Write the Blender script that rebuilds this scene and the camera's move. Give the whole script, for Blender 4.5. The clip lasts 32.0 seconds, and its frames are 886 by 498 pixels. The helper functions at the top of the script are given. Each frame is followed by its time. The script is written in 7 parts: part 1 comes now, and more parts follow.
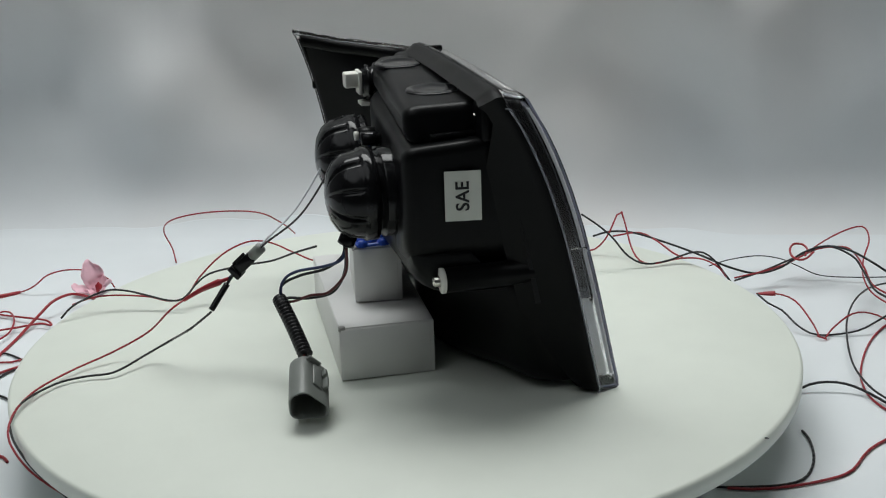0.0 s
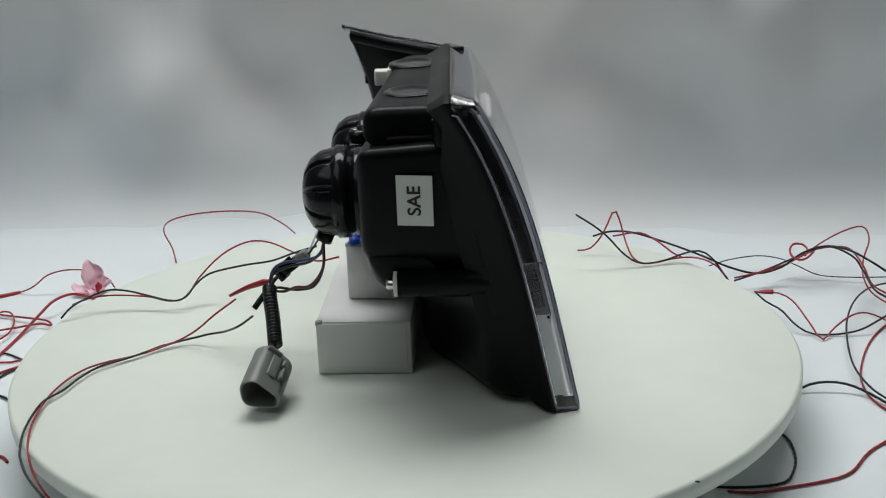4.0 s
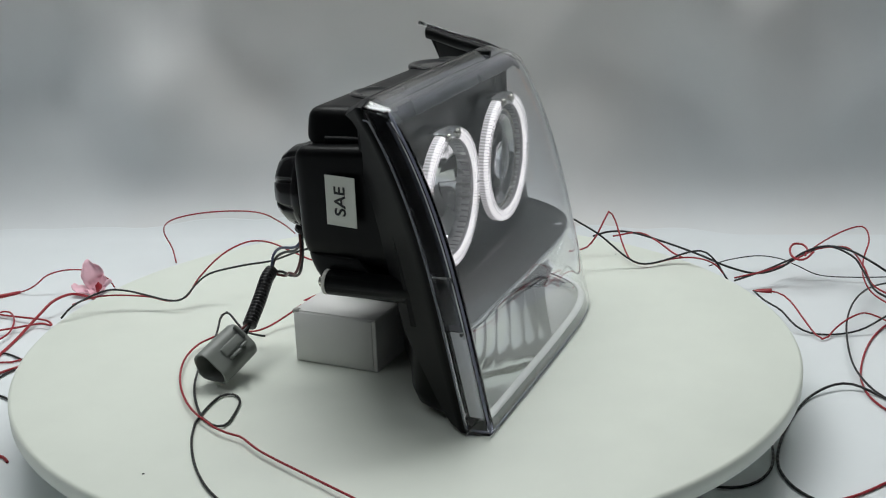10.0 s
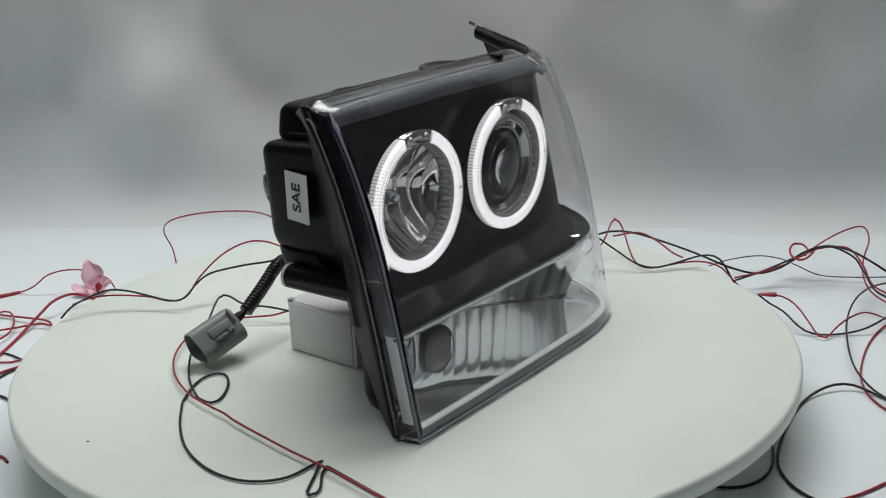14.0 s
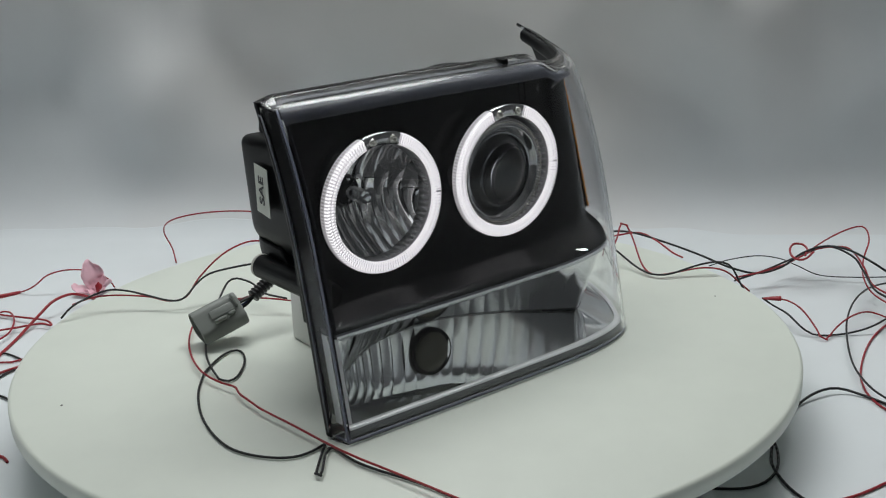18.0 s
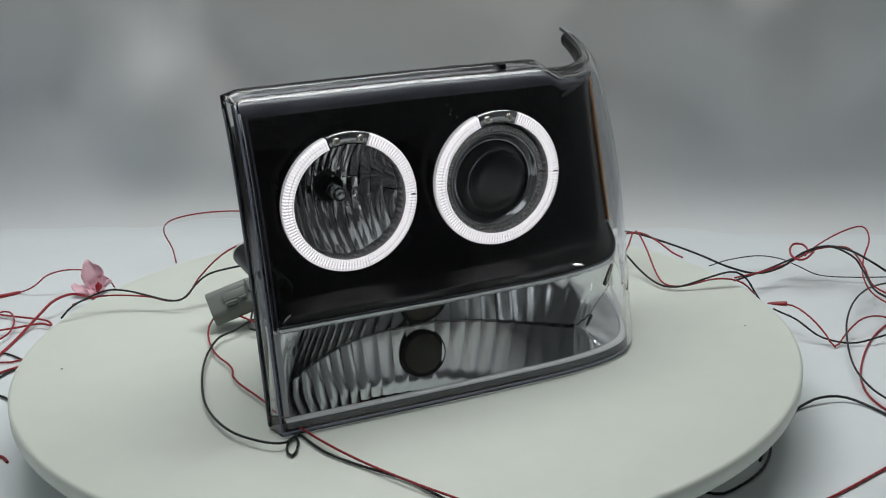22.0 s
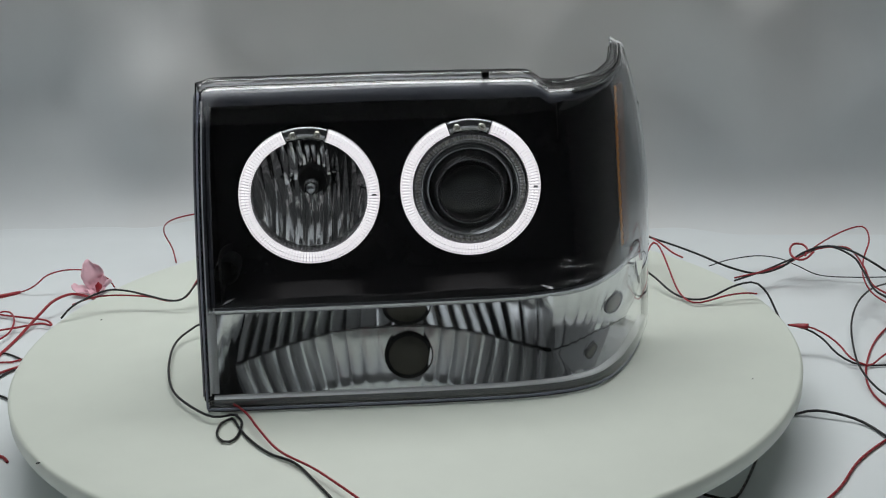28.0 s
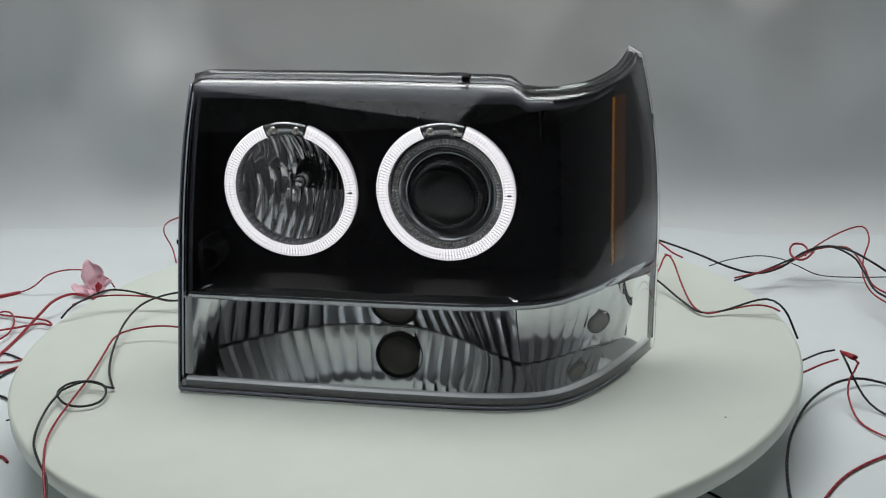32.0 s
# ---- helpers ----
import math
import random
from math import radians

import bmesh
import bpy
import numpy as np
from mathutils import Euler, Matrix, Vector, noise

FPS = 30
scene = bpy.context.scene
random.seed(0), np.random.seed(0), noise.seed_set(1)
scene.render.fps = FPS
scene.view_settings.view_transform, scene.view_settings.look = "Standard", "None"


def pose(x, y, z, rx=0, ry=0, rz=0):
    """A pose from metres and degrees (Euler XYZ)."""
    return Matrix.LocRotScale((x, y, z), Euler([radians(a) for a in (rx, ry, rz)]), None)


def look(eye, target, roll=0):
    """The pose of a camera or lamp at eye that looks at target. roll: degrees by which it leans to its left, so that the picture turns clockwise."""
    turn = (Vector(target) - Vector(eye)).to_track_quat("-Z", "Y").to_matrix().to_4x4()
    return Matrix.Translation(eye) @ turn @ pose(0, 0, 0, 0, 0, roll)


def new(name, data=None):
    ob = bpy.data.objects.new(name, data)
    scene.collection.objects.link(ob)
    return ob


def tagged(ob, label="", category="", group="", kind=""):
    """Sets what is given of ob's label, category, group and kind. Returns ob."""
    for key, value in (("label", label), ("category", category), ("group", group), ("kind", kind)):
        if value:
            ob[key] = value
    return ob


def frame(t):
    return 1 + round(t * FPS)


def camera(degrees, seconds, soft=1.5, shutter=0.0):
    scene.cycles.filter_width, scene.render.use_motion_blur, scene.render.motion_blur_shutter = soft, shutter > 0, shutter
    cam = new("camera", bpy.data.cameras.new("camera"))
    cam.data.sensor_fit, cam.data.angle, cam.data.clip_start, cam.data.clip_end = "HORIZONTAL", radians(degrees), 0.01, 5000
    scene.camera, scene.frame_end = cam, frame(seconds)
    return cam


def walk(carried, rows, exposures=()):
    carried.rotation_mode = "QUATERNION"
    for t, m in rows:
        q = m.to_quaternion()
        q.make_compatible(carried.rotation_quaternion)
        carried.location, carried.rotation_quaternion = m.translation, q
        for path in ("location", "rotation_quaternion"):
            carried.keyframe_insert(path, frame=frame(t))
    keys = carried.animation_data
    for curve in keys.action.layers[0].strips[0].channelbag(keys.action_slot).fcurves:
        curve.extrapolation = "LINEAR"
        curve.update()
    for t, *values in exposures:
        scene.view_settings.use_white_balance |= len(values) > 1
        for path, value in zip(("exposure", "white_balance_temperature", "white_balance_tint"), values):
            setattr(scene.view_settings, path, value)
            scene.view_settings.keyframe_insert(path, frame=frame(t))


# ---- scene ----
cam = camera(38.817, 32.0, soft=1.1)
EYE = Vector((0.0, -0.91666, 0.37775))
# the tripod stands still: pan, tilt and roll in radians turned into one pose
PAN, TILT, ROLL = 0.03334, 0.32100, -0.03452


def held_pose():
    ahead0 = Vector((math.sin(PAN), math.cos(PAN), 0))
    right0 = Vector((math.cos(PAN), -math.sin(PAN), 0))
    up0 = Vector((0, 0, 1))
    ahead = ahead0 * math.cos(TILT) - up0 * math.sin(TILT)
    up1 = up0 * math.cos(TILT) + ahead0 * math.sin(TILT)
    right = right0 * math.cos(ROLL) + up1 * math.sin(ROLL)
    up = up1 * math.cos(ROLL) - right0 * math.sin(ROLL)
    m = Matrix((right, up, -ahead)).transposed().to_4x4()
    return Matrix.Translation(EYE) @ m


walk(cam, [(0, held_pose()), (32, held_pose())], exposures=[(0, 0.10), (9, 0.10), (14, 0.04), (19, -0.12), (28, -0.15), (32, -0.08)])

# ---- light ----
world = bpy.data.worlds.new("studio_room")
scene.world = world
world.use_nodes = True
bg = world.node_tree.nodes["Background"]
bg.inputs["Color"].default_value = (0.86, 0.93, 1.0, 1)
bg.inputs["Strength"].default_value = 0.05


def area_lamp(name, eye, target, sx, sy, power, color, spread=180):
    data = bpy.data.lights.new(name, "AREA")
    data.shape, data.size, data.size_y, data.energy, data.color = "RECTANGLE", sx, sy, power, color
    data.spread = radians(spread)
    ob = new(name, data)
    ob.matrix_world = look(eye, target)
    return ob


area_lamp("ceiling_softbox", (0.08, 0.48, 1.45), (0.08, 0.41, 0.0), 1.7, 0.6, 13.7, (0.972, 1.0, 0.988), 128)
# added fill lamp, no such source in the room; lifts cloth and front faces
area_lamp("high_front_fill", (-0.70, -0.55, 1.65), (0.0, 0.10, 0.1), 1.3, 1.1, 4.0, (0.93, 0.98, 1.0))

# ---- materials ----
def mat(name, color, rough=0.5, metal=0.0, vary=0.06, scale=60.0, bump=0.0, bump_scale=400.0, emit=None, strength=0.0,
        coat=0.0, transmission=0.0, ior=1.45, sheen=0.0, specular=0.5):
    m = bpy.data.materials.new(name)
    m.use_nodes = True
    nt = m.node_tree
    b = nt.nodes["Principled BSDF"]
    b.inputs["Roughness"].default_value = rough
    b.inputs["Metallic"].default_value = metal
    b.inputs["Coat Weight"].default_value = coat
    b.inputs["Transmission Weight"].default_value = transmission
    b.inputs["IOR"].default_value = ior
    b.inputs["Specular IOR Level"].default_value = specular
    tc = nt.nodes.new("ShaderNodeTexCoord")
    if vary > 0:
        n1 = nt.nodes.new("ShaderNodeTexNoise")
        n1.inputs["Scale"].default_value = scale
        n1.inputs["Detail"].default_value = 6
        nt.links.new(tc.outputs["Object"], n1.inputs["Vector"])
        n2 = nt.nodes.new("ShaderNodeTexNoise")
        n2.inputs["Scale"].default_value = scale * 0.13
        n2.inputs["Detail"].default_value = 3
        nt.links.new(tc.outputs["Object"], n2.inputs["Vector"])
        add = nt.nodes.new("ShaderNodeMath")
        add.operation = "ADD"
        nt.links.new(n1.outputs["Fac"], add.inputs[0])
        nt.links.new(n2.outputs["Fac"], add.inputs[1])
        ramp = nt.nodes.new("ShaderNodeMapRange")
        ramp.inputs["From Min"].default_value, ramp.inputs["From Max"].default_value = 0.6, 1.4
        ramp.inputs["To Min"].default_value, ramp.inputs["To Max"].default_value = 1 - vary, 1 + vary
        nt.links.new(add.outputs[0], ramp.inputs["Value"])
        mul = nt.nodes.new("ShaderNodeVectorMath")
        mul.operation = "SCALE"
        mul.inputs[0].default_value = color
        nt.links.new(ramp.outputs["Result"], mul.inputs["Scale"])
        nt.links.new(mul.outputs["Vector"], b.inputs["Base Color"])
        if rough > 0.05:
            r2 = nt.nodes.new("ShaderNodeMapRange")
            r2.inputs["From Min"].default_value, r2.inputs["From Max"].default_value = 0.3, 0.7
            r2.inputs["To Min"].default_value, r2.inputs["To Max"].default_value = rough * 0.85, min(1, rough * 1.15)
            nt.links.new(n2.outputs["Fac"], r2.inputs["Value"])
            nt.links.new(r2.outputs["Result"], b.inputs["Roughness"])
    else:
        b.inputs["Base Color"].default_value = (*color, 1)
    if bump > 0:
        n3 = nt.nodes.new("ShaderNodeTexNoise")
        n3.inputs["Scale"].default_value = bump_scale
        n3.inputs["Detail"].default_value = 4
        nt.links.new(tc.outputs["Object"], n3.inputs["Vector"])
        bp = nt.nodes.new("ShaderNodeBump")
        bp.inputs["Strength"].default_value = bump
        bp.inputs["Distance"].default_value = 0.0006
        nt.links.new(n3.outputs["Fac"], bp.inputs["Height"])
        nt.links.new(bp.outputs["Normal"], b.inputs["Normal"])
    if emit:
        b.inputs["Emission Color"].default_value = (*emit, 1)
        b.inputs["Emission Strength"].default_value = strength
    return m


M_DISC = mat("painted_board", (0.72, 0.76, 0.69), 0.42, vary=0.03, scale=30, bump=0.06, bump_scale=900)
M_PAPER = mat("white_paper", (0.72, 0.755, 0.775), 0.8, vary=0.03, scale=14, bump=0.15, bump_scale=60)
M_WALL = mat("grey_wall_paint", (0.68, 0.685, 0.69), 0.8, vary=0.05, scale=6)
# for the unseen south wall: dark so that the bezel and lens mirror little light
M_DARKWALL = mat("dark_reflection_wall", (0.30, 0.305, 0.31), 0.8, vary=0.05, scale=6)
M_SILVER = mat("silvered_plastic", (0.74, 0.75, 0.76), 0.42, metal=0.3, vary=0.05, scale=80)
M_LINER = mat("dark_inner_border", (0.045, 0.048, 0.060), 0.28, vary=0.08, scale=80)
M_SLEEVE = mat("satin_grey_sleeve", (0.68, 0.68, 0.69), 0.30, metal=0.6, vary=0.08, scale=300)
M_BORDER = mat("satin_grey_border", (0.075, 0.08, 0.088), 0.35, vary=0.08, scale=80)
M_PLATE = mat("olive_socket_face", (0.19, 0.18, 0.14), 0.22, vary=0.2, scale=300)
M_CEIL = mat("white_ceiling_paint", (0.88, 0.88, 0.87), 0.8, vary=0.02, scale=6)
M_LOOM = mat("corrugated_black_nylon", (0.014, 0.014, 0.015), 0.28, vary=0.1, scale=200)
M_CLOTH = mat("backdrop_cloth", (0.69, 0.715, 0.73), 0.75, vary=0.05, scale=9, bump=0.1, bump_scale=300)


def two_tints(m, second, scale):
    """Let a second tint drift over a material in large soft patches."""
    nt = m.node_tree
    b = nt.nodes["Principled BSDF"]
    old = b.inputs["Base Color"].links[0].from_socket
    tc = nt.nodes.new("ShaderNodeTexCoord")
    n = nt.nodes.new("ShaderNodeTexNoise")
    n.inputs["Scale"].default_value, n.inputs["Detail"].default_value = scale, 1.5
    nt.links.new(tc.outputs["Object"], n.inputs["Vector"])
    r = nt.nodes.new("ShaderNodeMapRange")
    r.inputs["From Min"].default_value, r.inputs["From Max"].default_value = 0.42, 0.62
    nt.links.new(n.outputs["Fac"], r.inputs["Value"])
    mix = nt.nodes.new("ShaderNodeMix")
    mix.data_type, mix.blend_type = "RGBA", "MULTIPLY"
    nt.links.new(r.outputs["Result"], mix.inputs[0])
    nt.links.new(old, mix.inputs[6])
    mix.inputs[7].default_value = (*second, 1)
    nt.links.new(mix.outputs[2], b.inputs["Base Color"])


two_tints(M_CLOTH, (1.0, 0.945, 0.915), 2.6)
M_HOUSING = mat("moulded_black_plastic", (0.004, 0.0043, 0.0047), 0.36, vary=0.25, scale=90, specular=0.15, bump=0.12, bump_scale=1500)
M_RUBBER = mat("black_rubber", (0.008, 0.008, 0.009), 0.13, vary=0.2, scale=120, bump=0.05, bump_scale=1200, specular=0.30)
M_BEZEL = mat("gloss_black_bezel", (0.004, 0.004, 0.0045), 0.22, vary=0.1, scale=60, specular=0.18)
M_LENS = mat("clear_polycarbonate", (0.97, 0.975, 0.99), 0.0, vary=0, transmission=1.0, ior=1.46)
M_CHROME = mat("chrome_reflector", (0.90, 0.91, 0.92), 0.16, metal=1.0, vary=0.04, scale=200)
M_CHROME_FLAT = mat("polished_chrome", (0.86, 0.87, 0.87), 0.02, metal=1.0, vary=0.02, scale=200)
M_LENS_EDGE = mat("blue_tinted_edge", (0.54, 0.56, 0.70), 0.12, vary=0, transmission=0.65, ior=1.4)
M_EDGE_GLINT = mat("lens_edge_glint", (0.36, 0.37, 0.42), 0.22, vary=0, transmission=0.5, ior=1.45)
M_SMOKE = mat("dark_chrome", (0.50, 0.50, 0.51), 0.10, metal=1.0, vary=0.08, scale=200)
M_KNURL = mat("knurled_grey_plate", (0.68, 0.68, 0.69), 0.22, metal=0.5, vary=0.1, scale=400)
M_DISH = mat("dish_chrome", (0.88, 0.88, 0.88), 0.08, metal=1.0, vary=0.06, scale=200)
M_STRIP = mat("bright_trim", (0.55, 0.56, 0.58), 0.09, metal=1.0, vary=0.03)
# one ring plastic in five copies: glow and shade graded into colour and emission
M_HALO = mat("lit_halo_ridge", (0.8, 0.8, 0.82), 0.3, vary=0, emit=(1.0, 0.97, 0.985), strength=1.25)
M_HALO_GROOVE = mat("halo_groove_half_lit", (0.55, 0.55, 0.57), 0.3, vary=0, emit=(1.0, 0.96, 0.98), strength=0.40)
M_HALO_SIDE = mat("halo_side_dimmed", (0.75, 0.75, 0.78), 0.12, vary=0, emit=(1.0, 0.96, 0.98), strength=0.32)
M_HALO_SIDE_GROOVE = mat("halo_side_groove_dimmed", (0.36, 0.36, 0.37), 0.12, vary=0, emit=(1.0, 0.96, 0.98), strength=0.25)
M_HALO_INNER = mat("halo_inner_dimmed", (0.22, 0.22, 0.23), 0.10, vary=0, emit=(1.0, 0.96, 0.98), strength=0.07)
M_CLEAR = mat("clear_acrylic", (0.98, 0.98, 0.98), 0.04, vary=0, transmission=1.0, ior=1.45)
M_GLASS = mat("projector_glass", (0.9, 0.92, 0.95), 0.0, vary=0, transmission=1.0, ior=1.5)
M_AMBER = mat("amber_plastic", (0.11, 0.034, 0.009), 0.25, vary=0.15, scale=300, bump=0.3, bump_scale=700)
M_AMBER_EDGE = mat("orange_plastic_edge", (0.80, 0.30, 0.03), 0.25, vary=0.1, scale=400)
M_CARD = mat("white_card", (0.80, 0.80, 0.785), 0.6, vary=0.03, scale=40, bump=0.08, bump_scale=300)
M_CARD_CUT = mat("torn_card_fibre", (0.45, 0.44, 0.42), 0.9, vary=0.3, scale=900)
M_BLUE = mat("blue_bubble_pad", (0.02, 0.07, 0.42), 0.3, vary=0.2, scale=200)
M_LABEL = mat("white_label", (0.66, 0.68, 0.62), 0.55, vary=0.03, scale=80)
M_INK = mat("black_ink", (0.015, 0.015, 0.016), 0.5, vary=0)
M_GREY = mat("grey_nylon", (0.21, 0.225, 0.21), 0.42, vary=0.08, scale=90, bump=0.05, bump_scale=900)
M_DARK = mat("dark_socket", (0.01, 0.01, 0.01), 0.6, vary=0)
M_OLIVE = mat("bulb_bore", (0.035, 0.035, 0.028), 0.35, vary=0.2, scale=300)
M_NYLON = mat("white_nylon", (0.72, 0.71, 0.66), 0.4, vary=0.04, scale=200)
M_BRASS = mat("plated_screw", (0.75, 0.73, 0.66), 0.25, metal=1.0, vary=0.1, scale=600)
M_RED = mat("red_wire_pvc", (0.33, 0.02, 0.03), 0.35, vary=0.1, scale=300)
M_DULLRED = mat("dull_red_wire_pvc", (0.10, 0.018, 0.02), 0.35, vary=0.1, scale=300)
M_BLACK = mat("black_wire_pvc", (0.012, 0.013, 0.014), 0.35, vary=0.1, scale=300)
M_WHITEW = mat("white_wire_pvc", (0.62, 0.64, 0.66), 0.4, vary=0.05, scale=300)
M_BLUEW = mat("blue_wire_pvc", (0.035, 0.05, 0.12), 0.35, vary=0.1, scale=300)
M_PINK = mat("pink_cloth", (0.88, 0.56, 0.64), 0.7, vary=0.12, scale=120)

# ---- mesh helpers ----
def part(name, bm, material, parent=None, label="", smooth=True, more=()):
    me = bpy.data.meshes.new(name)
    bm.normal_update()
    bm.to_mesh(me)
    bm.free()
    me.materials.append(material)
    for m in more:
        me.materials.append(m)
    if smooth:
        for f in me.polygons:
            f.use_smooth = True
    ob = new(name, me)
    if parent is not None:
        ob.parent = parent
    if label:
        ob["label"] = label
    return ob


def sharp(ob, degrees=35):
    ob.data.set_sharp_from_angle(angle=radians(degrees))
    return ob


def skin(grid, loop_u=False, loop_v=False, bm=None):
    """A quad sheet through a 2D grid of points."""
    bm = bm or bmesh.new()
    vs = [[bm.verts.new(q) for q in row] for row in grid]
    nu, nv = len(vs), len(vs[0])
    for i in range(nu if loop_u else nu - 1):
        for j in range(nv if loop_v else nv - 1):
            a, b = vs[i][j], vs[(i + 1) % nu][j]
            c, d = vs[(i + 1) % nu][(j + 1) % nv], vs[i][(j + 1) % nv]
            bm.faces.new((a, b, c, d))
    return bm


def lathe(profile, n=48, axis="y", centre=(0, 0, 0), bm=None, r_of=None):
    """Turn (along, radius) pairs round an axis through centre."""
    c = Vector(centre)
    rows = []
    for k in range(n):
        a = 2 * math.pi * k / n
        row = []
        for i, (h, r) in enumerate(profile):
            rr = r * (r_of(a, i) if r_of else 1)
            u, v = rr * math.cos(a), rr * math.sin(a)
            row.append(c + (Vector((u, h, v)) if axis == "y" else Vector((u, v, h)) if axis == "z" else Vector((h, u, v))))
        rows.append(row)
    return skin(rows, loop_u=True, bm=bm)


def spline(points, n):
    """n points along a Catmull-Rom curve, evenly spaced."""
    ps = [Vector(q) for q in points]
    ps = [2 * ps[0] - ps[1]] + ps + [2 * ps[-1] - ps[-2]]
    fine = []
    for i in range(1, len(ps) - 2):
        p0, p1, p2, p3 = ps[i - 1:i + 3]
        for k in range(24):
            t = k / 24
            fine.append(0.5 * (2 * p1 + (p2 - p0) * t + (2 * p0 - 5 * p1 + 4 * p2 - p3) * t * t + (3 * p1 - p0 - 3 * p2 + p3) * t ** 3))
    fine.append(ps[-2])
    d = [0.0]
    for a, b in zip(fine, fine[1:]):
        d.append(d[-1] + (b - a).length)
    out, j = [], 0
    for k in range(n):
        want = d[-1] * k / (n - 1)
        while j < len(d) - 2 and d[j + 1] < want:
            j += 1
        f = (want - d[j]) / max(1e-9, d[j + 1] - d[j])
        out.append(fine[j].lerp(fine[j + 1], min(1, max(0, f))))
    return out


def tube(points, r, n=8, bm=None, caps=True, r_of=None):
    ps = [Vector(q) for q in points]
    bm = bm or bmesh.new()
    side = None
    rows = []
    for i, q in enumerate(ps):
        d = (ps[min(i + 1, len(ps) - 1)] - ps[max(i - 1, 0)]).normalized()
        if side is None:
            side = d.orthogonal().normalized()
        side = (side - d * side.dot(d)).normalized()
        other = d.cross(side)
        rr = r * (r_of(i) if r_of else 1)
        rows.append([bm.verts.new(q + rr * (side * math.cos(2 * math.pi * k / n) + other * math.sin(2 * math.pi * k / n))) for k in range(n)])
    for a, b in zip(rows, rows[1:]):
        for k in range(n):
            bm.faces.new((a[k], a[(k + 1) % n], b[(k + 1) % n], b[k]))
    if caps:
        bm.faces.new(rows[0][::-1])
        bm.faces.new(rows[-1])
    return bm


def rbox(size, centre=(0, 0, 0), r=0.002, seg=2, m=None, bm=None):
    """A box with rounded edges."""
    own = bmesh.new()
    bmesh.ops.create_cube(own, size=1)
    bmesh.ops.scale(own, vec=size, verts=own.verts)
    if r > 0:
        bmesh.ops.bevel(own, geom=own.edges[:], offset=r, segments=seg, profile=0.5, affect="EDGES")
    bmesh.ops.translate(own, vec=centre, verts=own.verts)
    if m is not None:
        bmesh.ops.transform(own, matrix=m, verts=own.verts)
    if bm is None:
        return own
    tmp = bpy.data.meshes.new("tmp")
    own.to_mesh(tmp)
    own.free()
    bm.from_mesh(tmp)
    bpy.data.meshes.remove(tmp)
    return bm


RIDERS = []
RATE = 3.65763       # degrees a second, clockwise from above
SPIN_ZERO = 28.0     # the time at which the turntable's own axes lie along the room's


def spin(t):
    return pose(0, 0, 0, 0, 0, -RATE * (t - SPIN_ZERO))


def rides(ob, base=None):
    """ob stands on the turntable with its origin at base and turns with it."""
    RIDERS.append((ob, base or Matrix.Identity(4)))
    return ob


# ---- the setting ----
GROUND = -0.055


def fold(x, y, z):
    return noise.noise(Vector((x * 2.1, y * 2.1, z * 2.6))) * 0.5 + noise.noise(Vector((x * 5.3 + 3, y * 4.1, z * 4.4))) * 0.22


RAD = 0.075


def sweep(x, s, lift=0.0):
    """A point on the backdrop's curve: s runs along it from the foot of the curve, up the cloth."""
    arc = RAD * math.pi / 2
    y0 = 0.425 - 0.15 * x
    if s < 0:
        y, z, a = y0 + s, GROUND - 0.0014, 0.0
    elif s < arc:
        a = s / RAD
        y, z = y0 + RAD * math.sin(a), GROUND - 0.0004 + RAD * (1 - math.cos(a))
    else:
        a = math.pi / 2
        y, z = y0 + RAD + (s - arc) * 0.05, GROUND + RAD + (s - arc)
    w = min(1, max(0, s - 0.02) / 0.22)
    y += w * (0.10 * fold(x, 0.2, z) + 0.040 * noise.noise(Vector((x * 7, 1.0, z * 6))) + 0.009 * noise.noise(Vector((x * 19, 4.0, z * 12))))
    return Vector((x, y - lift * math.sin(a), z + lift * math.cos(a)))


# the paper lies on the table and curls up the foot of the cloth, with an uneven edge
rows = []
for i in range(121):
    x = -0.85 + 1.7 * i / 120
    tall = 0.034 - 0.020 * min(1, max(0, (x + 0.15) / 0.35)) + 0.028 * noise.noise(Vector((x * 4.2, 7.7, 0))) + 0.010 * noise.noise(Vector((x * 15, 2.7, 0)))
    y0 = 0.425 - 0.15 * x
    row = [(x, -0.75 + (y0 + 0.75) * j / 40, GROUND + 0.0006 * noise.noise(Vector((x * 7, j * 0.3, 0)))) for j in range(40)]
    rows.append(row + [sweep(x, max(0.012, tall) * k / 24, 0.0004 + 0.0012 * k / 24) for k in range(25)])
ground = tagged(part("ground", skin(rows), M_PAPER), "matt white paper sheet covering the table top", "ground", kind="structure")
ground.modifiers.new("thickness", "SOLIDIFY").thickness = 0.0004
part_table = tagged(part("table", rbox((2.0, 1.7, 0.03), (0, 0.0, GROUND - 0.0165), 0.004), M_WALL), "plain grey table under the white paper", "table", kind="structure")
# plain unseen room, added to close the place and give the lens its reflections
for name, size, at in (("floor", (5.0, 5.0, 0.05), (0, 0, -0.825)), ("ceiling", (5.0, 5.0, 0.05), (0, 0, 2.325)),
                       ("wall_north", (5.0, 0.05, 3.1), (0, 2.475, 0.75)), ("wall_south", (5.0, 0.05, 3.1), (0, -2.475, 0.75)),
                       ("wall_east", (0.05, 4.9, 3.1), (2.475, 0, 0.75)), ("wall_west", (0.05, 4.9, 3.1), (-2.475, 0, 0.75))):
    tagged(part(name, rbox(size, at, 0), M_CEIL if name == "ceiling" else M_DARKWALL if name == "wall_south" else M_WALL, smooth=False), "plain unseen room surface added round the scene", "wall" if "wall" in name else name, kind="structure")

rows = [[sweep(-0.95 + 1.9 * i / 160, -0.06 + j / 112 * 1.3) for j in range(113)] for i in range(161)]
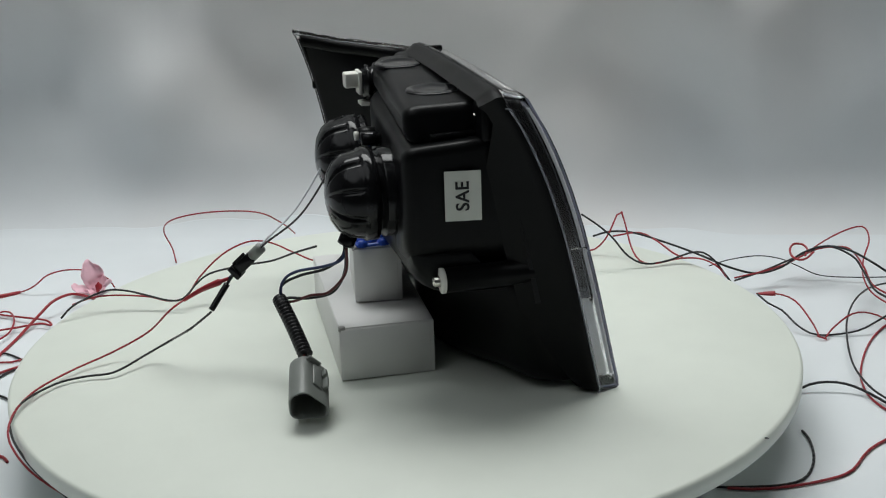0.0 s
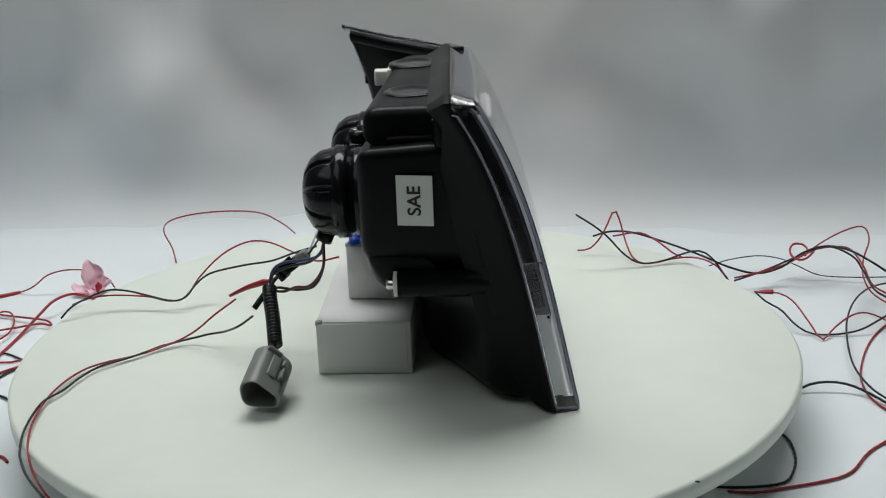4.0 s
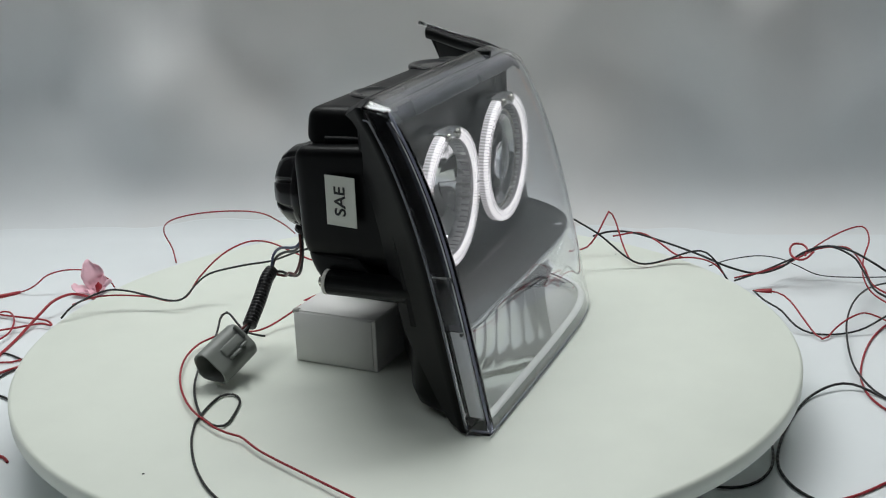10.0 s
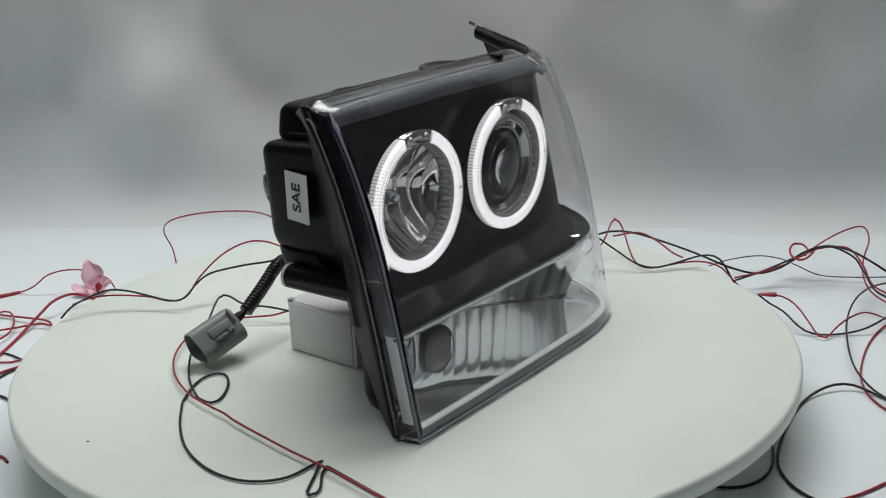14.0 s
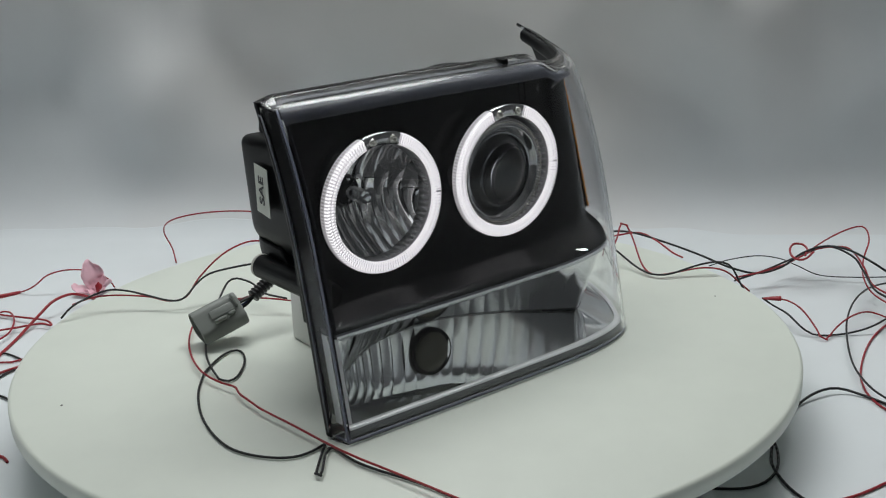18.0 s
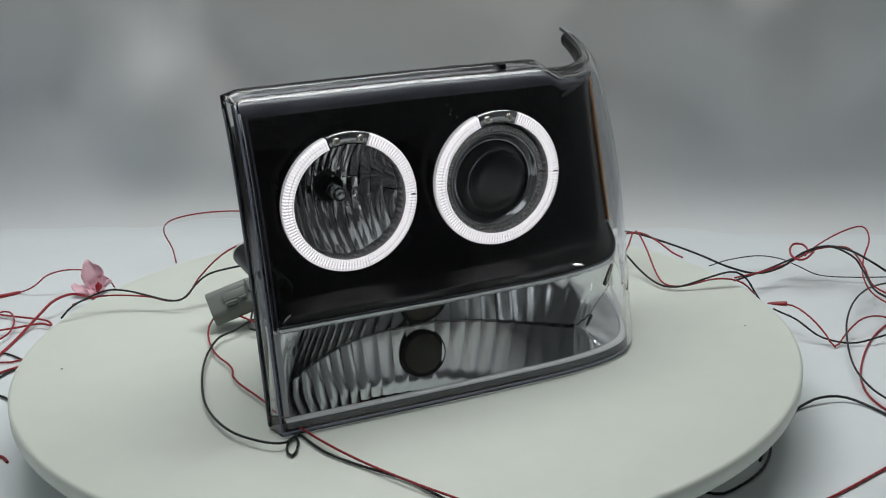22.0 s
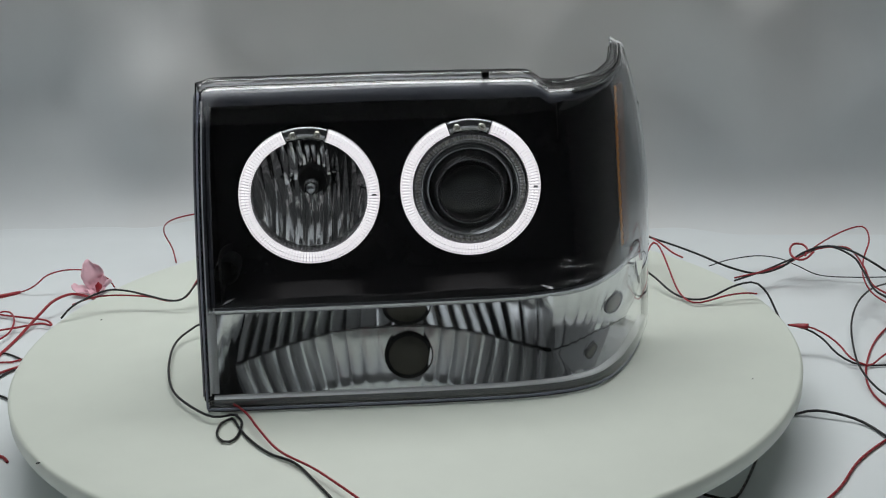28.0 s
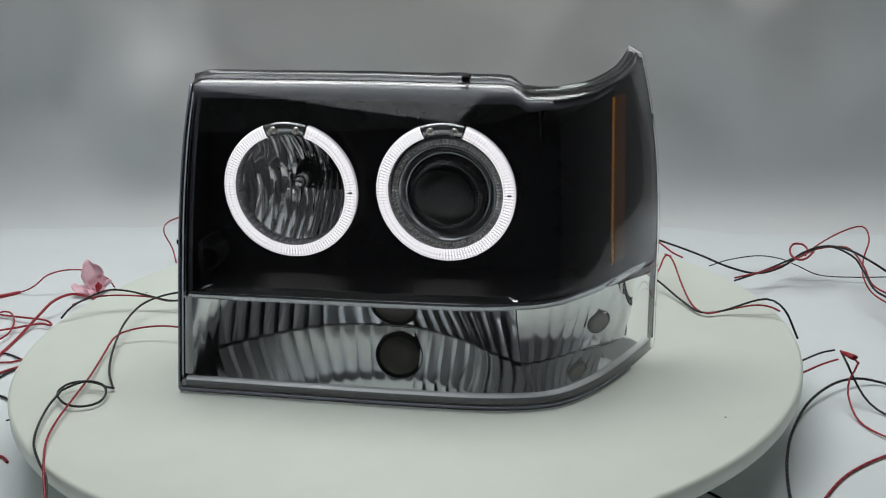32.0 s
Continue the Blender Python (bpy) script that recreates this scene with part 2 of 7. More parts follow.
backdrop = tagged(part("backdrop", skin(rows), M_CLOTH), "softly creased grey-white backdrop cloth hanging behind the turntable", "backdrop", kind="structure")

# ---- turntable ----
turntable = tagged(new("turntable"), "round off-white painted turntable board with a rounded rim", "turntable")
rides(turntable)
R = 0.30
part("turntable_top", lathe([(-0.0135, 0.0), (-0.0135, R - 0.003), (-0.0125, R - 0.001), (-0.011, R), (-0.0025, R), (-0.001, R - 0.0008), (0, R - 0.003), (0, 0.0)], 160, "z"),
     M_DISC, turntable)
part("turntable_foot", lathe([(GROUND + 0.0005, 0.0), (GROUND + 0.0005, 0.11), (GROUND + 0.006, 0.115), (-0.02, 0.115), (-0.0135, 0.10), (-0.0135, 0.0)], 64, "z"), M_RUBBER, turntable, "black turntable foot")
for x, y, r in ((-0.2541, 0.072, 0.0010), (0.2445, -0.1056, 0.0007), (-0.241, -0.1806, 0.0016)):
    part("speck", lathe([(0.0, r), (0.0002, r * 0.8), (0.0003, 0.0)], 7, "z", (x, y, 0.0001)), M_RUBBER, turntable, "small dark speck on the board")

# ---- headlight ----
headlight = tagged(new("headlight"), "black-housed car headlight with clear lens and two lit halo rings", "headlight")
rides(headlight)

# plan of the lens at its foot and at its top, and the curve of its face from foot to top
FOOT = [(-0.1395, -0.1215), (-0.06, -0.1230), (0.02, -0.1240), (0.088, -0.1220), (0.1308, -0.1100), (0.1563, -0.0814), (0.1742, -0.0446), (0.1866, -0.0119), (0.1920, 0.0047)]
HEAD = [(-0.136, -0.0570), (-0.06, -0.0580), (0.02, -0.0588), (0.085, -0.0575), (0.1198, -0.0521), (0.1463, -0.0323), (0.1630, -0.0034), (0.1722, 0.0228), (0.1772, 0.0456)]
TOP_Z = [(0.0, 0.2160), (0.35, 0.2158), (0.60, 0.2140), (0.625, 0.2128), (0.645, 0.2065), (0.72, 0.2055), (0.80, 0.2065), (0.90, 0.2110), (1.0, 0.2195)]
NS = 96
FOOT_S = spline([(x, y, 0) for x, y in FOOT], NS + 1)
HEAD_S = spline([(x, y, 0) for x, y in HEAD], NS + 1)
FACE = [(0.0009, 0.0), (0.0827, 0.266), (0.1227, 0.415), (0.1579, 0.588), (0.1884, 0.787), (0.2129, 1.0), (0.23, 1.14)]


def steps(table, v):
    for (a, fa), (b, fb) in zip(table, table[1:]):
        if v <= b:
            return fa + (fb - fa) * (v - a) / (b - a)
    return table[-1][1]


def smooth_face(z):
    return sum(steps(FACE, z + d) for d in (-0.012, -0.004, 0.004, 0.012)) / 4 if z > 0.012 else steps(FACE, max(z, 0.0009))


def at_plan(s):
    k = min(NS - 1e-6, max(0, s * NS))
    i = int(k)
    return FOOT_S[i].lerp(FOOT_S[i + 1], k - i), HEAD_S[i].lerp(HEAD_S[i + 1], k - i)


def inward(s):
    f0, h0 = at_plan(max(0, s - 0.01))
    f1, h1 = at_plan(min(1, s + 0.01))
    d = (f1 - f0 + h1 - h0).normalized()
    return Vector((-d.y, d.x, 0))


def lens_point(s, z):
    f, h = at_plan(s)
    q = f.lerp(h, smooth_face(z))
    k = min(1.0, max(0.0, (s - 0.72) / 0.28))
    k = k * k * (3 - 2 * k)
    w = math.sin(math.pi * min(1.0, max(0.0, (s - 0.55) / 0.45)))
    mid = math.sin(math.pi * min(1.0, max(0.0, z) / 0.2185) ** 1.3)
    q.x += (0.0062 * k + 0.0014 * w) * mid
    q.y -= 0.0008 * w * mid
    q.z = z
    return q


def rim_point(s, z, back):
    """A point set back from the lens face."""
    return lens_point(s, z) + inward(s) * back


def slim(s):
    """How deep the lens's return and the flange are: they die away round the far corner."""
    k = min(1.0, max(0.0, (s - 0.66) / 0.2))
    return 1 - 0.40 * k * k * (3 - 2 * k)


def flange_slim(s):
    k = min(1.0, max(0.0, (s - 0.66) / 0.2))
    return 1 - 0.80 * k * k * (3 - 2 * k)


def corner_drop(s, v):
    """The near top and bottom corners of the lens are rounded."""
    k = max(0.0, 1 - s / 0.022) ** 2 * 0.0032
    return k * max(0.0, (v - 0.9) / 0.1) - 0.6 * k * max(0.0, (0.08 - v) / 0.08)


FOLD = 0.0060


def lens_grid(back_rows, s_list, v_list):
    """The lens face with its return walls at the left, top and bottom, folded softly into the roof.
    back_rows: (how far back, how far inside the edge)."""
    zlo = 0.0012
    grid = []
    left = [(b, i) for b, i in reversed(back_rows)]
    for s, eb, ei in [(0.0, b, i) for b, i in left] + [(s, 0.0, 0.0) for s in s_list]:
        row = []
        ztop = steps(TOP_Z, s)
        fold = FOLD * (0.5 + 0.5 * min(1.0, s / 0.03))
        for b, i in left:
            q = rim_point(s, zlo, max(eb, b * slim(s)) + 0.0015)
            q.z = max(0.0008, q.z + 0.6 * corner_drop(s, 0.0) + i)
            row.append(q)
        for v in v_list:
            q = rim_point(s, zlo + (ztop - fold - zlo) * v, eb + 0.0015 * max(0.0, (0.03 - v) / 0.03) ** 2)
            q.z -= corner_drop(s, v)
            row.append(q)
        p0, p1, p2 = rim_point(s, ztop - fold, eb), rim_point(s, ztop, eb), rim_point(s, ztop, max(eb, fold * slim(s)))
        for k in range(1, 9):
            u = k / 8
            q = p0.lerp(p1, u).lerp(p1.lerp(p2, u), u)
            q.z -= corner_drop(s, 1.0)
            row.append(q)
        for b, i in back_rows[1:]:
            q = rim_point(s, ztop, max(eb, FOLD * slim(s) + (b - 0.001) * 0.68 * slim(s)))
            q.z -= corner_drop(s, 1.0) + i
            row.append(q)
        if eb:
            for q in row:
                q.x += ei * 1.2
        grid.append(row)
    return grid


S_LIST = [0.0, 0.006, 0.014, 0.03] + [0.05 + 0.95 * k / 70 for k in range(71)]
V_LIST = [0.0, 0.012, 0.03] + [0.05 + 0.95 * k / 34 for k in range(35)]


BACK = [(0.001, -0.0003), (0.006, -0.0012), (0.013, -0.0028), (0.0165, -0.0036)]
lens = part("lens", skin(lens_grid(BACK, S_LIST, V_LIST)), M_LENS, headlight, "clear polycarbonate front lens, gently bowed")
lens.visible_shadow = False
solid = lens.modifiers.new("thickness", "SOLIDIFY")
solid.thickness, solid.offset = 0.0024, -1

edge_line = [rim_point(0.0, 0.0035 + (0.2125 - 0.0035) * k / 30, 0.0016) + Vector((-0.0004, 0, 0)) for k in range(31)]
part("lens_edge", tube(edge_line, 0.0009, 8), M_LENS_EDGE, headlight, "blue-tinted thick edge of the lens")
foot_line = [rim_point(0.0, 0.0032, 0.015), rim_point(0.0, 0.0032, 0.004)] + [rim_point(0.9 * k / 60, 0.0030, 0.0016) for k in range(61)]
part("lens_foot_edge", tube(foot_line, 0.0011, 8), M_LENS_EDGE, headlight, "blue-tinted thick lower edge of the lens")

# pale tube added as the highlight line where the lens's side wall meets the flange
glint_line = [rim_point(0.0, 0.006 + (0.2140 - 0.006) * k / 30, 0.0168) + Vector((-0.0052, 0, -0.006 * (k == 30))) for k in range(31)]
part("back_edge_glint", tube(glint_line, 0.0006, 8), M_EDGE_GLINT, headlight, "pale line added as the highlight on the lens's back edge")

# flange lip that runs round the back of the lens, and the tray behind it
bm = bmesh.new()
edge = [(0.0, v) for v in [k / 24 for k in range(25)]] + [(s, 1.0) for s in [k / 60 for k in range(1, 61)]] \
    + [(1.0, 1 - k / 24) for k in range(1, 25)] + [(1 - k / 60, 0.0) for k in range(1, 60)]


def tray_point(s, v, back, grow):
    zt = steps(TOP_Z, s)
    q = rim_point(s, 0.0012 + (zt - 0.0012) * v, back)
    q.z += 0.002 * (v > 0.98) + grow * (1 if v > 0.98 else -0.4 if v < 0.02 else 0)
    q.z = max(0.0006, q.z - corner_drop(s, v))
    if s < 0.001:
        q.x -= grow + 0.0042
    return q


def deep(s, v):
    k = 1.0 - 0.75 * min(1.0, max(0.0, (v - 0.72) / 0.2)) if s < 0.002 else 0.25 if v > 0.98 else 1.0
    if v < 0.28:
        k *= 0.22 + 0.78 * v / 0.28
    return k if s < 0.55 else k * max(0.0, 1 - (s - 0.55) / 0.15)


rows = [[tray_point(min(s, 0.988), v, (b + e * deep(s, v)) * flange_slim(s), g + h * deep(s, v) - 0.0025 * (s > 0.7)) for s, v in edge] for b, e, g, h in
        [(0.0190, 0.002, -0.003, 0), (0.0172, 0, -0.0012, 0), (0.0172, 0, 0.0006, 0), (0.019, 0, 0.001, 0), (0.0215, 0, 0.0006, 0), (0.023, 0.003, -0.001, -0.001), (0.0235, 0.032, -0.0015, -0.0170)]]
skin(rows, loop_v=True, bm=bm)
sharp(part("flange", bm, M_HOUSING, headlight, "black flange lip round the back of the lens"), 50)

# main body: a box with a rounded lower edge, a ledge along its side and a sloping roof
def round_poly(corners, r, n=5):
    """A closed 2D outline with its corners rounded; corners are (x, z) or (x, z, r)."""
    out = []
    m = len(corners)
    for i in range(m):
        c = corners[i]
        rr = c[2] if len(c) > 2 else r
        a, b, d = Vector(corners[i - 1][:2]), Vector(c[:2]), Vector(corners[(i + 1) % m][:2])
        u, w = (a - b), (d - b)
        rr = min(rr, u.length * 0.45, w.length * 0.45)
        p0, p1 = b + u.normalized() * rr, b + w.normalized() * rr
        for k in range(n):
            t = k / (n - 1)
            out.append((p0.lerp(b, t)).lerp(b.lerp(p1, t), t))
    return out


def block(corners, ys, r=0.006):
    """A rounded outline in x and z drawn out along y, drawn in by a set amount at each y, closed at the end."""
    o = round_poly(corners, r, 7)
    xs, zs = [q.x for q in o], [q.y for q in o]
    cx, cz, w, h = (min(xs) + max(xs)) / 2, (min(zs) + max(zs)) / 2, max(xs) - min(xs), max(zs) - min(zs)
    rows = [[(cx + (q.x - cx) * (1 - 2 * d / w), y, cz + (q.y - cz) * (1 - 2 * d / h)) for q in o] for y, d in ys]
    bm = skin(rows, loop_v=True)
    bm.faces.new([v for v in bm.verts][-len(o):][::-1])
    for v in bm.verts:
        v.co.y -= 0.10 * (v.co.x + 0.115) * min(1.0, max(0.0, (v.co.y + 0.046) / 0.06))
    return bm


bm = block([(-0.1275, 0.1868, 0.008), (-0.1225, 0.100, 0.022), (-0.085, 0.088, 0.025), (0.08, 0.088, 0.02), (0.086, 0.12, 0.02), (0.086, 0.188, 0.008)],
           [(-0.046, 0.0), (-0.02, 0.0016), (0.0, 0.0030), (0.0135, 0.0040), (0.0175, 0.0048), (0.0208, 0.0066), (0.0232, 0.0094), (0.0245, 0.0130)])
body = sharp(part("body", bm, M_HOUSING, headlight, "black moulded rear body of the headlight"), 60)
# the body's belly, which runs down to the adjuster tube
rows = []
for y, left, foot, top in ((-0.050, -0.1215, 0.0740, 0.0960), (-0.030, -0.1213, 0.0742, 0.0960), (-0.020, -0.1210, 0.0746, 0.1080), (-0.006, -0.1200, 0.0756, 0.1080), (0.003, -0.1192, 0.0778, 0.1080),
                           (0.010, -0.1180, 0.0818, 0.1080), (0.0145, -0.1165, 0.0860, 0.1085), (0.0180, -0.1145, 0.0910, 0.1090), (0.0200, -0.1125, 0.0960, 0.1090)):
    rows.append([(q.x, y, q.y) for q in round_poly([(left, top, 0.002), (left, foot + 0.011, 0.006), (left + 0.010, foot, 0.008), (0.070, foot, 0.008), (0.076, top, 0.002)], 0.004, 7)])
bm = skin(rows, loop_v=True)
bm.faces.new([v for v in bm.verts][-len(rows[0]):][::-1])
sharp(part("belly", bm, M_HOUSING, headlight, "rounded black belly of the body above the adjuster"), 60)
bm = block([(-0.1085, 0.2072, 0.008), (-0.1115, 0.182, 0.002), (0.086, 0.182, 0.002), (0.084, 0.2098, 0.008)],
           [(-0.046, -0.0004), (0.004, 0.0), (0.0105, 0.0003), (0.0145, 0.0012), (0.0175, 0.0030), (0.0195, 0.0056), (0.0205, 0.0085)])
sharp(part("roof_box", bm, M_HOUSING, headlight, "raised black roof section of the body"), 60)
bm = block([(0.080, 0.2085, 0.006), (0.080, 0.095, 0.002), (0.116, 0.100, 0.002), (0.112, 0.2075, 0.006)],
           [(-0.046, 0.0), (-0.018, 0.0), (-0.012, 0.0010), (-0.0095, 0.003), (-0.0085, 0.006)])
sharp(part("roof_step", bm, M_HOUSING, headlight, "set-back black end of the body behind the bulb holder"), 60)
# moulded fillet along the foot of the roof, and the wall rib at the side
fillet = [(-0.1105, -0.040, 0.1866), (-0.1108, -0.012, 0.1866), (-0.1106, 0.003, 0.1862)]
part("roof_fillet", tube(spline(fillet, 60), 0.0028, 10), M_HOUSING, headlight)
part("side_rib", rbox((0.022, 0.012, 0.028), (-0.1165, -0.0335, 0.1965), 0.004, 3), M_HOUSING, headlight)
part("ledge_screw", lathe([(0, 0.0), (-0.002, 0.002), (-0.002, 0.0)], 10, "y", (-0.112, -0.0265, 0.1995)), M_BRASS, headlight, "small plated screw")

# lower body in front of the boxes
PLAN_BACK = spline([(-0.1285, -0.090, 0), (-0.1275, -0.068, 0), (-0.118, -0.056, 0), (-0.085, -0.040, 0), (-0.045, -0.018, 0), (0.0, -0.012, 0), (0.045, -0.018, 0), (0.09, -0.034, 0), (0.125, -0.030, 0), (0.155, -0.012, 0), (0.170, -0.005, 0)], 70)
rows = []
for q in PLAN_BACK:
    rows.append([(q.x * 0.93, q.y - 0.030, 0.0045), (q.x * 0.975, q.y - 0.010, 0.0055), (q.x * 0.992, q.y - 0.003, 0.010), (q.x, q.y, 0.018), (q.x, q.y, 0.06), (q.x * 0.995, q.y, 0.104)])
low = sharp(part("lower_body", skin(rows), M_HOUSING, headlight, "black lower part of the housing"), 50)
low.modifiers.new("thickness", "SOLIDIFY").thickness = -0.0015

# vent bumps on the roof
for x in (-0.060, 0.043):
    bm = lathe([(-0.002, 0.0190), (0.0004, 0.0190), (0.0011, 0.0180), (0.0014, 0.0150), (0.0004, 0.0128), (0.0000, 0.0080), (0.0003, 0.0)], 44, "z", (0, 0, 0),
               r_of=lambda a, i: 1 + (0.02 * math.cos(6 * a) if i in (3, 4) else 0))
    ob = part("vent_cap", bm, M_RUBBER, headlight, "low round black vent cap")
    ob.matrix_basis = pose(x, -0.0125, 0.2074 + 0.0026 * (x + 0.1085) / 0.1925, -1.0, -0.8, 0)

# adjuster tubes
def adjuster(x, z, y0, y1, r):
    part("adjuster_tube", lathe([(y1, r), (y0 + 0.002, r), (y0, r * 0.9), (y0, 0)], 28, "y", (x, 0, z)), M_HOUSING, headlight)
    part("adjuster_wheel", lathe([(y0 - 0.0005, r * 0.62), (y0 + 0.0005, r * 1.02), (y0 + 0.003, r * 1.02), (y0 + 0.0035, r * 0.6), (y0 + 0.004, 0)], 28, "y", (x, 0, z)), M_NYLON, headlight, "white nylon adjuster wheel")
    part("adjuster_screw", lathe([(y0 + 0.0035, r * 0.45), (y0 + 0.0075, r * 0.45), (y0 + 0.0082, r * 0.3), (y0 + 0.0082, 0)], 6, "y", (x, 0, z)), M_BRASS, headlight, "plated hexagonal adjuster screw")


adjuster(-0.1235, 0.0905, -0.0005, -0.085, 0.0086)

# ribbed rubber caps behind the lamps
def cap(x, z, y0, reach, r):
    part("cap_collar", lathe([(0.018, r * 1.0), (y0 - 0.012, r * 1.0), (y0 - 0.0105, r * 0.985), (y0 - 0.0105, r * 0.95), (y0 - 0.003, r * 0.95)], 48, "y", (x, 0, z)), M_RUBBER, headlight, "black collar of the bulb cover")
    def ribs(a, i):
        return 1 - (0, 0, 0, 0.0, 0.085, 0.12, 0.15, 0.10, 0.0, 0)[i] * (1 - min(1.0, abs(math.sin(4.5 * a)) * 2.6)) ** 1.0
    prof = [(y0 - 0.007, r * 0.95), (y0 - 0.006, r * 1.04), (y0 + 0.002, r * 1.05), (y0 + 0.0035, r * 1.0), (y0 + 0.0055, r * 0.985), (y0 + reach * 0.5, r * 0.93),
            (y0 + reach * 0.74, r * 0.78), (y0 + reach * 0.90, r * 0.54), (y0 + reach * 0.97, r * 0.28), (y0 + reach, 0.0)]
    ob = part("bulb_cover", lathe(prof, 144, "y", (x, 0, z), r_of=ribs), M_RUBBER, headlight, "ribbed black rubber bulb cover")
    return ob


cap(-0.060, 0.1385, 0.0395, 0.0275, 0.0315)
cap(0.050, 0.1385, 0.0280, 0.0275, 0.0315)
# grommet under the near cover, where the pigtail comes out
part("grommet", tube([(-0.058, 0.050, 0.112), (-0.058, 0.0535, 0.104), (-0.058, 0.0545, 0.102)], 0.0062, 14), M_RUBBER, headlight)

# white plug and black bulb holder high on the back
part("bulb_holder", lathe([(-0.014, 0.0150), (-0.004, 0.0150), (-0.003, 0.0125), (0.001, 0.0125), (0.001, 0.0145), (0.0035, 0.0145), (0.0035, 0.0115), (0.0065, 0.0115), (0.007, 0.0)], 28, "y", (0.100, 0, 0.186),
     r_of=lambda a, i: 1 + 0.06 * (math.cos(8 * a) > 0.3) * (i < 2)), M_RUBBER, headlight, "black ribbed bulb holder")
part("plug", rbox((0.012, 0.0125, 0.012), (0.100, 0.0145, 0.1892), 0.0012), M_NYLON, headlight, "small white wiring plug")
part("plug_collar", rbox((0.016, 0.0030, 0.019), (0.100, 0.0085, 0.1868), 0.0008), M_NYLON, headlight, "white plug collar")
part("plug_foot", rbox((0.014, 0.012, 0.003), (0.100, 0.003, 0.1695), 0.0008), M_NYLON, headlight, "white plug bracket")
part("vent_pipe", tube([(-0.03, 0.020, 0.170), (-0.03, 0.034, 0.170)], 0.0055, 14), M_RUBBER, headlight)
part("adjuster_rod", tube([(0.0, 0.018, 0.166), (0.0, 0.030, 0.166)], 0.006, 12), M_HOUSING, headlight)
part("adjuster_rod_tip", lathe([(0.030, 0.0), (0.030, 0.0035), (0.033, 0.0035), (0.033, 0)], 8, "y", (0, 0, 0.166)), M_NYLON, headlight, "white adjuster tip")

# far arm of the housing under the top corner of the lens
rows = []
for k in range(31):
    s = 0.64 + 0.343 * k / 30
    thin = 1.0 - 0.25 * max(0.0, (s - 0.78) / 0.22)
    rows.append([tray_point(s, 1.0, b * thin, 0) + Vector((0, 0, dz - 0.0028)) for b, dz in
                 [(0.0070, -0.006), (0.0072, -0.0015), (0.0085, 0.0004), (0.0110, 0.0010), (0.0135, 0.0004), (0.0152, -0.002), (0.0152, -0.006), (0.0135, -0.0085), (0.0115, -0.009)]])
rail = part("arm_rail", skin(rows, loop_v=True), M_HOUSING, headlight, "black rolled edge under the lens's far corner")
rows = []
for k in range(37):
    s = 0.70 + 0.292 * k / 36
    zt = steps(TOP_Z, s)
    near = 0.0042 + 0.0145 * min(1.0, (0.992 - s) / 0.10) + 0.035 * max(0.0, min(1.0, (0.88 - s) / 0.18))
    row = []
    for j in range(22):
        t = j / 21
        row.append(rim_point(s, 0.060 + (zt - 0.005 - 0.060) * t, near * (1 - t ** 5) + 0.005 * t ** 5 * min(1.0, 0.35 + (1.0 - s) / 0.2)))
    rows.append(row)
arm = part("arm_wall", skin(rows), M_HOUSING, headlight, "black outer wall of the housing behind the lens's far side")
arm.modifiers.new("thickness", "SOLIDIFY").thickness = 0.0025
end = [rim_point(0.990, 0.010 + (0.2140 - 0.010) * k / 24, 0.0040) for k in range(25)]
part("arm_end", tube(end, 0.0021, 10), M_HOUSING, headlight, "black edge that closes the lens's far end")
part("arm_clip", rbox((0.005, 0.005, 0.007), rim_point(0.988, 0.172, 0.0022) + Vector((0.0, 0.0028, 0)), 0.001), M_HOUSING, headlight)

# tabs on the lens
part("lens_tab", rbox((0.005, 0.012, 0.005), (0.0625, -0.046, 0.2155), 0.0008), M_HOUSING, headlight)
part("lens_clip", rbox((0.0025, 0.024, 0.0035), (-0.1395, -0.086, 0.1065), 0.0008), M_CLEAR, headlight, "clear moulded clip on the lens edge")

# label with its lettering
LAB = Matrix.Translation((-0.1262, -0.0141, 0.1493)) @ Matrix(((0, 0, -1, 0), (-1, 0, 0, 0), (0, 1, 0, 0), (0, 0, 0, 1)))
LAB = LAB @ pose(0, 0, 0, 0, -10.5, 0)
bm = rbox((0.0243, 0.0341, 0.0005), (0, 0, 0.0012), 0.0001, 1)
label = part("label", bm, M_LABEL, headlight, "small white sticker printed with black capital letters", smooth=False)
label.matrix_basis = LAB
txt = bpy.data.curves.new("letters", "FONT")
txt.body, txt.size, txt.align_x, txt.align_y, txt.extrude = "SAE", 0.0125, "CENTER", "CENTER", 0.0001
txt.offset = 0.00022
tmp = bpy.data.objects.new("tmp", txt)
scene.collection.objects.link(tmp)
bpy.context.view_layer.update()
me = bpy.data.meshes.new_from_object(tmp.evaluated_get(bpy.context.evaluated_depsgraph_get()))
bpy.data.objects.remove(tmp)
letters = new("lettering", me)
letters.parent = label
letters["label"] = "black printed letters reading SAE"
me.materials.clear()
me.materials.append(M_INK)
letters.matrix_basis = pose(0, 0, 0.0017, 0, 0, 90)

# ---- inside the lens: black bezel ----
LAMPS = [(-0.064, 0.1378), (0.0492, 0.1388)]
BEZ_LOW = spline([(-0.131, -0.0640, 0), (0.0, -0.0630, 0), (0.09, -0.0620, 0), (0.135, -0.056, 0), (0.1605, -0.037, 0)], 61)
BEZ_TOP = spline([(-0.131, -0.0450, 0), (0.0, -0.0450, 0), (0.095, -0.0420, 0), (0.138, -0.030, 0), (0.158, -0.009, 0)], 61)


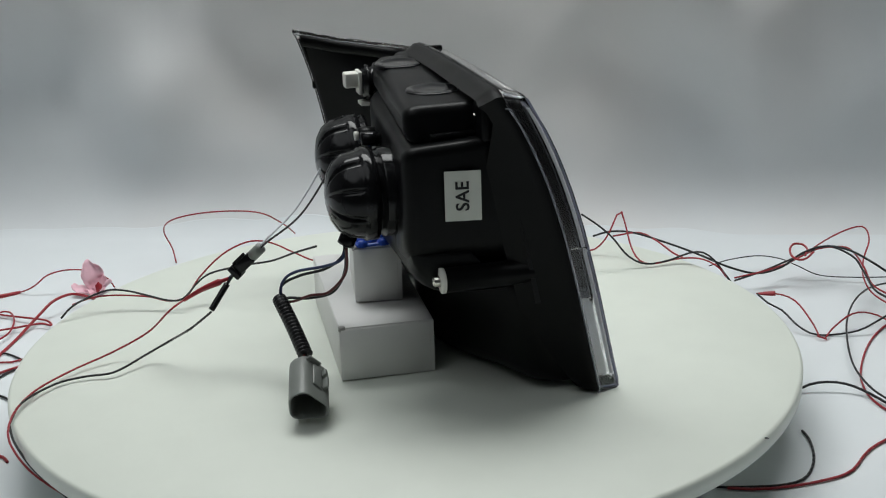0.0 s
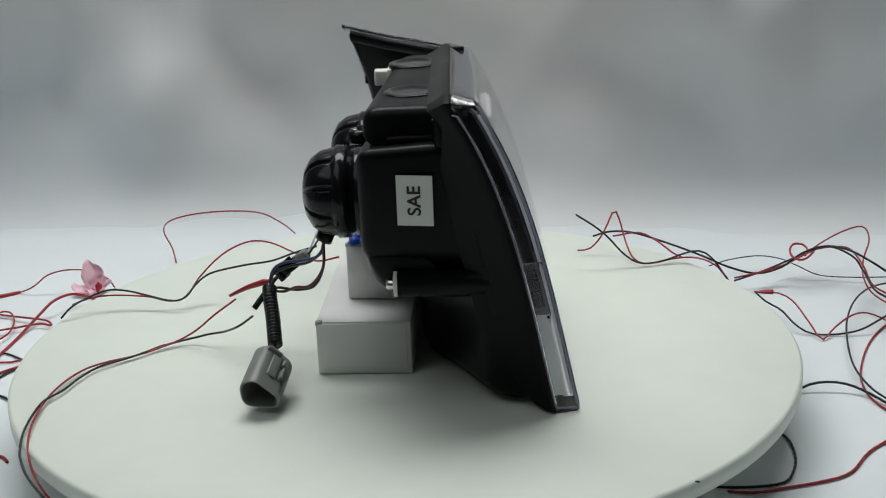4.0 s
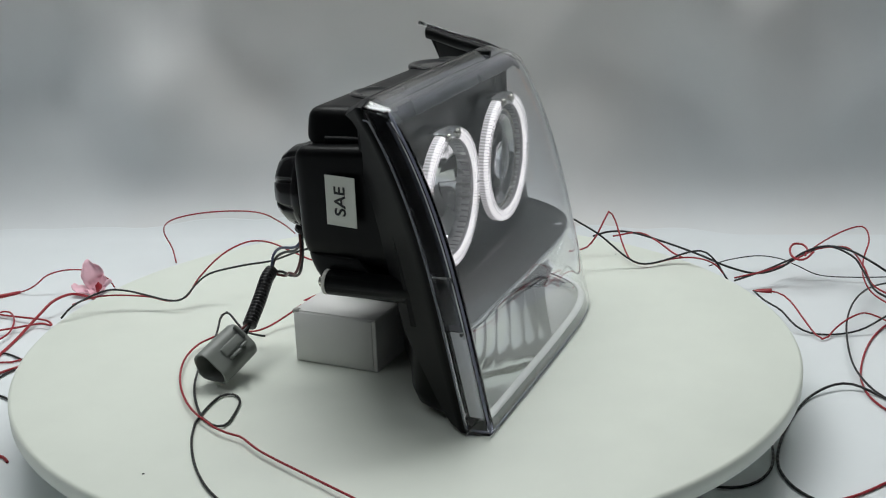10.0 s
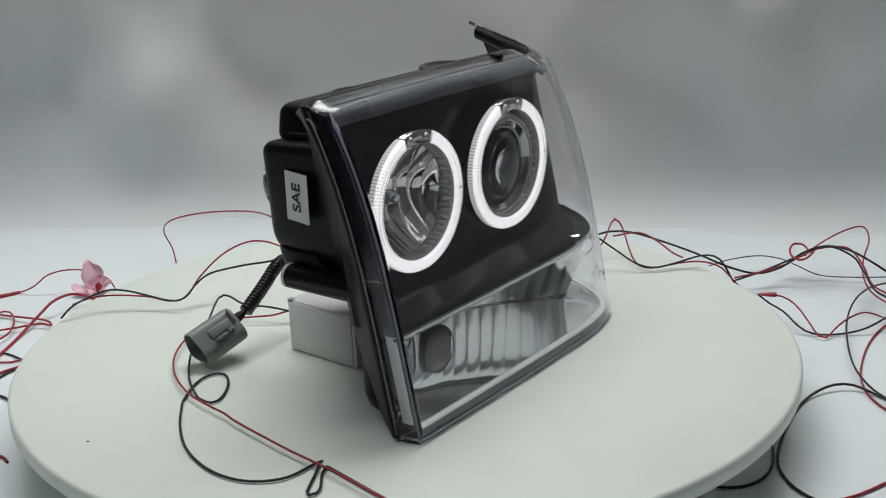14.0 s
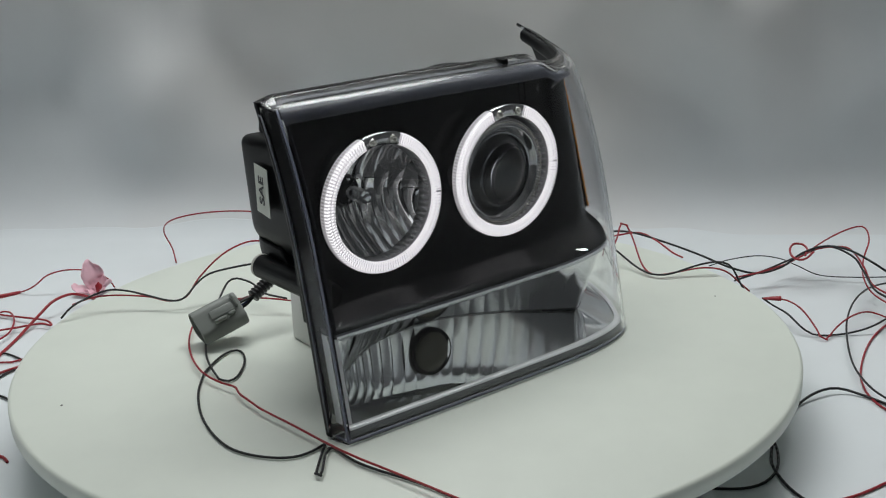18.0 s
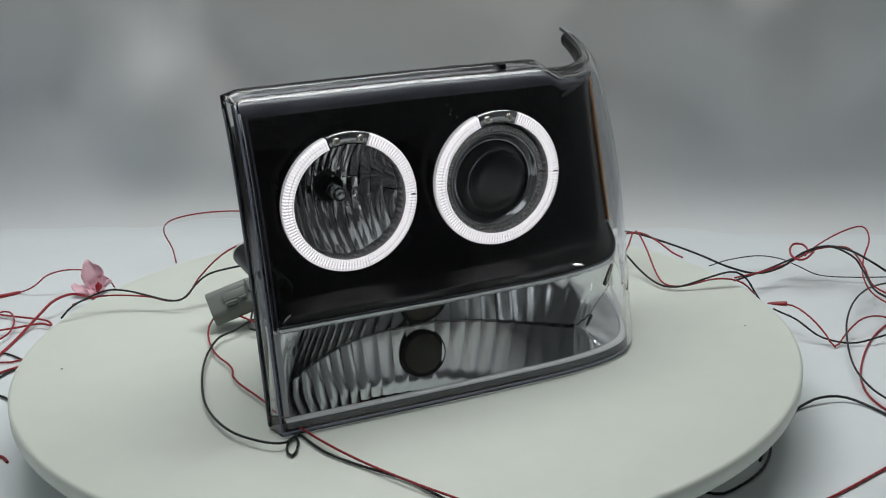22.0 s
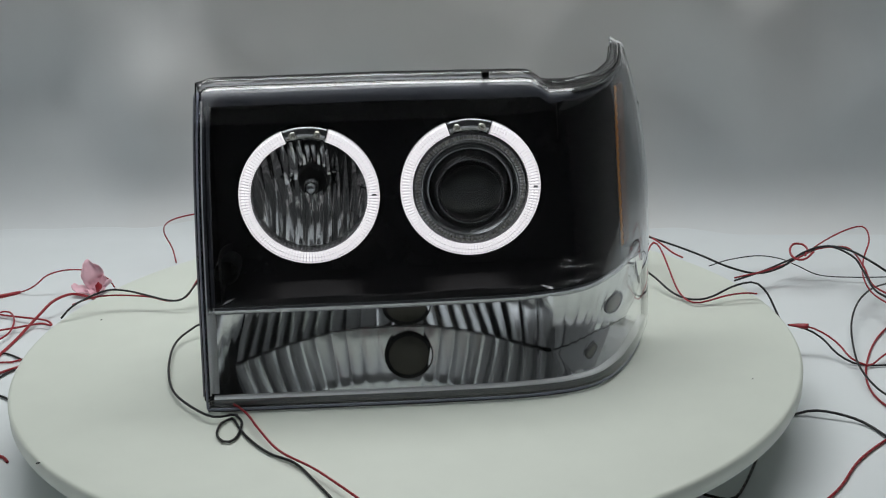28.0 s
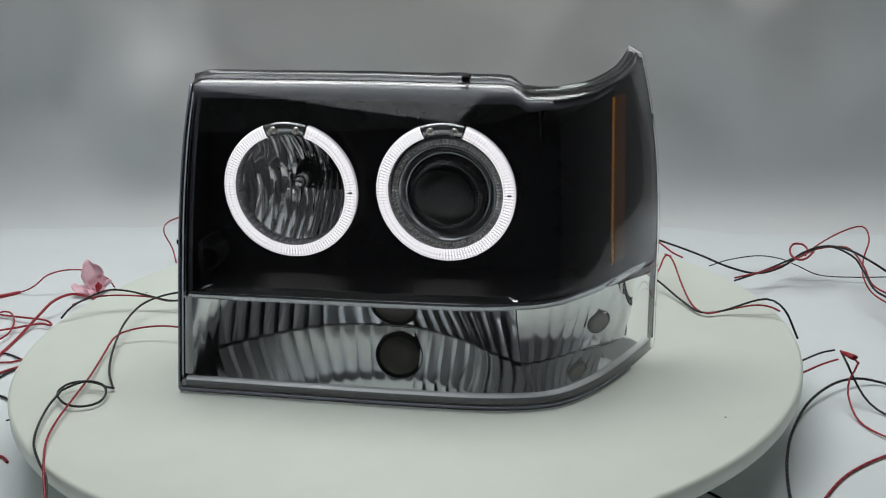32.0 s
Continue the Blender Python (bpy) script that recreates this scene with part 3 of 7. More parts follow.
def bez_y(x, z):
    """Depth of the black panel at x, z."""
    t = (z - 0.080) / 0.118
    best = min(range(61), key=lambda k: abs(BEZ_LOW[k].lerp(BEZ_TOP[k], t).x - x))
    return BEZ_LOW[best].lerp(BEZ_TOP[best], t).y


# the panel: a sheet cut by the two round lamp openings
R_HOLE = 0.0485
bm = bmesh.new()
NXP, NZP = 150, 64
vs = {}
def panel_vert(i, j):
    if (i, j) not in vs:
        t = j / NZP
        k = i / NXP * 60
        a = min(59, int(k))
        lo, hi = BEZ_LOW[a].lerp(BEZ_LOW[a + 1], k - a), BEZ_TOP[a].lerp(BEZ_TOP[a + 1], k - a)
        q = lo.lerp(hi, t)
        q.z = 0.080 + 0.118 * t + 0.002 * i / NXP
        for cx, cz in LAMPS:
            d = math.hypot(q.x - cx, q.z - cz)
            if d < R_HOLE and d > R_HOLE - 0.0032:
                q.x, q.z = cx + (q.x - cx) * R_HOLE / d, cz + (q.z - cz) * R_HOLE / d
        vs[(i, j)] = bm.verts.new(q)
    return vs[(i, j)]


for i in range(NXP):
    for j in range(NZP):
        t = (j + 0.5) / NZP
        a = min(59, int((i + 0.5) / NXP * 60))
        q = BEZ_LOW[a].lerp(BEZ_TOP[a], t)
        x, z = q.x + 0.0012, 0.080 + 0.118 * t
        if all(math.hypot(x - cx, z - cz) > R_HOLE - 0.0018 for cx, cz in LAMPS):
            bm.faces.new((panel_vert(i, j), panel_vert(i + 1, j), panel_vert(i + 1, j + 1), panel_vert(i, j + 1)))
bezel = part("bezel", bm, M_BEZEL, headlight, "gloss black inner bezel with two round lamp openings")
bezel.modifiers.new("thickness", "SOLIDIFY").thickness = 0.002

# shelf of the bezel that slopes out to the lens, and its bright edge
rows, edge_pts = [], []
for k in range(61):
    s = 0.004 + 0.963 * k / 60
    zs = steps([(0, 0.0695), (0.55, 0.0700), (0.75, 0.0725), (0.9, 0.0725), (1.0, 0.068)], s)
    q = rim_point(s, zs, 0.0065)
    b = BEZ_LOW[min(60, int(k * 1.0))].copy()
    b.z = 0.081
    rows.append([q, q.lerp(b, 0.35) + Vector((0, 0, -0.0015)), q.lerp(b, 0.75) + Vector((0, 0, -0.0016)), b + Vector((0, 0, 0.001))])
    edge_pts.append(q)
shelf = part("bezel_shelf", skin(rows), M_BEZEL, headlight, "black shelf of the bezel")
shelf.modifiers.new("thickness", "SOLIDIFY").thickness = 0.002
rows = [[q + Vector((0, 0, 0.0012)), q + inward(0.3) * -0.0006 + Vector((0, 0, 0.0004)), q + inward(0.3) * -0.0006 + Vector((0, 0, -0.0034)), q + Vector((0, 0.001, -0.0042))] for q in edge_pts]
part("bright_strip", skin(rows), M_STRIP, headlight, "thin bright metal strip along the bezel's lower edge")
# grey liner under the lens's top return, narrowing towards the far corner
rows = []
for k in range(91):
    s = 0.004 + 0.946 * k / 90
    w = 1.0 - 0.45 * min(1.0, max(0.0, (s - 0.60) / 0.08)) - 0.25 * max(0.0, (s - 0.7) / 0.3)
    rows.append([rim_point(s, steps(TOP_Z, s) + dz, b) for b, dz in ((0.0070, -0.0050 - 0.0090 * w), (0.0060, -0.0050 - 0.0080 * w), (0.0058, -0.0050 - 0.0040 * w), (0.0064, -0.0050 - 0.0012 * w), (0.0085, -0.0042), (0.015 * slim(s), -0.0022))])
part("top_liner", skin(rows), M_LINER, headlight, "satin grey border under the top of the lens")
rows = []
for j in range(31):
    z = 0.071 + 0.135 * j / 30
    rows.append([rim_point(0.0045, z, 0.015), rim_point(0.0045, z, 0.0088), rim_point(0.007, z, 0.0070), rim_point(0.017, z, 0.0058), rim_point(0.019, z, 0.008)])
part("side_border", skin(rows), M_LINER, headlight, "satin grey border inside the lens's edge")
# pale strip that stands in for bright backdrop showing through the lens corner
rows = []
for j in range(31):
    z = 0.012 + 0.194 * j / 30
    rows.append([rim_point(0.0042, z, 0.0056), rim_point(0.0042, z, 0.0036), rim_point(0.0068, z, 0.0031)])
rows_black = [[rim_point(0.0034, 0.076 + 0.134 * j / 30, b) for b in (0.0165, 0.0120, 0.0080)] for j in range(31)]
part("edge_screen", skin(rows_black), M_BEZEL, headlight, "black inner wall behind the side of the lens")
part("edge_light_strip", skin(rows), M_SILVER, headlight, "pale strip added as the light seen through the lens's edge")
# roof and side returns of the bezel, out to the lens
rows = []
for k in range(61):
    b = BEZ_TOP[k].copy()
    b.z = 0.198 + 0.002 * k / 60
    s = 0.012 + 0.93 * k / 60
    q = rim_point(s, steps(TOP_Z, s) - 0.0085, 0.010)
    rows.append([b, b.lerp(q, 0.5) + Vector((0, 0, 0.001)), q])
part("bezel_roof", skin(rows), M_BEZEL, headlight)
rows = []
for j in range(25):
    z = 0.0685 + 0.1335 * j / 24
    rows.append([rim_point(0.012, z, 0.003), rim_point(0.014, z, 0.012), Vector((-0.1315, -0.060 + 0.161 * (z - 0.08), z))])
sider = part("bezel_side", skin(rows), M_BEZEL, headlight, "dark inner side wall")

rows, inner = [], []
for j in range(13):
    z = 0.012 + 0.0585 * j / 12
    rows.append([rim_point(0.0045, z, 0.015), rim_point(0.0045, z, 0.0088), rim_point(0.007, z, 0.0070), rim_point(0.017, z, 0.0058), rim_point(0.0185, z, 0.008)])
    a, b = rim_point(0.0185, z, 0.008), Vector((-0.1242 + 0.245 * (z - 0.0155), -0.0802 - 0.270 * (z - 0.0155), z))
    inner.append([a.lerp(b, k / 12) + Vector((0.0004 * math.sin(math.pi * (k % 4) / 4), 0, 0)) for k in range(13)])
part("reflector_side", skin(rows), M_SILVER, headlight, "silvered border of the lower bay")
sharp(part("reflector_cheek", skin(inner), M_CHROME, headlight, "chrome cheek at the end of the lower bay"), 30)

# amber side reflector
rows = []
for j in range(41):
    t = j / 40
    a, b = BEZ_LOW[60].lerp(BEZ_TOP[60], t), Vector((0.0, 0.0, 0.0))
    z = 0.082 + 0.114 * t
    a = Vector((a.x + 0.0006, a.y, z))
    wide = 0.015 - 0.002 * t
    rows.append([a + Vector((0.0060 * u, wide * u, 0)) + Vector((0.0007 * ((j + k) % 2), 0, 0)) for k, u in enumerate([0, 0.125, 0.25, 0.375, 0.5, 0.625, 0.75, 0.875, 1])])
amber = part("side_reflector", skin(rows), M_AMBER, headlight, "amber prismatic side reflector", smooth=False)
ridge = [row[0] + Vector((0.0004, -0.0010, 0)) for row in rows]
part("amber_ridge", tube(ridge, 0.0010, 8, r_of=lambda i: 1.0 if i % 2 else 0.7), M_AMBER_EDGE, headlight, "bright orange beaded edge of the side reflector")
amber.modifiers.new("thickness", "SOLIDIFY").thickness = 0.002

# ---- lower chrome reflector ----
WALL = spline([(-0.1242, -0.0800, 0), (-0.098, -0.0565, 0), (-0.065, -0.0340, 0), (-0.041, -0.0250, 0), (-0.018, -0.0225, 0), (0.0, -0.0232, 0), (0.0195, -0.0262, 0), (0.053, -0.0430, 0), (0.080, -0.0640, 0), (0.1030, -0.0815, 0)], 22 * 8 + 1)
BAY = spline([(0.1032, -0.0815, 0), (0.118, -0.0715, 0), (0.130, -0.0605, 0), (0.1424, -0.0475, 0), (0.158, -0.0330, 0), (0.169, -0.0230, 0)], 9 * 8 + 1)


# how far the wall has come forward at each height: steeper below, nearly upright above
CURVE = [(0.0, 0.0), (0.78, 0.86), (0.84, 0.90), (1.0, 1.0)]


def fluted(path, per, depth, z0, z1, lean, nose_last=True):
    rows = []
    for i, q in enumerate(path):
        a = path[max(0, i - 1)]
        b = path[min(len(path) - 1, i + 1)]
        d = (b - a).normalized()
        n = Vector((d.y, -d.x, 0))
        k = i / (len(path) - 1)
        k = max(0.0, (k - 0.8) / 0.2) if nose_last else max(0.0, 1 - k / 0.3)
        out = n.lerp(Vector((0, -1, 0)), k)
        u = (i % per) / per
        bulge = depth * (1 - (2 * u - 1) ** 2)
        row = []
        for j in range(13):
            t = j / 12
            tip = lean if nose_last else lean * k + 0.0152 * (1 - k)
            row.append(Vector((q.x, q.y, z0 + (z1 - z0) * t)) + n * bulge + out * (tip * steps(CURVE, t)))
        rows.append(row)
    return rows


refl = part("reflector", skin(fluted(WALL, 8, 0.0010, 0.0205, 0.0685, 0.0198)), M_CHROME, headlight, "fluted chrome reflector in the lower bay")
sharp(refl, 30)
side_refl = sharp(part("side_bay_reflector", skin(fluted(BAY, 8, 0.0013, 0.0195, 0.0700, 0.0170, False)), M_CHROME, headlight, "fluted chrome reflector in the side bay"), 30)
rows = []
for k in range(91):
    s = 0.013 + 0.95 * k / 90
    f = rim_point(s, 0.0115, 0.0075)
    if k <= 60:
        w = WALL[min(len(WALL) - 1, int(k / 60 * (len(WALL) - 1)))].copy()
    else:
        w = BAY[min(len(BAY) - 1, int((k - 61) / 29 * (len(BAY) - 1)))].copy()
    w.y += 0.003
    f.z, w.z = 0.0085, 0.0210
    rows.append([f, f.lerp(w, 0.5), w])
sharp(part("reflector_floor", skin(rows), M_CHROME_FLAT, headlight, "polished chrome floor of the lower bay"), 30)
rows = []
for k in range(81):
    s = 0.010 + 0.975 * k / 80
    rows.append([rim_point(s, z, b) for z, b in ((0.0100, 0.0092), (0.0104, 0.0072), (0.0100, 0.0052), (0.0086, 0.0044))])
part("lower_lip", skin(rows), M_SILVER, headlight, "pale lip along the foot of the lower bay")
rows = [[rim_point(0.010 + 0.975 * k / 80, z, b) for z, b in ((0.0084, 0.0048), (0.0078, 0.0040), (0.0048, 0.0040))] for k in range(81)]
part("lower_rim", skin(rows), M_BORDER, headlight, "satin grey lower rim of the reflector")
rows = [[rim_point(0.004 + 0.981 * k / 80, z, b) for z, b in ((0.0046, 0.0042), (0.0026, 0.0042), (0.0022, 0.016))] for k in range(81)]
part("lower_sill", skin(rows), M_HOUSING, headlight, "black sill behind the foot of the lens")
rows = []
for k in range(53):
    q = edge_pts[int(1 + k * 0.72)] + Vector((0, 0.001, -0.0032))
    w = WALL[min(len(WALL) - 1, int(k / 52 * (len(WALL) - 1)))].copy()
    w.z = 0.0725
    w.y -= 0.012
    rows.append([q, q.lerp(w, 0.5) + Vector((0, 0, 0.001)), w])
part("reflector_ceiling", skin(rows), M_CHROME, headlight, "chrome ceiling of the lower bay")
# unseen sheet, added to keep the softbox's reflection out of the side bay
rows = []
for k in range(31):
    q = edge_pts[min(60, 38 + int(k * 22 / 30))] + Vector((0, 0.001, -0.0032))
    w = BAY[int(k / 30 * (len(BAY) - 1))].copy()
    w.z = 0.0725
    rows.append([q, q.lerp(w, 0.5) + Vector((0, 0, 0.001)), w])
part("side_bay_light_block", skin(rows), M_CHROME, headlight, "unseen chrome sheet added over the side bay to block the lamp")
seam = [row[0] + Vector((0, -0.0003, 0.0006)) for row in fluted(WALL, 8, 0.0010, 0.0205, 0.0685, 0.0198)[::2] + fluted(BAY, 8, 0.0013, 0.0195, 0.0700, 0.0170, False)[2::2]]
part("reflector_seam", tube(seam, 0.0003, 6), M_DARK, headlight, "dark joint line between the reflector and its floor")
# bulb bores
for name, c, r, tip, ang in (("bulb_bore", (0.0005, -0.0340, 0.0408), 0.0176, 23, 0), ("side_bulb_bore", (0.1528, -0.0480, 0.0420), 0.0090, 14, 43)):
    bm = lathe([(0.003, r * 1.05), (-0.0022, r * 1.03), (-0.0026, r * 1.0), (-0.0016, r * 0.97), (-0.0014, r * 0.5), (-0.0014, 0)], 40, "y")
    ob = part(name, bm, M_OLIVE, headlight, "dark bulb opening in the chrome reflector")
    ob.matrix_basis = pose(*c, tip, 0, ang)
    part("bore_plate", lathe([(-0.0018, r * 0.86), (-0.0024, r * 0.82), (-0.0026, r * 0.4), (-0.0026, 0)], 36, "y"), M_PLATE, ob, "olive grey socket face")

# ---- the two lamps ----
def halo(cx, cz):
    """Lit ridged ring with a dark bracket at its top."""
    n = 132
    ro, ri = 0.0493, 0.0408
    bm = bmesh.new()
    gap0, gap1 = math.radians(72), math.radians(108)
    last = None
    for k in range(n):
        a0 = 2 * math.pi * k / n
        a1 = a0 + 2 * math.pi / n
        mid = (a0 + a1) / 2
        if gap0 < mid < gap1:
            last = None
            continue
        for (b0, b1, lift, mi) in ((a0, a0 + (a1 - a0) * 0.52, 0.0012, 0), (a0 + (a1 - a0) * 0.52, a1, 0.0, 1)):
            # two shallow troughs run round the face between three crests
            crest, trough = -0.0675 - lift, -0.0666 - lift
            prof = [(-0.0615, ro), (-0.0655 - lift * 0.5, ro), (crest, ro - 0.0012), (crest, ro - 0.0018), (trough, ro - 0.0019), (trough, ro - 0.0039), (crest, ro - 0.0040),
                    (crest, ro - 0.0046), (trough, ro - 0.0047), (trough, ro - 0.0066), (crest, ro - 0.0067), (crest, ri + 0.0012), (-0.066 - lift * 0.5, ri), (-0.058, ri)]
            row = []
            for a in (b0, b1):
                row.append([bm.verts.new((cx + r * math.cos(a), y, cz + r * math.sin(a))) for y, r in prof])
            if last:
                for j in range(1, len(prof) - 1):
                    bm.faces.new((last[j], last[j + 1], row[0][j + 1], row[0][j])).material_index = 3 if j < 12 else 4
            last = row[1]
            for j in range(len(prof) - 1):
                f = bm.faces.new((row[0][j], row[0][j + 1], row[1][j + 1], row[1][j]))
                # ridges brightest; grooves, trough walls, sides and inner face take the dimmed copies
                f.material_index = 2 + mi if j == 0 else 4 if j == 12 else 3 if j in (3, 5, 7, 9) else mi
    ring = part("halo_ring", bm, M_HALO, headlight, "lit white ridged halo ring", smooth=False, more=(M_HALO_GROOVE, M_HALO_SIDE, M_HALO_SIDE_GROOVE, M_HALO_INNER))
    part("ring_tube", lathe([(-0.040, ro - 0.0004), (-0.0615, ro - 0.0004), (-0.0615, ri + 0.001)], 72, "y", (cx, 0, cz)), M_BEZEL, ring, "black tube that carries the ring")
    # bracket with two screws
    rows = []
    for k in range(17):
        a = gap0 + (gap1 - gap0) * k / 16
        rows.append([(cx + r * math.cos(a), y, cz + r * math.sin(a)) for y, r in
                     ((-0.042, ro + 0.0004), (-0.0665, ro + 0.0004), (-0.0678, ro - 0.0006), (-0.0678, ri + 0.0004), (-0.066, ri - 0.0002), (-0.057, ri - 0.0002))])
    part("halo_bracket", skin(rows), M_SMOKE, ring, "dark chrome bracket closing the ring")
    for a in (79.0, 101.0):
        a = math.radians(a)
        c = (cx + 0.0448 * math.cos(a), -0.0676, cz + 0.0448 * math.sin(a))
        part("ring_screw", lathe([(-0.0006, 0.0), (-0.0022, 0.0010), (-0.0025, 0.0019), (-0.0016, 0.0028), (0.0005, 0.0030)], 16, "y", c), M_BRASS, ring, "small plated ring screw")
    part("ring_tick", rbox((0.003, 0.002, 0.0016), (cx + 0.0455, -0.0687, cz), 0.0003), M_SMOKE, ring, "grey joint mark on the ring")
    # knurled sleeve behind the ring
    rows = []
    for k in range(240):
        a = 2 * math.pi * k / 240
        r = 0.0401 + 0.0008 * (k % 4 < 2)
        rows.append([(cx + r * math.cos(a), y, cz + r * math.sin(a)) for y in (-0.0640, -0.058, -0.045, -0.034)])
    part("ring_sleeve", skin(rows, loop_u=True), M_SLEEVE, headlight, "knurled grey sleeve inside the ring", smooth=False)


halo(*LAMPS[0])
halo(*LAMPS[1])

# reflector lamp: fluted dish and bulb
cx, cz = LAMPS[0]
def dish_depth(x, z):
    return -0.054 + 0.037 * (1 - (x * x + z * z) / 0.0398 ** 2)


rnd = random.Random(5)
bm = bmesh.new()
BARS = 12
for b in range(BARS):
    x0, x1 = -0.0396 + 0.0792 * b / BARS, -0.0396 + 0.0792 * (b + 1) / BARS
    cut = rnd.uniform(0.40, 0.62)
    for z0, z1 in ((0.0, cut), (cut, 1.0)):
        tilt, lean = rnd.uniform(-0.0005, 0.0005), rnd.uniform(-0.0009, 0.0009)
        rows = []
        for k in range(7):
            u = k / 6
            x = x0 + (x1 - x0) * u
            h = math.sqrt(max(0.0, 0.0398 ** 2 - x * x))
            row = []
            for j in range(13):
                v = z0 + (z1 - z0) * j / 12
                z = -h + 2 * h * v
                y = dish_depth(x, z) - 0.0008 * (1 - (2 * u - 1) ** 2) + tilt * (2 * u - 1) + lean * (j / 6 - 1)
                row.append((cx + x, y, cz + z))
            rows.append(row)
        skin(rows, bm=bm)
sharp(part("dish", bm, M_DISH, headlight, "bright chrome lamp dish with upright flutes"), 25)
part("dish_back", lathe([(-0.046, 0.0402), (0.004, 0.036), (0.006, 0.0)], 40, "y", (cx, 0, cz)), M_DARK, headlight)
part("bulb_hole", lathe([(-0.0165, 0.0108), (-0.0215, 0.0104), (-0.0222, 0.0098), (-0.0212, 0.0092), (-0.0195, 0.0088), (-0.0195, 0.0)], 40, "y", (cx, 0, cz)), M_DARK, headlight, "dark bulb opening at the bottom of the dish")
bulb = part("bulb", lathe([(-0.019, 0.0), (-0.019, 0.0052), (-0.042, 0.0052), (-0.0465, 0.0042), (-0.0485, 0.0022), (-0.049, 0)], 28, "y", (cx, 0, cz)), M_CLEAR, headlight, "clear glass bulb")
part("bulb_cap", lathe([(-0.0425, 0.0030), (-0.0462, 0.0030), (-0.0470, 0.0015), (-0.0470, 0)], 20, "y", (cx, 0, cz)), M_STRIP, bulb, "silvered bulb tip")
part("filament", lathe([(-0.030, 0.0), (-0.030, 0.0011), (-0.037, 0.0011), (-0.037, 0.0)], 10, "y", (cx, 0, cz)), M_STRIP, bulb, "coiled filament")

# projector lamp: beaded ring, shroud and glass
cx, cz = LAMPS[1]
rows = []
for k in range(200):
    a = 2 * math.pi * k / 200
    w = 0.0010 * (k % 2)
    rows.append([(cx + r * math.cos(a), y, cz - 0.002 + r * math.sin(a)) for y, r in ((-0.057, 0.0402), (-0.0605 - w, 0.0392), (-0.0600 - w, 0.0355), (-0.0585, 0.0345), (-0.0560, 0.0340))])
part("knurled_ring", skin(rows, loop_u=True), M_KNURL, headlight, "finely knurled grey ring round the projector", smooth=False)
part("shroud", lathe([(-0.0560, 0.0350), (-0.0610, 0.0346), (-0.0612, 0.0341), (-0.0606, 0.0336), (-0.0576, 0.0306), (-0.0567, 0.0300), (-0.050, 0.0296)], 96, "y", (cx, 0, cz - 0.002)), M_SMOKE, headlight, "dark chrome shroud of the projector lamp")
bead = bmesh.new()
for k in range(84):
    a = 2 * math.pi * k / 84
    lathe([(-0.0018, 0.0), (-0.0013, 0.0007), (0, 0.0010), (0.0008, 0.0010)], 6, "y", (cx + 0.0374 * math.cos(a), -0.0608, cz - 0.002 + 0.0374 * math.sin(a)), bm=bead)
tagged(part("bead_ring", bead, M_BRASS, headlight, "ring of small bright studs"), kind="stuff")
part("projector_rim", lathe([(-0.0568 + 0.0006 * math.sin(t), 0.0298 + 0.0006 * math.cos(t)) for t in [k * math.pi / 6 for k in range(13)]], 72, "y", (cx, 0, cz - 0.003)), M_STRIP, headlight, "bright rounded projector rim")
part("projector_lens", lathe([(-0.051, 0.0), (-0.051, 0.0292)] + [(-0.052 - 0.014 * math.sin(a), 0.0292 * math.cos(a)) for a in [0.05 + k * 0.152 for k in range(11)]], 64, "y", (cx, 0, cz - 0.003)), M_GLASS, headlight, "bulging glass projector lens")
part("projector_barrel", lathe([(-0.0490, 0.0286), (-0.040, 0.0284), (-0.032, 0.0270)], 48, "y", (cx, 0, cz - 0.003)), M_CHROME, headlight, "bright inner wall behind the projector glass")
part("projector_back", lathe([(-0.0505, 0.0294), (-0.044, 0.0292), (-0.028, 0.0272), (-0.012, 0.0230), (-0.012, 0)], 48, "y", (cx, 0, cz - 0.003)), M_DARK, headlight, "black inside of the projector")

# ---- boxes and pad that prop the headlight ----
def carton(name, x0, x1, y0, y1, z0, z1, turn, lab):
    base = Matrix.Translation(((x0 + x1) / 2, (y0 + y1) / 2, z0)) @ pose(0, 0, 0, 0, 0, turn)
    ob = tagged(new(name), lab, "box", group="white cartons")
    sx, sy, sz = x1 - x0, y1 - y0, z1 - z0
    part("carton_body", rbox((sx, sy, sz - 0.0012), (0, 0, (sz - 0.0012) / 2 + 0.0002), 0.0009, 2), M_CARD, ob)
    lid = part("lid_flap", rbox((sx - 0.001, sy - 0.001, 0.0008), (0.0, 0, sz - 0.0006), 0.0002, 1), M_CARD, ob)
    part("end_flap", rbox((0.0009, sy - 0.004, sz - 0.003), (-sx / 2 - 0.0006, 0.001, sz / 2), 0.0003, 1), M_CARD, ob)
    part("tuck_slot", rbox((0.0046, 0.0050, 0.0034), (-sx / 2 + 0.0016, sy / 2 - 0.0022, sz - 0.0012), 0.0006, 1), M_CARD_CUT, ob, "torn grey card corner")
    rides(ob, base)
    return ob


carton("carton", -0.066, 0.104, -0.0100, 0.0595, 0.0, 0.0415, -3.0, "long flat white card box lying under the headlight")
carton("carton", -0.021, 0.060, 0.0010, 0.0370, 0.0418, 0.086, -8.0, "small white card box stacked on the longer box")
pad = bmesh.new()
for i in range(9):
    for j in range(5):
        lathe([(0.0, 0.0045), (0.0025, 0.0042), (0.0042, 0.003), (0.005, 0.0)], 8, "z", (-0.02 + i * 0.0095 + (j % 2) * 0.004, 0.004 + j * 0.0078, 0.0868), bm=pad)
rbox((0.085, 0.042, 0.002), (0.02, 0.019, 0.0875), 0.0005, 1, bm=pad)
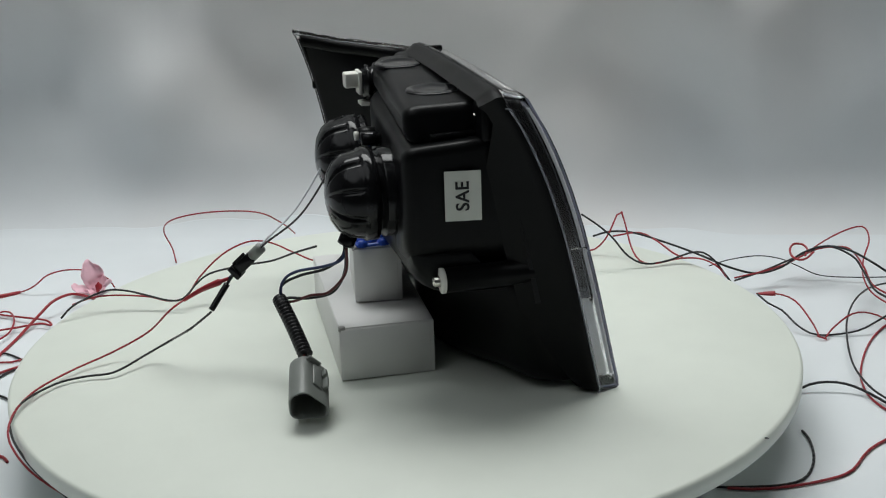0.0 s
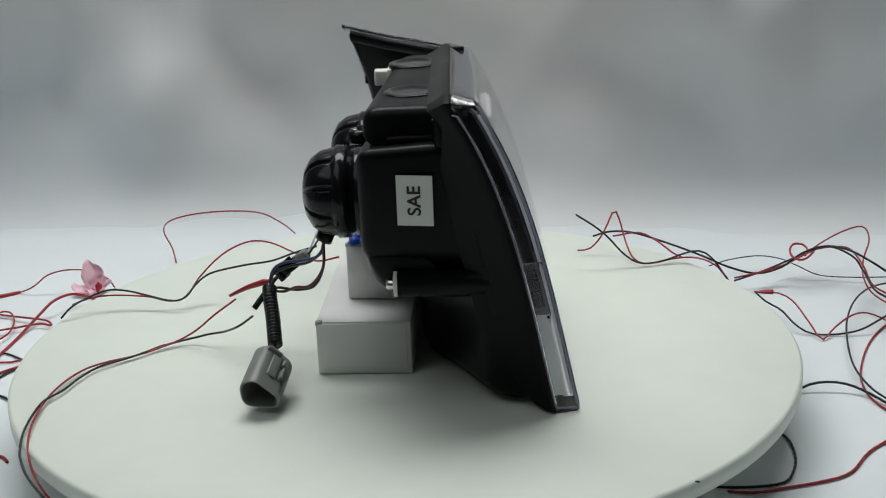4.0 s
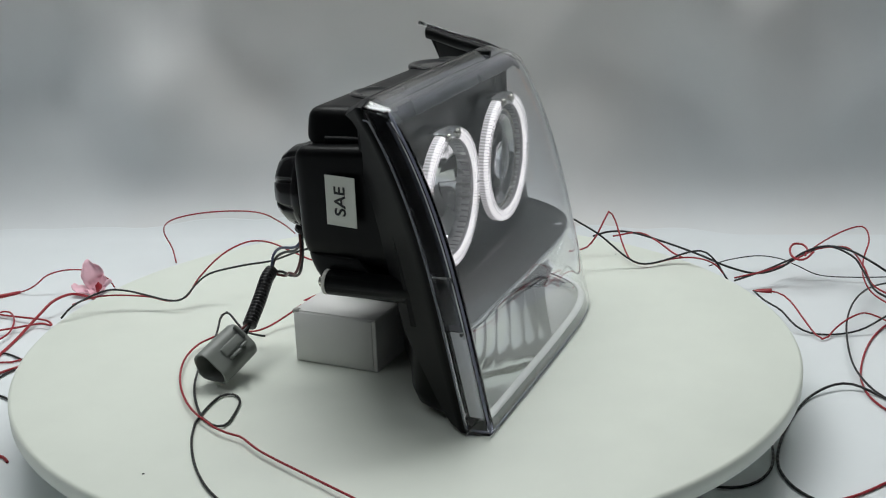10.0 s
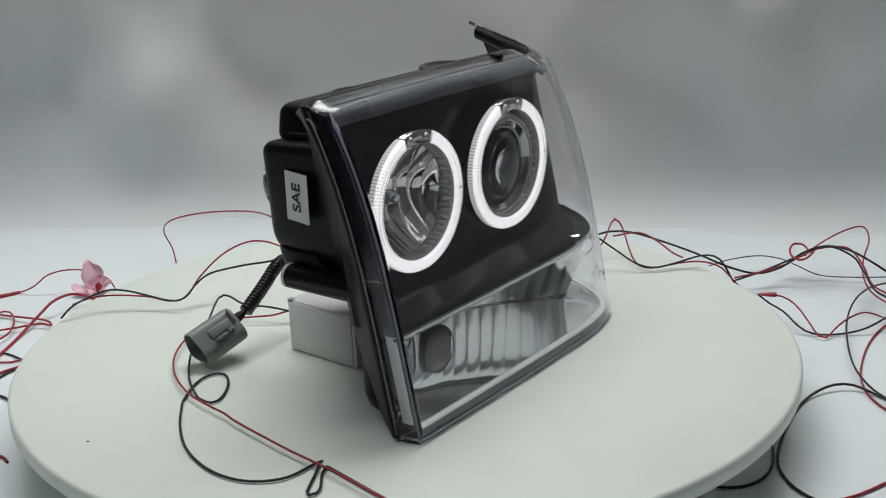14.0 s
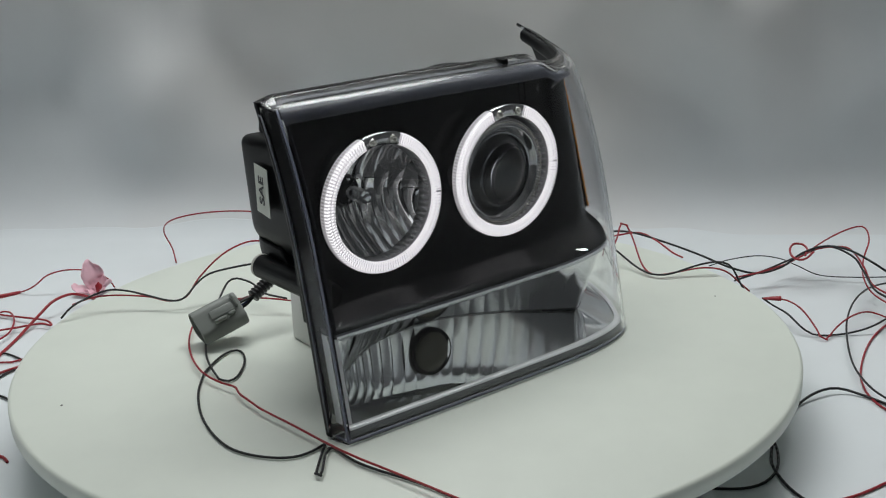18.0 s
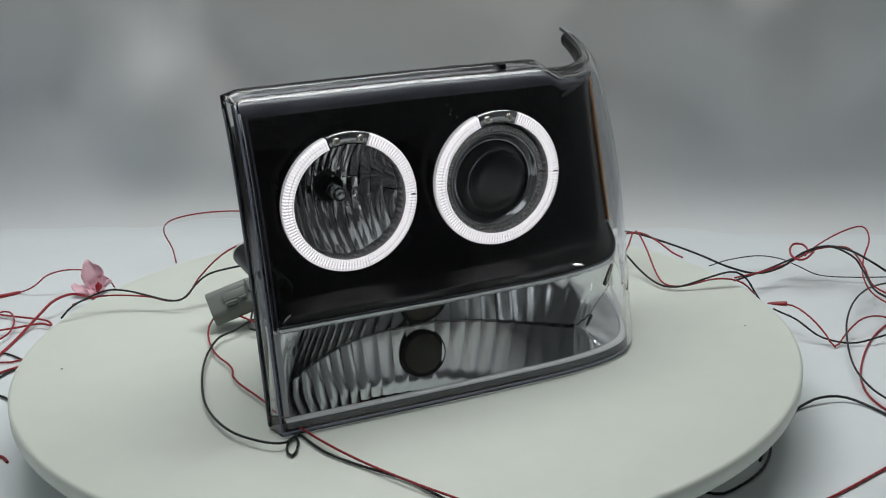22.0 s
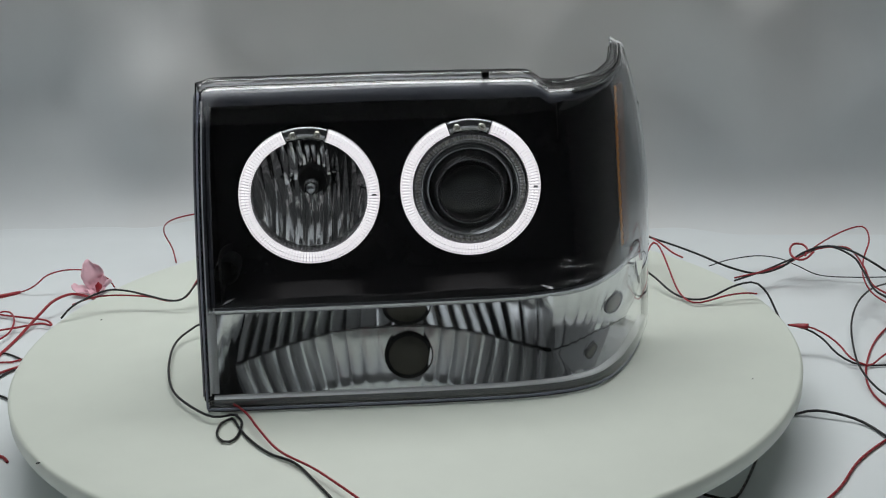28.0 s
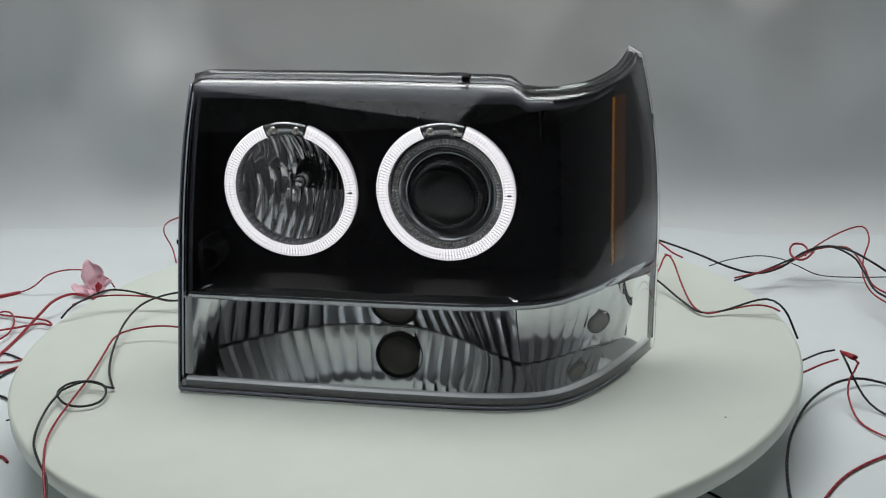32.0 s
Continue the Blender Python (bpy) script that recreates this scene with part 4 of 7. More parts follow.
rides(tagged(part("bubble_pad", pad, M_BLUE), "crumpled blue bubble padding between box and headlight", "padding"))

# ---- grey connector with its loom ----
bm = bmesh.new()
axis = Matrix.Translation((-0.1305, 0.0985, 0.0165)) @ Matrix.Rotation(math.atan2(-0.008, 0.044), 4, "Z") @ Matrix.Rotation(-math.radians(17), 4, "Y")
SHELL = round_poly([(0.0155, -0.0130, 0.0135), (-0.0150, -0.0130, 0.012), (-0.0165, -0.0030, 0.004), (0.0015, 0.0140, 0.006), (0.0150, 0.0085, 0.008)], 0.006, 7)


def ring_at(x, k, sink=0.0):
    return [(x, q.x * k * 0.86, q.y * k * 0.95 + sink) for q in SHELL]


skin([ring_at(x, k, d) for x, k, d in ((0.021, 0.80, 0), (0.004, 0.86, 0), (0.0, 0.88, 0), (-0.0004, 0.92, 0), (0.0, 0.985, 0), (0.0012, 1.0, 0), (0.020, 1.0, 0),
                                        (0.034, 0.985, 0), (0.0372, 0.97, 0), (0.0382, 0.92, 0), (0.0382, 0.80, 0), (0.0384, 0.02, 0))], loop_v=True, bm=bm)
conn = part("connector", bm, M_GREY, headlight, "grey nylon plug lying on the turntable")
conn.matrix_basis = axis
sharp(conn, 40)
facet = Matrix.Translation((0.018, -0.0072, 0.0054)) @ Matrix.Rotation(math.radians(46), 4, "X")
part("latch", rbox((0.020, 0.0075, 0.0016), (0.004, 0.001, 0.0002), 0.0008, m=facet), M_GREY, conn)
part("latch_rail", rbox((0.010, 0.0022, 0.0062), (0.0, -0.0055, 0.001), 0.0007, m=facet), M_GREY, conn)
part("latch_rail", rbox((0.006, 0.0022, 0.0048), (0.010, -0.0045, 0.001), 0.0007, m=facet), M_GREY, conn)
part("latch_ridge", rbox((0.0022, 0.011, 0.0046), (0.0165, 0.0045, 0.0004), 0.0009, m=facet), M_GREY, conn)
part("socket", skin([ring_at(0.0205, 0.82), ring_at(0.0205, 0.01)], loop_v=True), M_DARK, conn)
loom = spline([(-0.082, 0.0915, 0.0325), (-0.060, 0.095, 0.043), (-0.040, 0.099, 0.053), (-0.029, 0.1005, 0.056)], 73)
part("corrugated_loom", tube(loom, 0.0055, 12, r_of=lambda i: 1.0 if i % 4 < 2 else 0.72), M_LOOM, headlight, "black corrugated cable sleeve")
# two pairs of leads: one climbs at once, the other lies low and climbs at the cover; short tails run into the plug
for k, m in enumerate((M_BLACK, M_BLUEW, M_BLACK, M_DULLRED)):
    o = 0.0032 * (k % 2)
    if k < 2:
        pts = [(-0.030, 0.1002, 0.0555), (-0.026 - o, 0.0975, 0.066 + o), (-0.034, 0.085 + o, 0.0745 + o), (-0.047 - o, 0.068, 0.082 + o), (-0.0555 - o, 0.0575, 0.092), (-0.0580 + o, 0.0545, 0.101)]
    else:
        pts = [(-0.030, 0.1000, 0.0550), (-0.026, 0.0935 - o, 0.0555 - o), (-0.036 - o, 0.079, 0.0570 + o), (-0.050, 0.0640 + o, 0.0650), (-0.0575 - o, 0.0560, 0.082), (-0.0590 - o, 0.0545, 0.101)]
    part("pigtail_wire", tube(spline(pts, 40), 0.0011, 8), m, headlight)
    tail = [(-0.0955, 0.0925 + 0.004 * (k % 2), 0.0245 + 0.005 * (k // 2)), (-0.088, 0.0915 + 0.003 * (k % 2), 0.0275 + 0.004 * (k // 2)), (-0.081, 0.0915, 0.0330)]
    part("pigtail_tail", tube(spline(tail, 12), 0.0011, 8), m, headlight)


# ---- wires round the turntable ----
def wire(kind, material, label, points, r=0.0008, n=60):
    ob = part(kind, tube(spline(points, n), r, 8), material)
    return tagged(ob, label, "wire", group="loose wires")


RED_LABEL = "thin red insulated wire lying loose on the white paper"
BLACK_LABEL = "thin black insulated wire lying loose on the white paper"
SLIDERS = []
wire("red_wire", M_RED, RED_LABEL, [(-0.4284, 0.2831, -0.0535), (-0.408, 0.2901, -0.0535), (-0.3912, 0.301, -0.0535), (-0.374, 0.2938, -0.045), (-0.3595, 0.2978, -0.035), (-0.3387, 0.2962, -0.03), (-0.3169, 0.2983, -0.033), (-0.3018, 0.3022, -0.043), (-0.2958, 0.3033, -0.0535)], 0.0008)
wire("red_wire", M_RED, RED_LABEL, [(-0.3705, 0.0923, -0.0535), (-0.3641, 0.1372, -0.0535), (-0.3591, 0.1736, -0.0535), (-0.3488, 0.2172, -0.047), (-0.3387, 0.234, -0.04), (-0.3265, 0.2511, -0.04), (-0.315, 0.2583, -0.045), (-0.3088, 0.2706, -0.0535)], 0.0014)
wire("black_wire", M_BLACK, BLACK_LABEL, [(-0.287, 0.072, 0.003), (-0.2796, 0.0778, 0.01), (-0.2692, 0.0859, 0.014), (-0.2517, 0.0947, 0.018), (-0.2356, 0.0966, 0.016), (-0.2183, 0.0914, 0.013), (-0.1985, 0.0845, 0.01), (-0.1862, 0.083, 0.012), (-0.1758, 0.0987, 0.02), (-0.1632, 0.0988, 0.028), (-0.1362, 0.0969, 0.034), (-0.111, 0.0876, 0.04), (-0.0906, 0.0758, 0.05), (-0.0705, 0.0605, 0.06)], 0.0009)
wire("red_wire", M_RED, RED_LABEL, [(-0.2812, 0.0899, 0.008), (-0.2664, 0.0936, 0.012), (-0.2469, 0.0925, 0.014), (-0.2184, 0.0913, 0.012), (-0.1993, 0.0886, 0.008), (-0.1854, 0.0923, 0.01), (-0.1759, 0.1002, 0.022), (-0.1615, 0.1093, 0.035), (-0.1477, 0.1201, 0.042), (-0.1309, 0.1259, 0.046), (-0.1139, 0.1248, 0.044), (-0.094, 0.1137, 0.038), (-0.0742, 0.1, 0.034), (-0.0543, 0.09, 0.04)], 0.0008)
wire("red_wire", M_RED, RED_LABEL, [(-0.2444, 0.3744, -0.0535), (-0.2503, 0.392, -0.043), (-0.2521, 0.3647, -0.015), (-0.2393, 0.3344, 0.005), (-0.2115, 0.3112, 0.018), (-0.1762, 0.3043, 0.022), (-0.1427, 0.3066, 0.018), (-0.1243, 0.3415, -0.005), (-0.1176, 0.402, -0.035)], 0.0008)
wire("red_wire", M_RED, RED_LABEL, [(-0.4058, 0.2442, -0.0535), (-0.3659, 0.2197, -0.05), (-0.3419, 0.2093, -0.05), (-0.3325, 0.1951, -0.05), (-0.3451, 0.201, -0.05), (-0.3641, 0.1934, -0.05), (-0.3878, 0.1852, -0.05)], 0.001)
wire("red_wire", M_RED, RED_LABEL, [(-0.3957, 0.2265, -0.05), (-0.3898, 0.2377, -0.05), (-0.38, 0.2319, -0.05), (-0.3709, 0.2086, -0.05), (-0.3681, 0.1799, -0.05), (-0.375, 0.159, -0.05)], 0.0009)
wire("black_wire", M_BLACK, BLACK_LABEL, [(-0.3801, 0.1404, -0.0535), (-0.3649, 0.1399, -0.0535), (-0.3567, 0.1376, -0.0535), (-0.3402, 0.1229, -0.0535)], 0.0009)
wire("red_wire", M_RED, RED_LABEL, [(-0.373, 0.1168, -0.0535), (-0.3588, 0.1189, -0.0535), (-0.349, 0.1189, -0.0535), (-0.3406, 0.1242, -0.0535)], 0.0009)
wire("red_wire", M_RED, RED_LABEL, [(-0.3636, 0.0856, -0.0535), (-0.3523, 0.0961, -0.0535), (-0.3466, 0.1015, -0.0535), (-0.3391, 0.1079, -0.0535)], 0.0011)
wire("black_wire", M_BLACK, BLACK_LABEL, [(-0.3565, 0.0618, -0.0535), (-0.3495, 0.0863, -0.0535), (-0.346, 0.0942, -0.0535), (-0.341, 0.1008, -0.0535)], 0.001)
wire("black_wire", M_BLACK, BLACK_LABEL, [(-0.3599, 0.0577, -0.0535), (-0.3383, 0.0474, -0.0535), (-0.3285, 0.0387, -0.0535)], 0.001)
wire("red_wire", M_RED, RED_LABEL, [(-0.3263, -0.0529, -0.0535), (-0.3069, -0.0622, -0.0535), (-0.3024, -0.0662, -0.0535), (-0.2987, -0.0719, -0.0535)], 0.0012)
wire("black_wire", M_BLACK, BLACK_LABEL, [(0.1946, 0.2991, -0.02), (0.2141, 0.3115, -0.02), (0.2362, 0.3044, -0.02), (0.2632, 0.2667, -0.02), (0.2872, 0.2243, -0.02), (0.3126, 0.2146, -0.03), (0.3423, 0.2208, -0.04), (0.3676, 0.223, -0.035), (0.3844, 0.2174, -0.02), (0.407, 0.2199, -0.015), (0.4245, 0.207, -0.015), (0.4335, 0.1722, -0.015), (0.4564, 0.1595, -0.03)], 0.0011)
wire("red_wire", M_RED, RED_LABEL, [(0.2144, 0.2961, -0.02), (0.2419, 0.3035, -0.02), (0.254, 0.2772, -0.02), (0.2623, 0.2365, -0.02), (0.2686, 0.2201, -0.02)], 0.0009)
wire("red_wire", M_RED, RED_LABEL, [(0.3138, 0.1976, -0.035), (0.3417, 0.21, -0.035), (0.3723, 0.2291, -0.035), (0.3962, 0.2517, -0.035), (0.4026, 0.2227, -0.018), (0.4254, 0.2246, -0.018), (0.4307, 0.2083, -0.018), (0.4244, 0.1613, -0.018), (0.4283, 0.148, -0.03), (0.437, 0.1101, -0.03)], 0.0009)
wire("black_wire", M_BLACK, BLACK_LABEL, [(0.3125, 0.1926, -0.036), (0.3461, 0.2155, -0.036), (0.3831, 0.246, -0.036), (0.3927, 0.2257, -0.022), (0.419, 0.2377, -0.022), (0.4298, 0.205, -0.022), (0.4249, 0.1648, -0.022), (0.4171, 0.1128, -0.022), (0.4258, 0.0833, -0.022)], 0.001)
wire("red_wire", M_RED, RED_LABEL, [(0.386, 0.2137, -0.02), (0.4091, 0.242, -0.02), (0.4354, 0.2693, -0.02), (0.448, 0.2583, -0.01), (0.4588, 0.2567, -0.01), (0.4548, 0.2325, -0.015), (0.4395, 0.204, -0.025), (0.4226, 0.1579, -0.025), (0.4255, 0.1395, -0.035), (0.4328, 0.0985, -0.035)], 0.0008)
wire("red_wire", M_RED, RED_LABEL, [(0.385, 0.2105, -0.02), (0.3924, 0.2267, -0.02), (0.3924, 0.2426, -0.02), (0.3849, 0.2455, -0.02), (0.3759, 0.229, -0.02), (0.3719, 0.2089, -0.02), (0.3756, 0.1983, -0.02), (0.3839, 0.2022, -0.02), (0.396, 0.2192, -0.02)], 0.0011)
wire("black_wire", M_BLACK, BLACK_LABEL, [(0.302, 0.2483, -0.04), (0.3259, 0.264, -0.04), (0.3568, 0.2721, -0.04), (0.3764, 0.2605, -0.04), (0.3866, 0.2382, -0.04), (0.4087, 0.235, -0.05), (0.4387, 0.2243, -0.05), (0.4818, 0.2201, -0.05)], 0.0006)
SLIDERS.append(wire("black_wire", M_BLACK, BLACK_LABEL, [(0.485, 0.2131, -0.0535), (0.4529, 0.1891, -0.045), (0.4257, 0.1605, -0.04), (0.402, 0.1268, -0.04), (0.3832, 0.0869, -0.045), (0.3626, 0.0152, -0.045), (0.3592, -0.0341, -0.045), (0.368, -0.0688, -0.045)], 0.0009))
SLIDERS.append(wire("red_wire", M_RED, RED_LABEL, [(0.4508, 0.127, -0.0535), (0.4244, 0.1056, -0.0535), (0.3997, 0.0733, -0.0535), (0.3781, 0.033, -0.0535), (0.3637, -0.0052, -0.0535), (0.36, -0.0399, -0.0535), (0.3695, -0.0776, -0.0535)], 0.0009))

def sleeve(points, r, label):
    n = 14
    ob = part("heat_shrink", tube(spline(points, n), r, 10, r_of=lambda i: 0.55 + 0.45 * math.sin(math.pi * min(1.0, (i + 1) / 7) / 2)), M_RED)
    return tagged(ob, label, "heat shrink", group="red heat shrink ends")


sleeve([(-0.3911, 0.3026, -0.0535), (-0.3987, 0.297, -0.0535), (-0.4134, 0.2892, -0.0535), (-0.4295, 0.2864, -0.0535)], 0.0022, "red heat-shrink sleeve on a wire end")

# ---- wires that are dragged along: chains of short rigid pieces ----
CHAINS = []


def chain(kind, material, label, piece, count, r, keys):
    """A flexible wire in rigid pieces; keys: (seconds, points along it in the room)."""
    top = tagged(new(kind), label, "wire", group="dragged wires")
    h = piece * 0.56
    bm = tube([(-h - r * 0.8, 0, 0), (-h - r * 0.3, 0, 0), (-h, 0, 0), (h, 0, 0), (h + r * 0.3, 0, 0), (h + r * 0.8, 0, 0)], r, 8,
              r_of=lambda i: (0.35, 0.8, 1, 1, 0.8, 0.35)[i])
    first = part("wire_piece", bm, material, top)
    bits = [first]
    for k in range(count - 1):
        ob = new("wire_piece", first.data)
        ob.parent = top
        bits.append(ob)
    CHAINS.append((bits, piece, keys))
    return top


def resampled(parts):
    out = []
    for points in parts:
        out += spline(points, 36)
    return out


def between(keys, t):
    """The wire's curve at t: matching stretches of two laid-out curves, blended."""
    for (t0, a), (t1, b) in zip(keys, keys[1:]):
        if t <= t1:
            f = (t - t0) / (t1 - t0)
            return [p.lerp(q, f) for p, q in zip(a, b)]
    return keys[-1][1]


def along(points, piece, count):
    """Poses of the pieces: laid end to end along a curve, and straight on past its end."""
    fine = points
    last = (fine[-1] - fine[-4]).normalized()
    fine = fine + [fine[-1] + last * 0.01 * k for k in range(1, 120)]
    d = [0.0]
    for a, b in zip(fine, fine[1:]):
        d.append(d[-1] + (b - a).length)
    j, nodes = 0, []
    for k in range(count + 1):
        want = k * piece
        while j < len(d) - 2 and d[j + 1] < want:
            j += 1
        f = (want - d[j]) / max(1e-9, d[j + 1] - d[j])
        nodes.append(fine[j].lerp(fine[j + 1], min(1, max(0, f))))
    out = []
    for a, b in zip(nodes, nodes[1:]):
        x = (b - a).normalized()
        side = Vector((0, 0, 1)).cross(x)
        side = side.normalized() if side.length > 1e-4 else Vector((0, 1, 0))
        m = Matrix((x, side, x.cross(side))).transposed().to_4x4()
        out.append(Matrix.Translation((a + b) / 2) @ m)
    return out


def flung(keys, swing_at, rest_at, over):
    """The wire swings a little too far before it comes to rest."""
    parts = dict(keys)[rest_at]
    foot = Vector(parts[0][0])
    far = []
    for points in parts:
        far.append([Vector(q) + Vector(over) * min(1.0, (Vector(q) - foot).length / 0.08) for q in points])
    keys.append((swing_at, tuple(far)))
    keys.sort(key=lambda item: item[0])


red_feed_wire_keys = []
red_feed_wire_keys.append((0, ([(-0.1681, -0.02, 0.0475), (-0.1736, -0.045, 0.0496), (-0.1976, -0.017, 0.022), (-0.2264, -0.0202, 0.008), (-0.2503, -0.0392, 0.004), (-0.2699, -0.071, 0.003), (-0.2751, -0.1091, 0.004), (-0.272, -0.1387, 0), (-0.2625, -0.1522, -0.01), (-0.2496, -0.1608, -0.02), (-0.2256, -0.1748, -0.03)],)))
red_feed_wire_keys.append((3.5, ([(-0.1391, 0, 0.0422), (-0.1533, -0.02, 0.0376), (-0.1752, 0.0085, 0.01), (-0.1986, -0.0006, 0.003), (-0.2139, -0.0122, 0.003), (-0.2342, -0.0185, 0.003), (-0.2524, -0.0324, 0.003), (-0.2649, -0.0667, 0.003), (-0.2664, -0.111, 0.004), (-0.2631, -0.1463, 0), (-0.2549, -0.168, -0.01), (-0.2429, -0.1826, -0.02), (-0.2343, -0.1827, -0.03)],)))
red_feed_wire_keys.append((5.5, ([(-0.111, 0.02, 0.0238), (-0.1293, 0.0156, 0.012), (-0.1489, 0.0058, 0.004), (-0.1755, -0.0089, 0.002), (-0.2057, -0.0336, 0.002), (-0.2267, -0.0738, 0.002), (-0.2352, -0.1236, 0.002), (-0.231, -0.1717, 0.003), (-0.2233, -0.2047, 0), (-0.2173, -0.2171, -0.01)],)))
red_feed_wire_keys.append((5.75, ([(-0.1046, 0.0483, 0.02), (-0.1197, 0.0084, 0.012), (-0.1221, -0.0535, 0.01), (-0.1181, -0.1239, 0.015), (-0.0991, -0.1956, 0.02), (-0.0685, -0.2291, 0.02), (-0.0309, -0.2258, 0.02), (0.0106, -0.2229, 0.02), (0.0513, -0.2347, 0.02), (0.0882, -0.2668, 0.02), (0.1015, -0.3069, 0.02)],)))
red_feed_wire_keys.append((6.0, ([(-0.0995, 0.0411, 0.02), (-0.1118, 0.0195, 0.012), (-0.0936, -0.0206, 0.006), (-0.0679, -0.0961, 0.006), (-0.0326, -0.1583, 0.01), (0.0044, -0.1846, 0.012), (0.0484, -0.1837, 0.02), (0.0773, -0.1869, 0.02), (0.108, -0.2244, 0.02), (0.1396, -0.2584, 0.02), (0.1988, -0.2663, 0), (0.2194, -0.2967, 0)],)))
red_feed_wire_keys.append((6.15, ([(-0.099, 0.0346, 0.02), (-0.1116, 0.017, 0.012), (-0.0933, -0.0239, 0.006), (-0.0677, -0.1009, 0.006), (-0.0362, -0.1621, 0.01), (0.0006, -0.189, 0.012), (0.0444, -0.189, 0.02), (0.0732, -0.1906, 0.02), (0.1037, -0.2292, 0.02), (0.1349, -0.2649, 0.02), (0.1866, -0.2743, 0)],)))
red_feed_wire_keys.append((6.4, ([(-0.0962, 0.0279, 0.02), (-0.1108, 0.0063, 0.01), (-0.1285, 0.0031, 0.006), (-0.1349, -0.0382, 0.004), (-0.1247, -0.1088, 0.004), (-0.1038, -0.1591, 0.006), (-0.083, -0.1855, 0.008), (-0.0529, -0.2117, 0.008), (-0.0246, -0.2398, 0.006), (-0.0014, -0.2722, 0.006)],)))
red_feed_wire_keys.append((7, ([(-0.0899, 0.0323, 0.018), (-0.1047, 0.0105, 0.008), (-0.1293, 0.0102, 0.006), (-0.148, -0.0002, 0.005), (-0.1553, -0.044, 0.003), (-0.1496, -0.0945, 0.003), (-0.1361, -0.1367, 0.003), (-0.1184, -0.1639, 0.003), (-0.1026, -0.1736, 0.003), (-0.0829, -0.1915, 0.003), (-0.0565, -0.2167, 0.003), (-0.0246, -0.2528, 0.003), (-0.0113, -0.2692, 0.003)],)))
red_feed_wire_keys.append((9, ([(-0.0853, 0.0434, 0.016), (-0.0998, 0.0342, 0.008), (-0.1138, 0.0107, 0.005), (-0.1363, 0.0135, 0.006), (-0.1484, 0.0032, 0.006), (-0.1597, -0.0055, 0.004), (-0.1659, -0.0344, 0.004), (-0.1631, -0.0758, 0.004), (-0.1533, -0.1147, 0.004), (-0.1372, -0.1472, 0.004), (-0.1223, -0.1613, 0.004), (-0.1093, -0.1684, 0.004), (-0.1047, -0.1809, 0.004), (-0.0893, -0.2003, 0.004), (-0.0664, -0.2247, 0.004), (-0.0372, -0.2546, 0.004), (-0.0178, -0.2767, 0.004)],)))
red_feed_wire_keys.append((13, ([(-0.0848, 0.0538, 0.012), (-0.1003, 0.0405, 0.008), (-0.1234, 0.041, 0.006), (-0.1455, 0.0352, 0.006), (-0.1681, 0.0175, 0.005), (-0.1785, -0.0156, 0.005), (-0.178, -0.0511, 0.005), (-0.1673, -0.0872, 0.005), (-0.1487, -0.1191, 0.005), (-0.13, -0.1345, 0.005), (-0.1238, -0.1481, 0.005), (-0.0943, -0.1824, 0.005), (-0.0598, -0.2179, 0.005), (-0.0261, -0.2575, 0.005), (-0.0048, -0.2797, 0.005)],)))
red_feed_wire_keys.append((16, ([(-0.0876, 0.0607, 0.012), (-0.1056, 0.0513, 0.01), (-0.1292, 0.0544, 0.008), (-0.153, 0.0588, 0.006), (-0.1712, 0.0385, 0.004), (-0.1749, -0.0059, 0.004), (-0.1657, -0.0503, 0.004), (-0.1452, -0.0876, 0.004), (-0.1242, -0.1061, 0.004), (-0.1172, -0.1233, 0.004), (-0.0896, -0.1524, 0.004), (-0.0614, -0.1879, 0.004), (-0.0318, -0.2212, 0.004), (0.0022, -0.2593, 0.004), (0.0211, -0.2806, 0.004)],)))
red_feed_wire_keys.append((19, ([(-0.0949, 0.0656, 0.012), (-0.1166, 0.0767, 0.016), (-0.1407, 0.0812, 0.016), (-0.1579, 0.0833, 0.012), (-0.1713, 0.0637, 0.006), (-0.1703, 0.0177, 0.006), (-0.1618, -0.0233, 0.006), (-0.1468, -0.0591, 0.006), (-0.1279, -0.0794, 0.006), (-0.1165, -0.0827, 0.006), (-0.1151, -0.1002, 0.006), (-0.0996, -0.1232, 0.006), (-0.0743, -0.154, 0.006), (-0.0556, -0.1766, 0.006), (-0.032, -0.2026, 0.006), (0.0029, -0.2335, 0.006), (0.0416, -0.2681, 0.006), (0.0655, -0.2915, 0.006)],)))
red_feed_wire_keys.append((22, ([(-0.0969, -0.0013, 0.01), (-0.1209, 0.0206, 0.012), (-0.1413, 0.0418, 0.012), (-0.1552, 0.0424, 0.01), (-0.1584, 0.0211, 0.004), (-0.1477, -0.0203, 0.004), (-0.1315, -0.0491, 0.004), (-0.1268, -0.0721, 0.004), (-0.1052, -0.1064, 0.004), (-0.0828, -0.1421, 0.004), (-0.0622, -0.172, 0.004), (-0.0357, -0.2037, 0.004), (-0.0041, -0.2348, 0.004), (0.0318, -0.2656, 0.004)],)))
red_feed_wire_keys.append((25, ([(-0.1205, 0.0115, 0.006), (-0.1292, -0.0106, 0.006), (-0.1314, -0.0393, 0.008), (-0.1341, -0.0527, 0.008), (-0.1379, -0.0587, 0.004), (-0.1319, -0.0814, 0.004), (-0.1169, -0.1079, 0.004), (-0.0986, -0.136, 0.004), (-0.0842, -0.1638, 0.004), (-0.0701, -0.1924, 0.004), (-0.0525, -0.2094, 0.004), (-0.0346, -0.2216, 0.004), (-0.0111, -0.2465, 0.004), (0.0085, -0.2697, 0.004)],)))
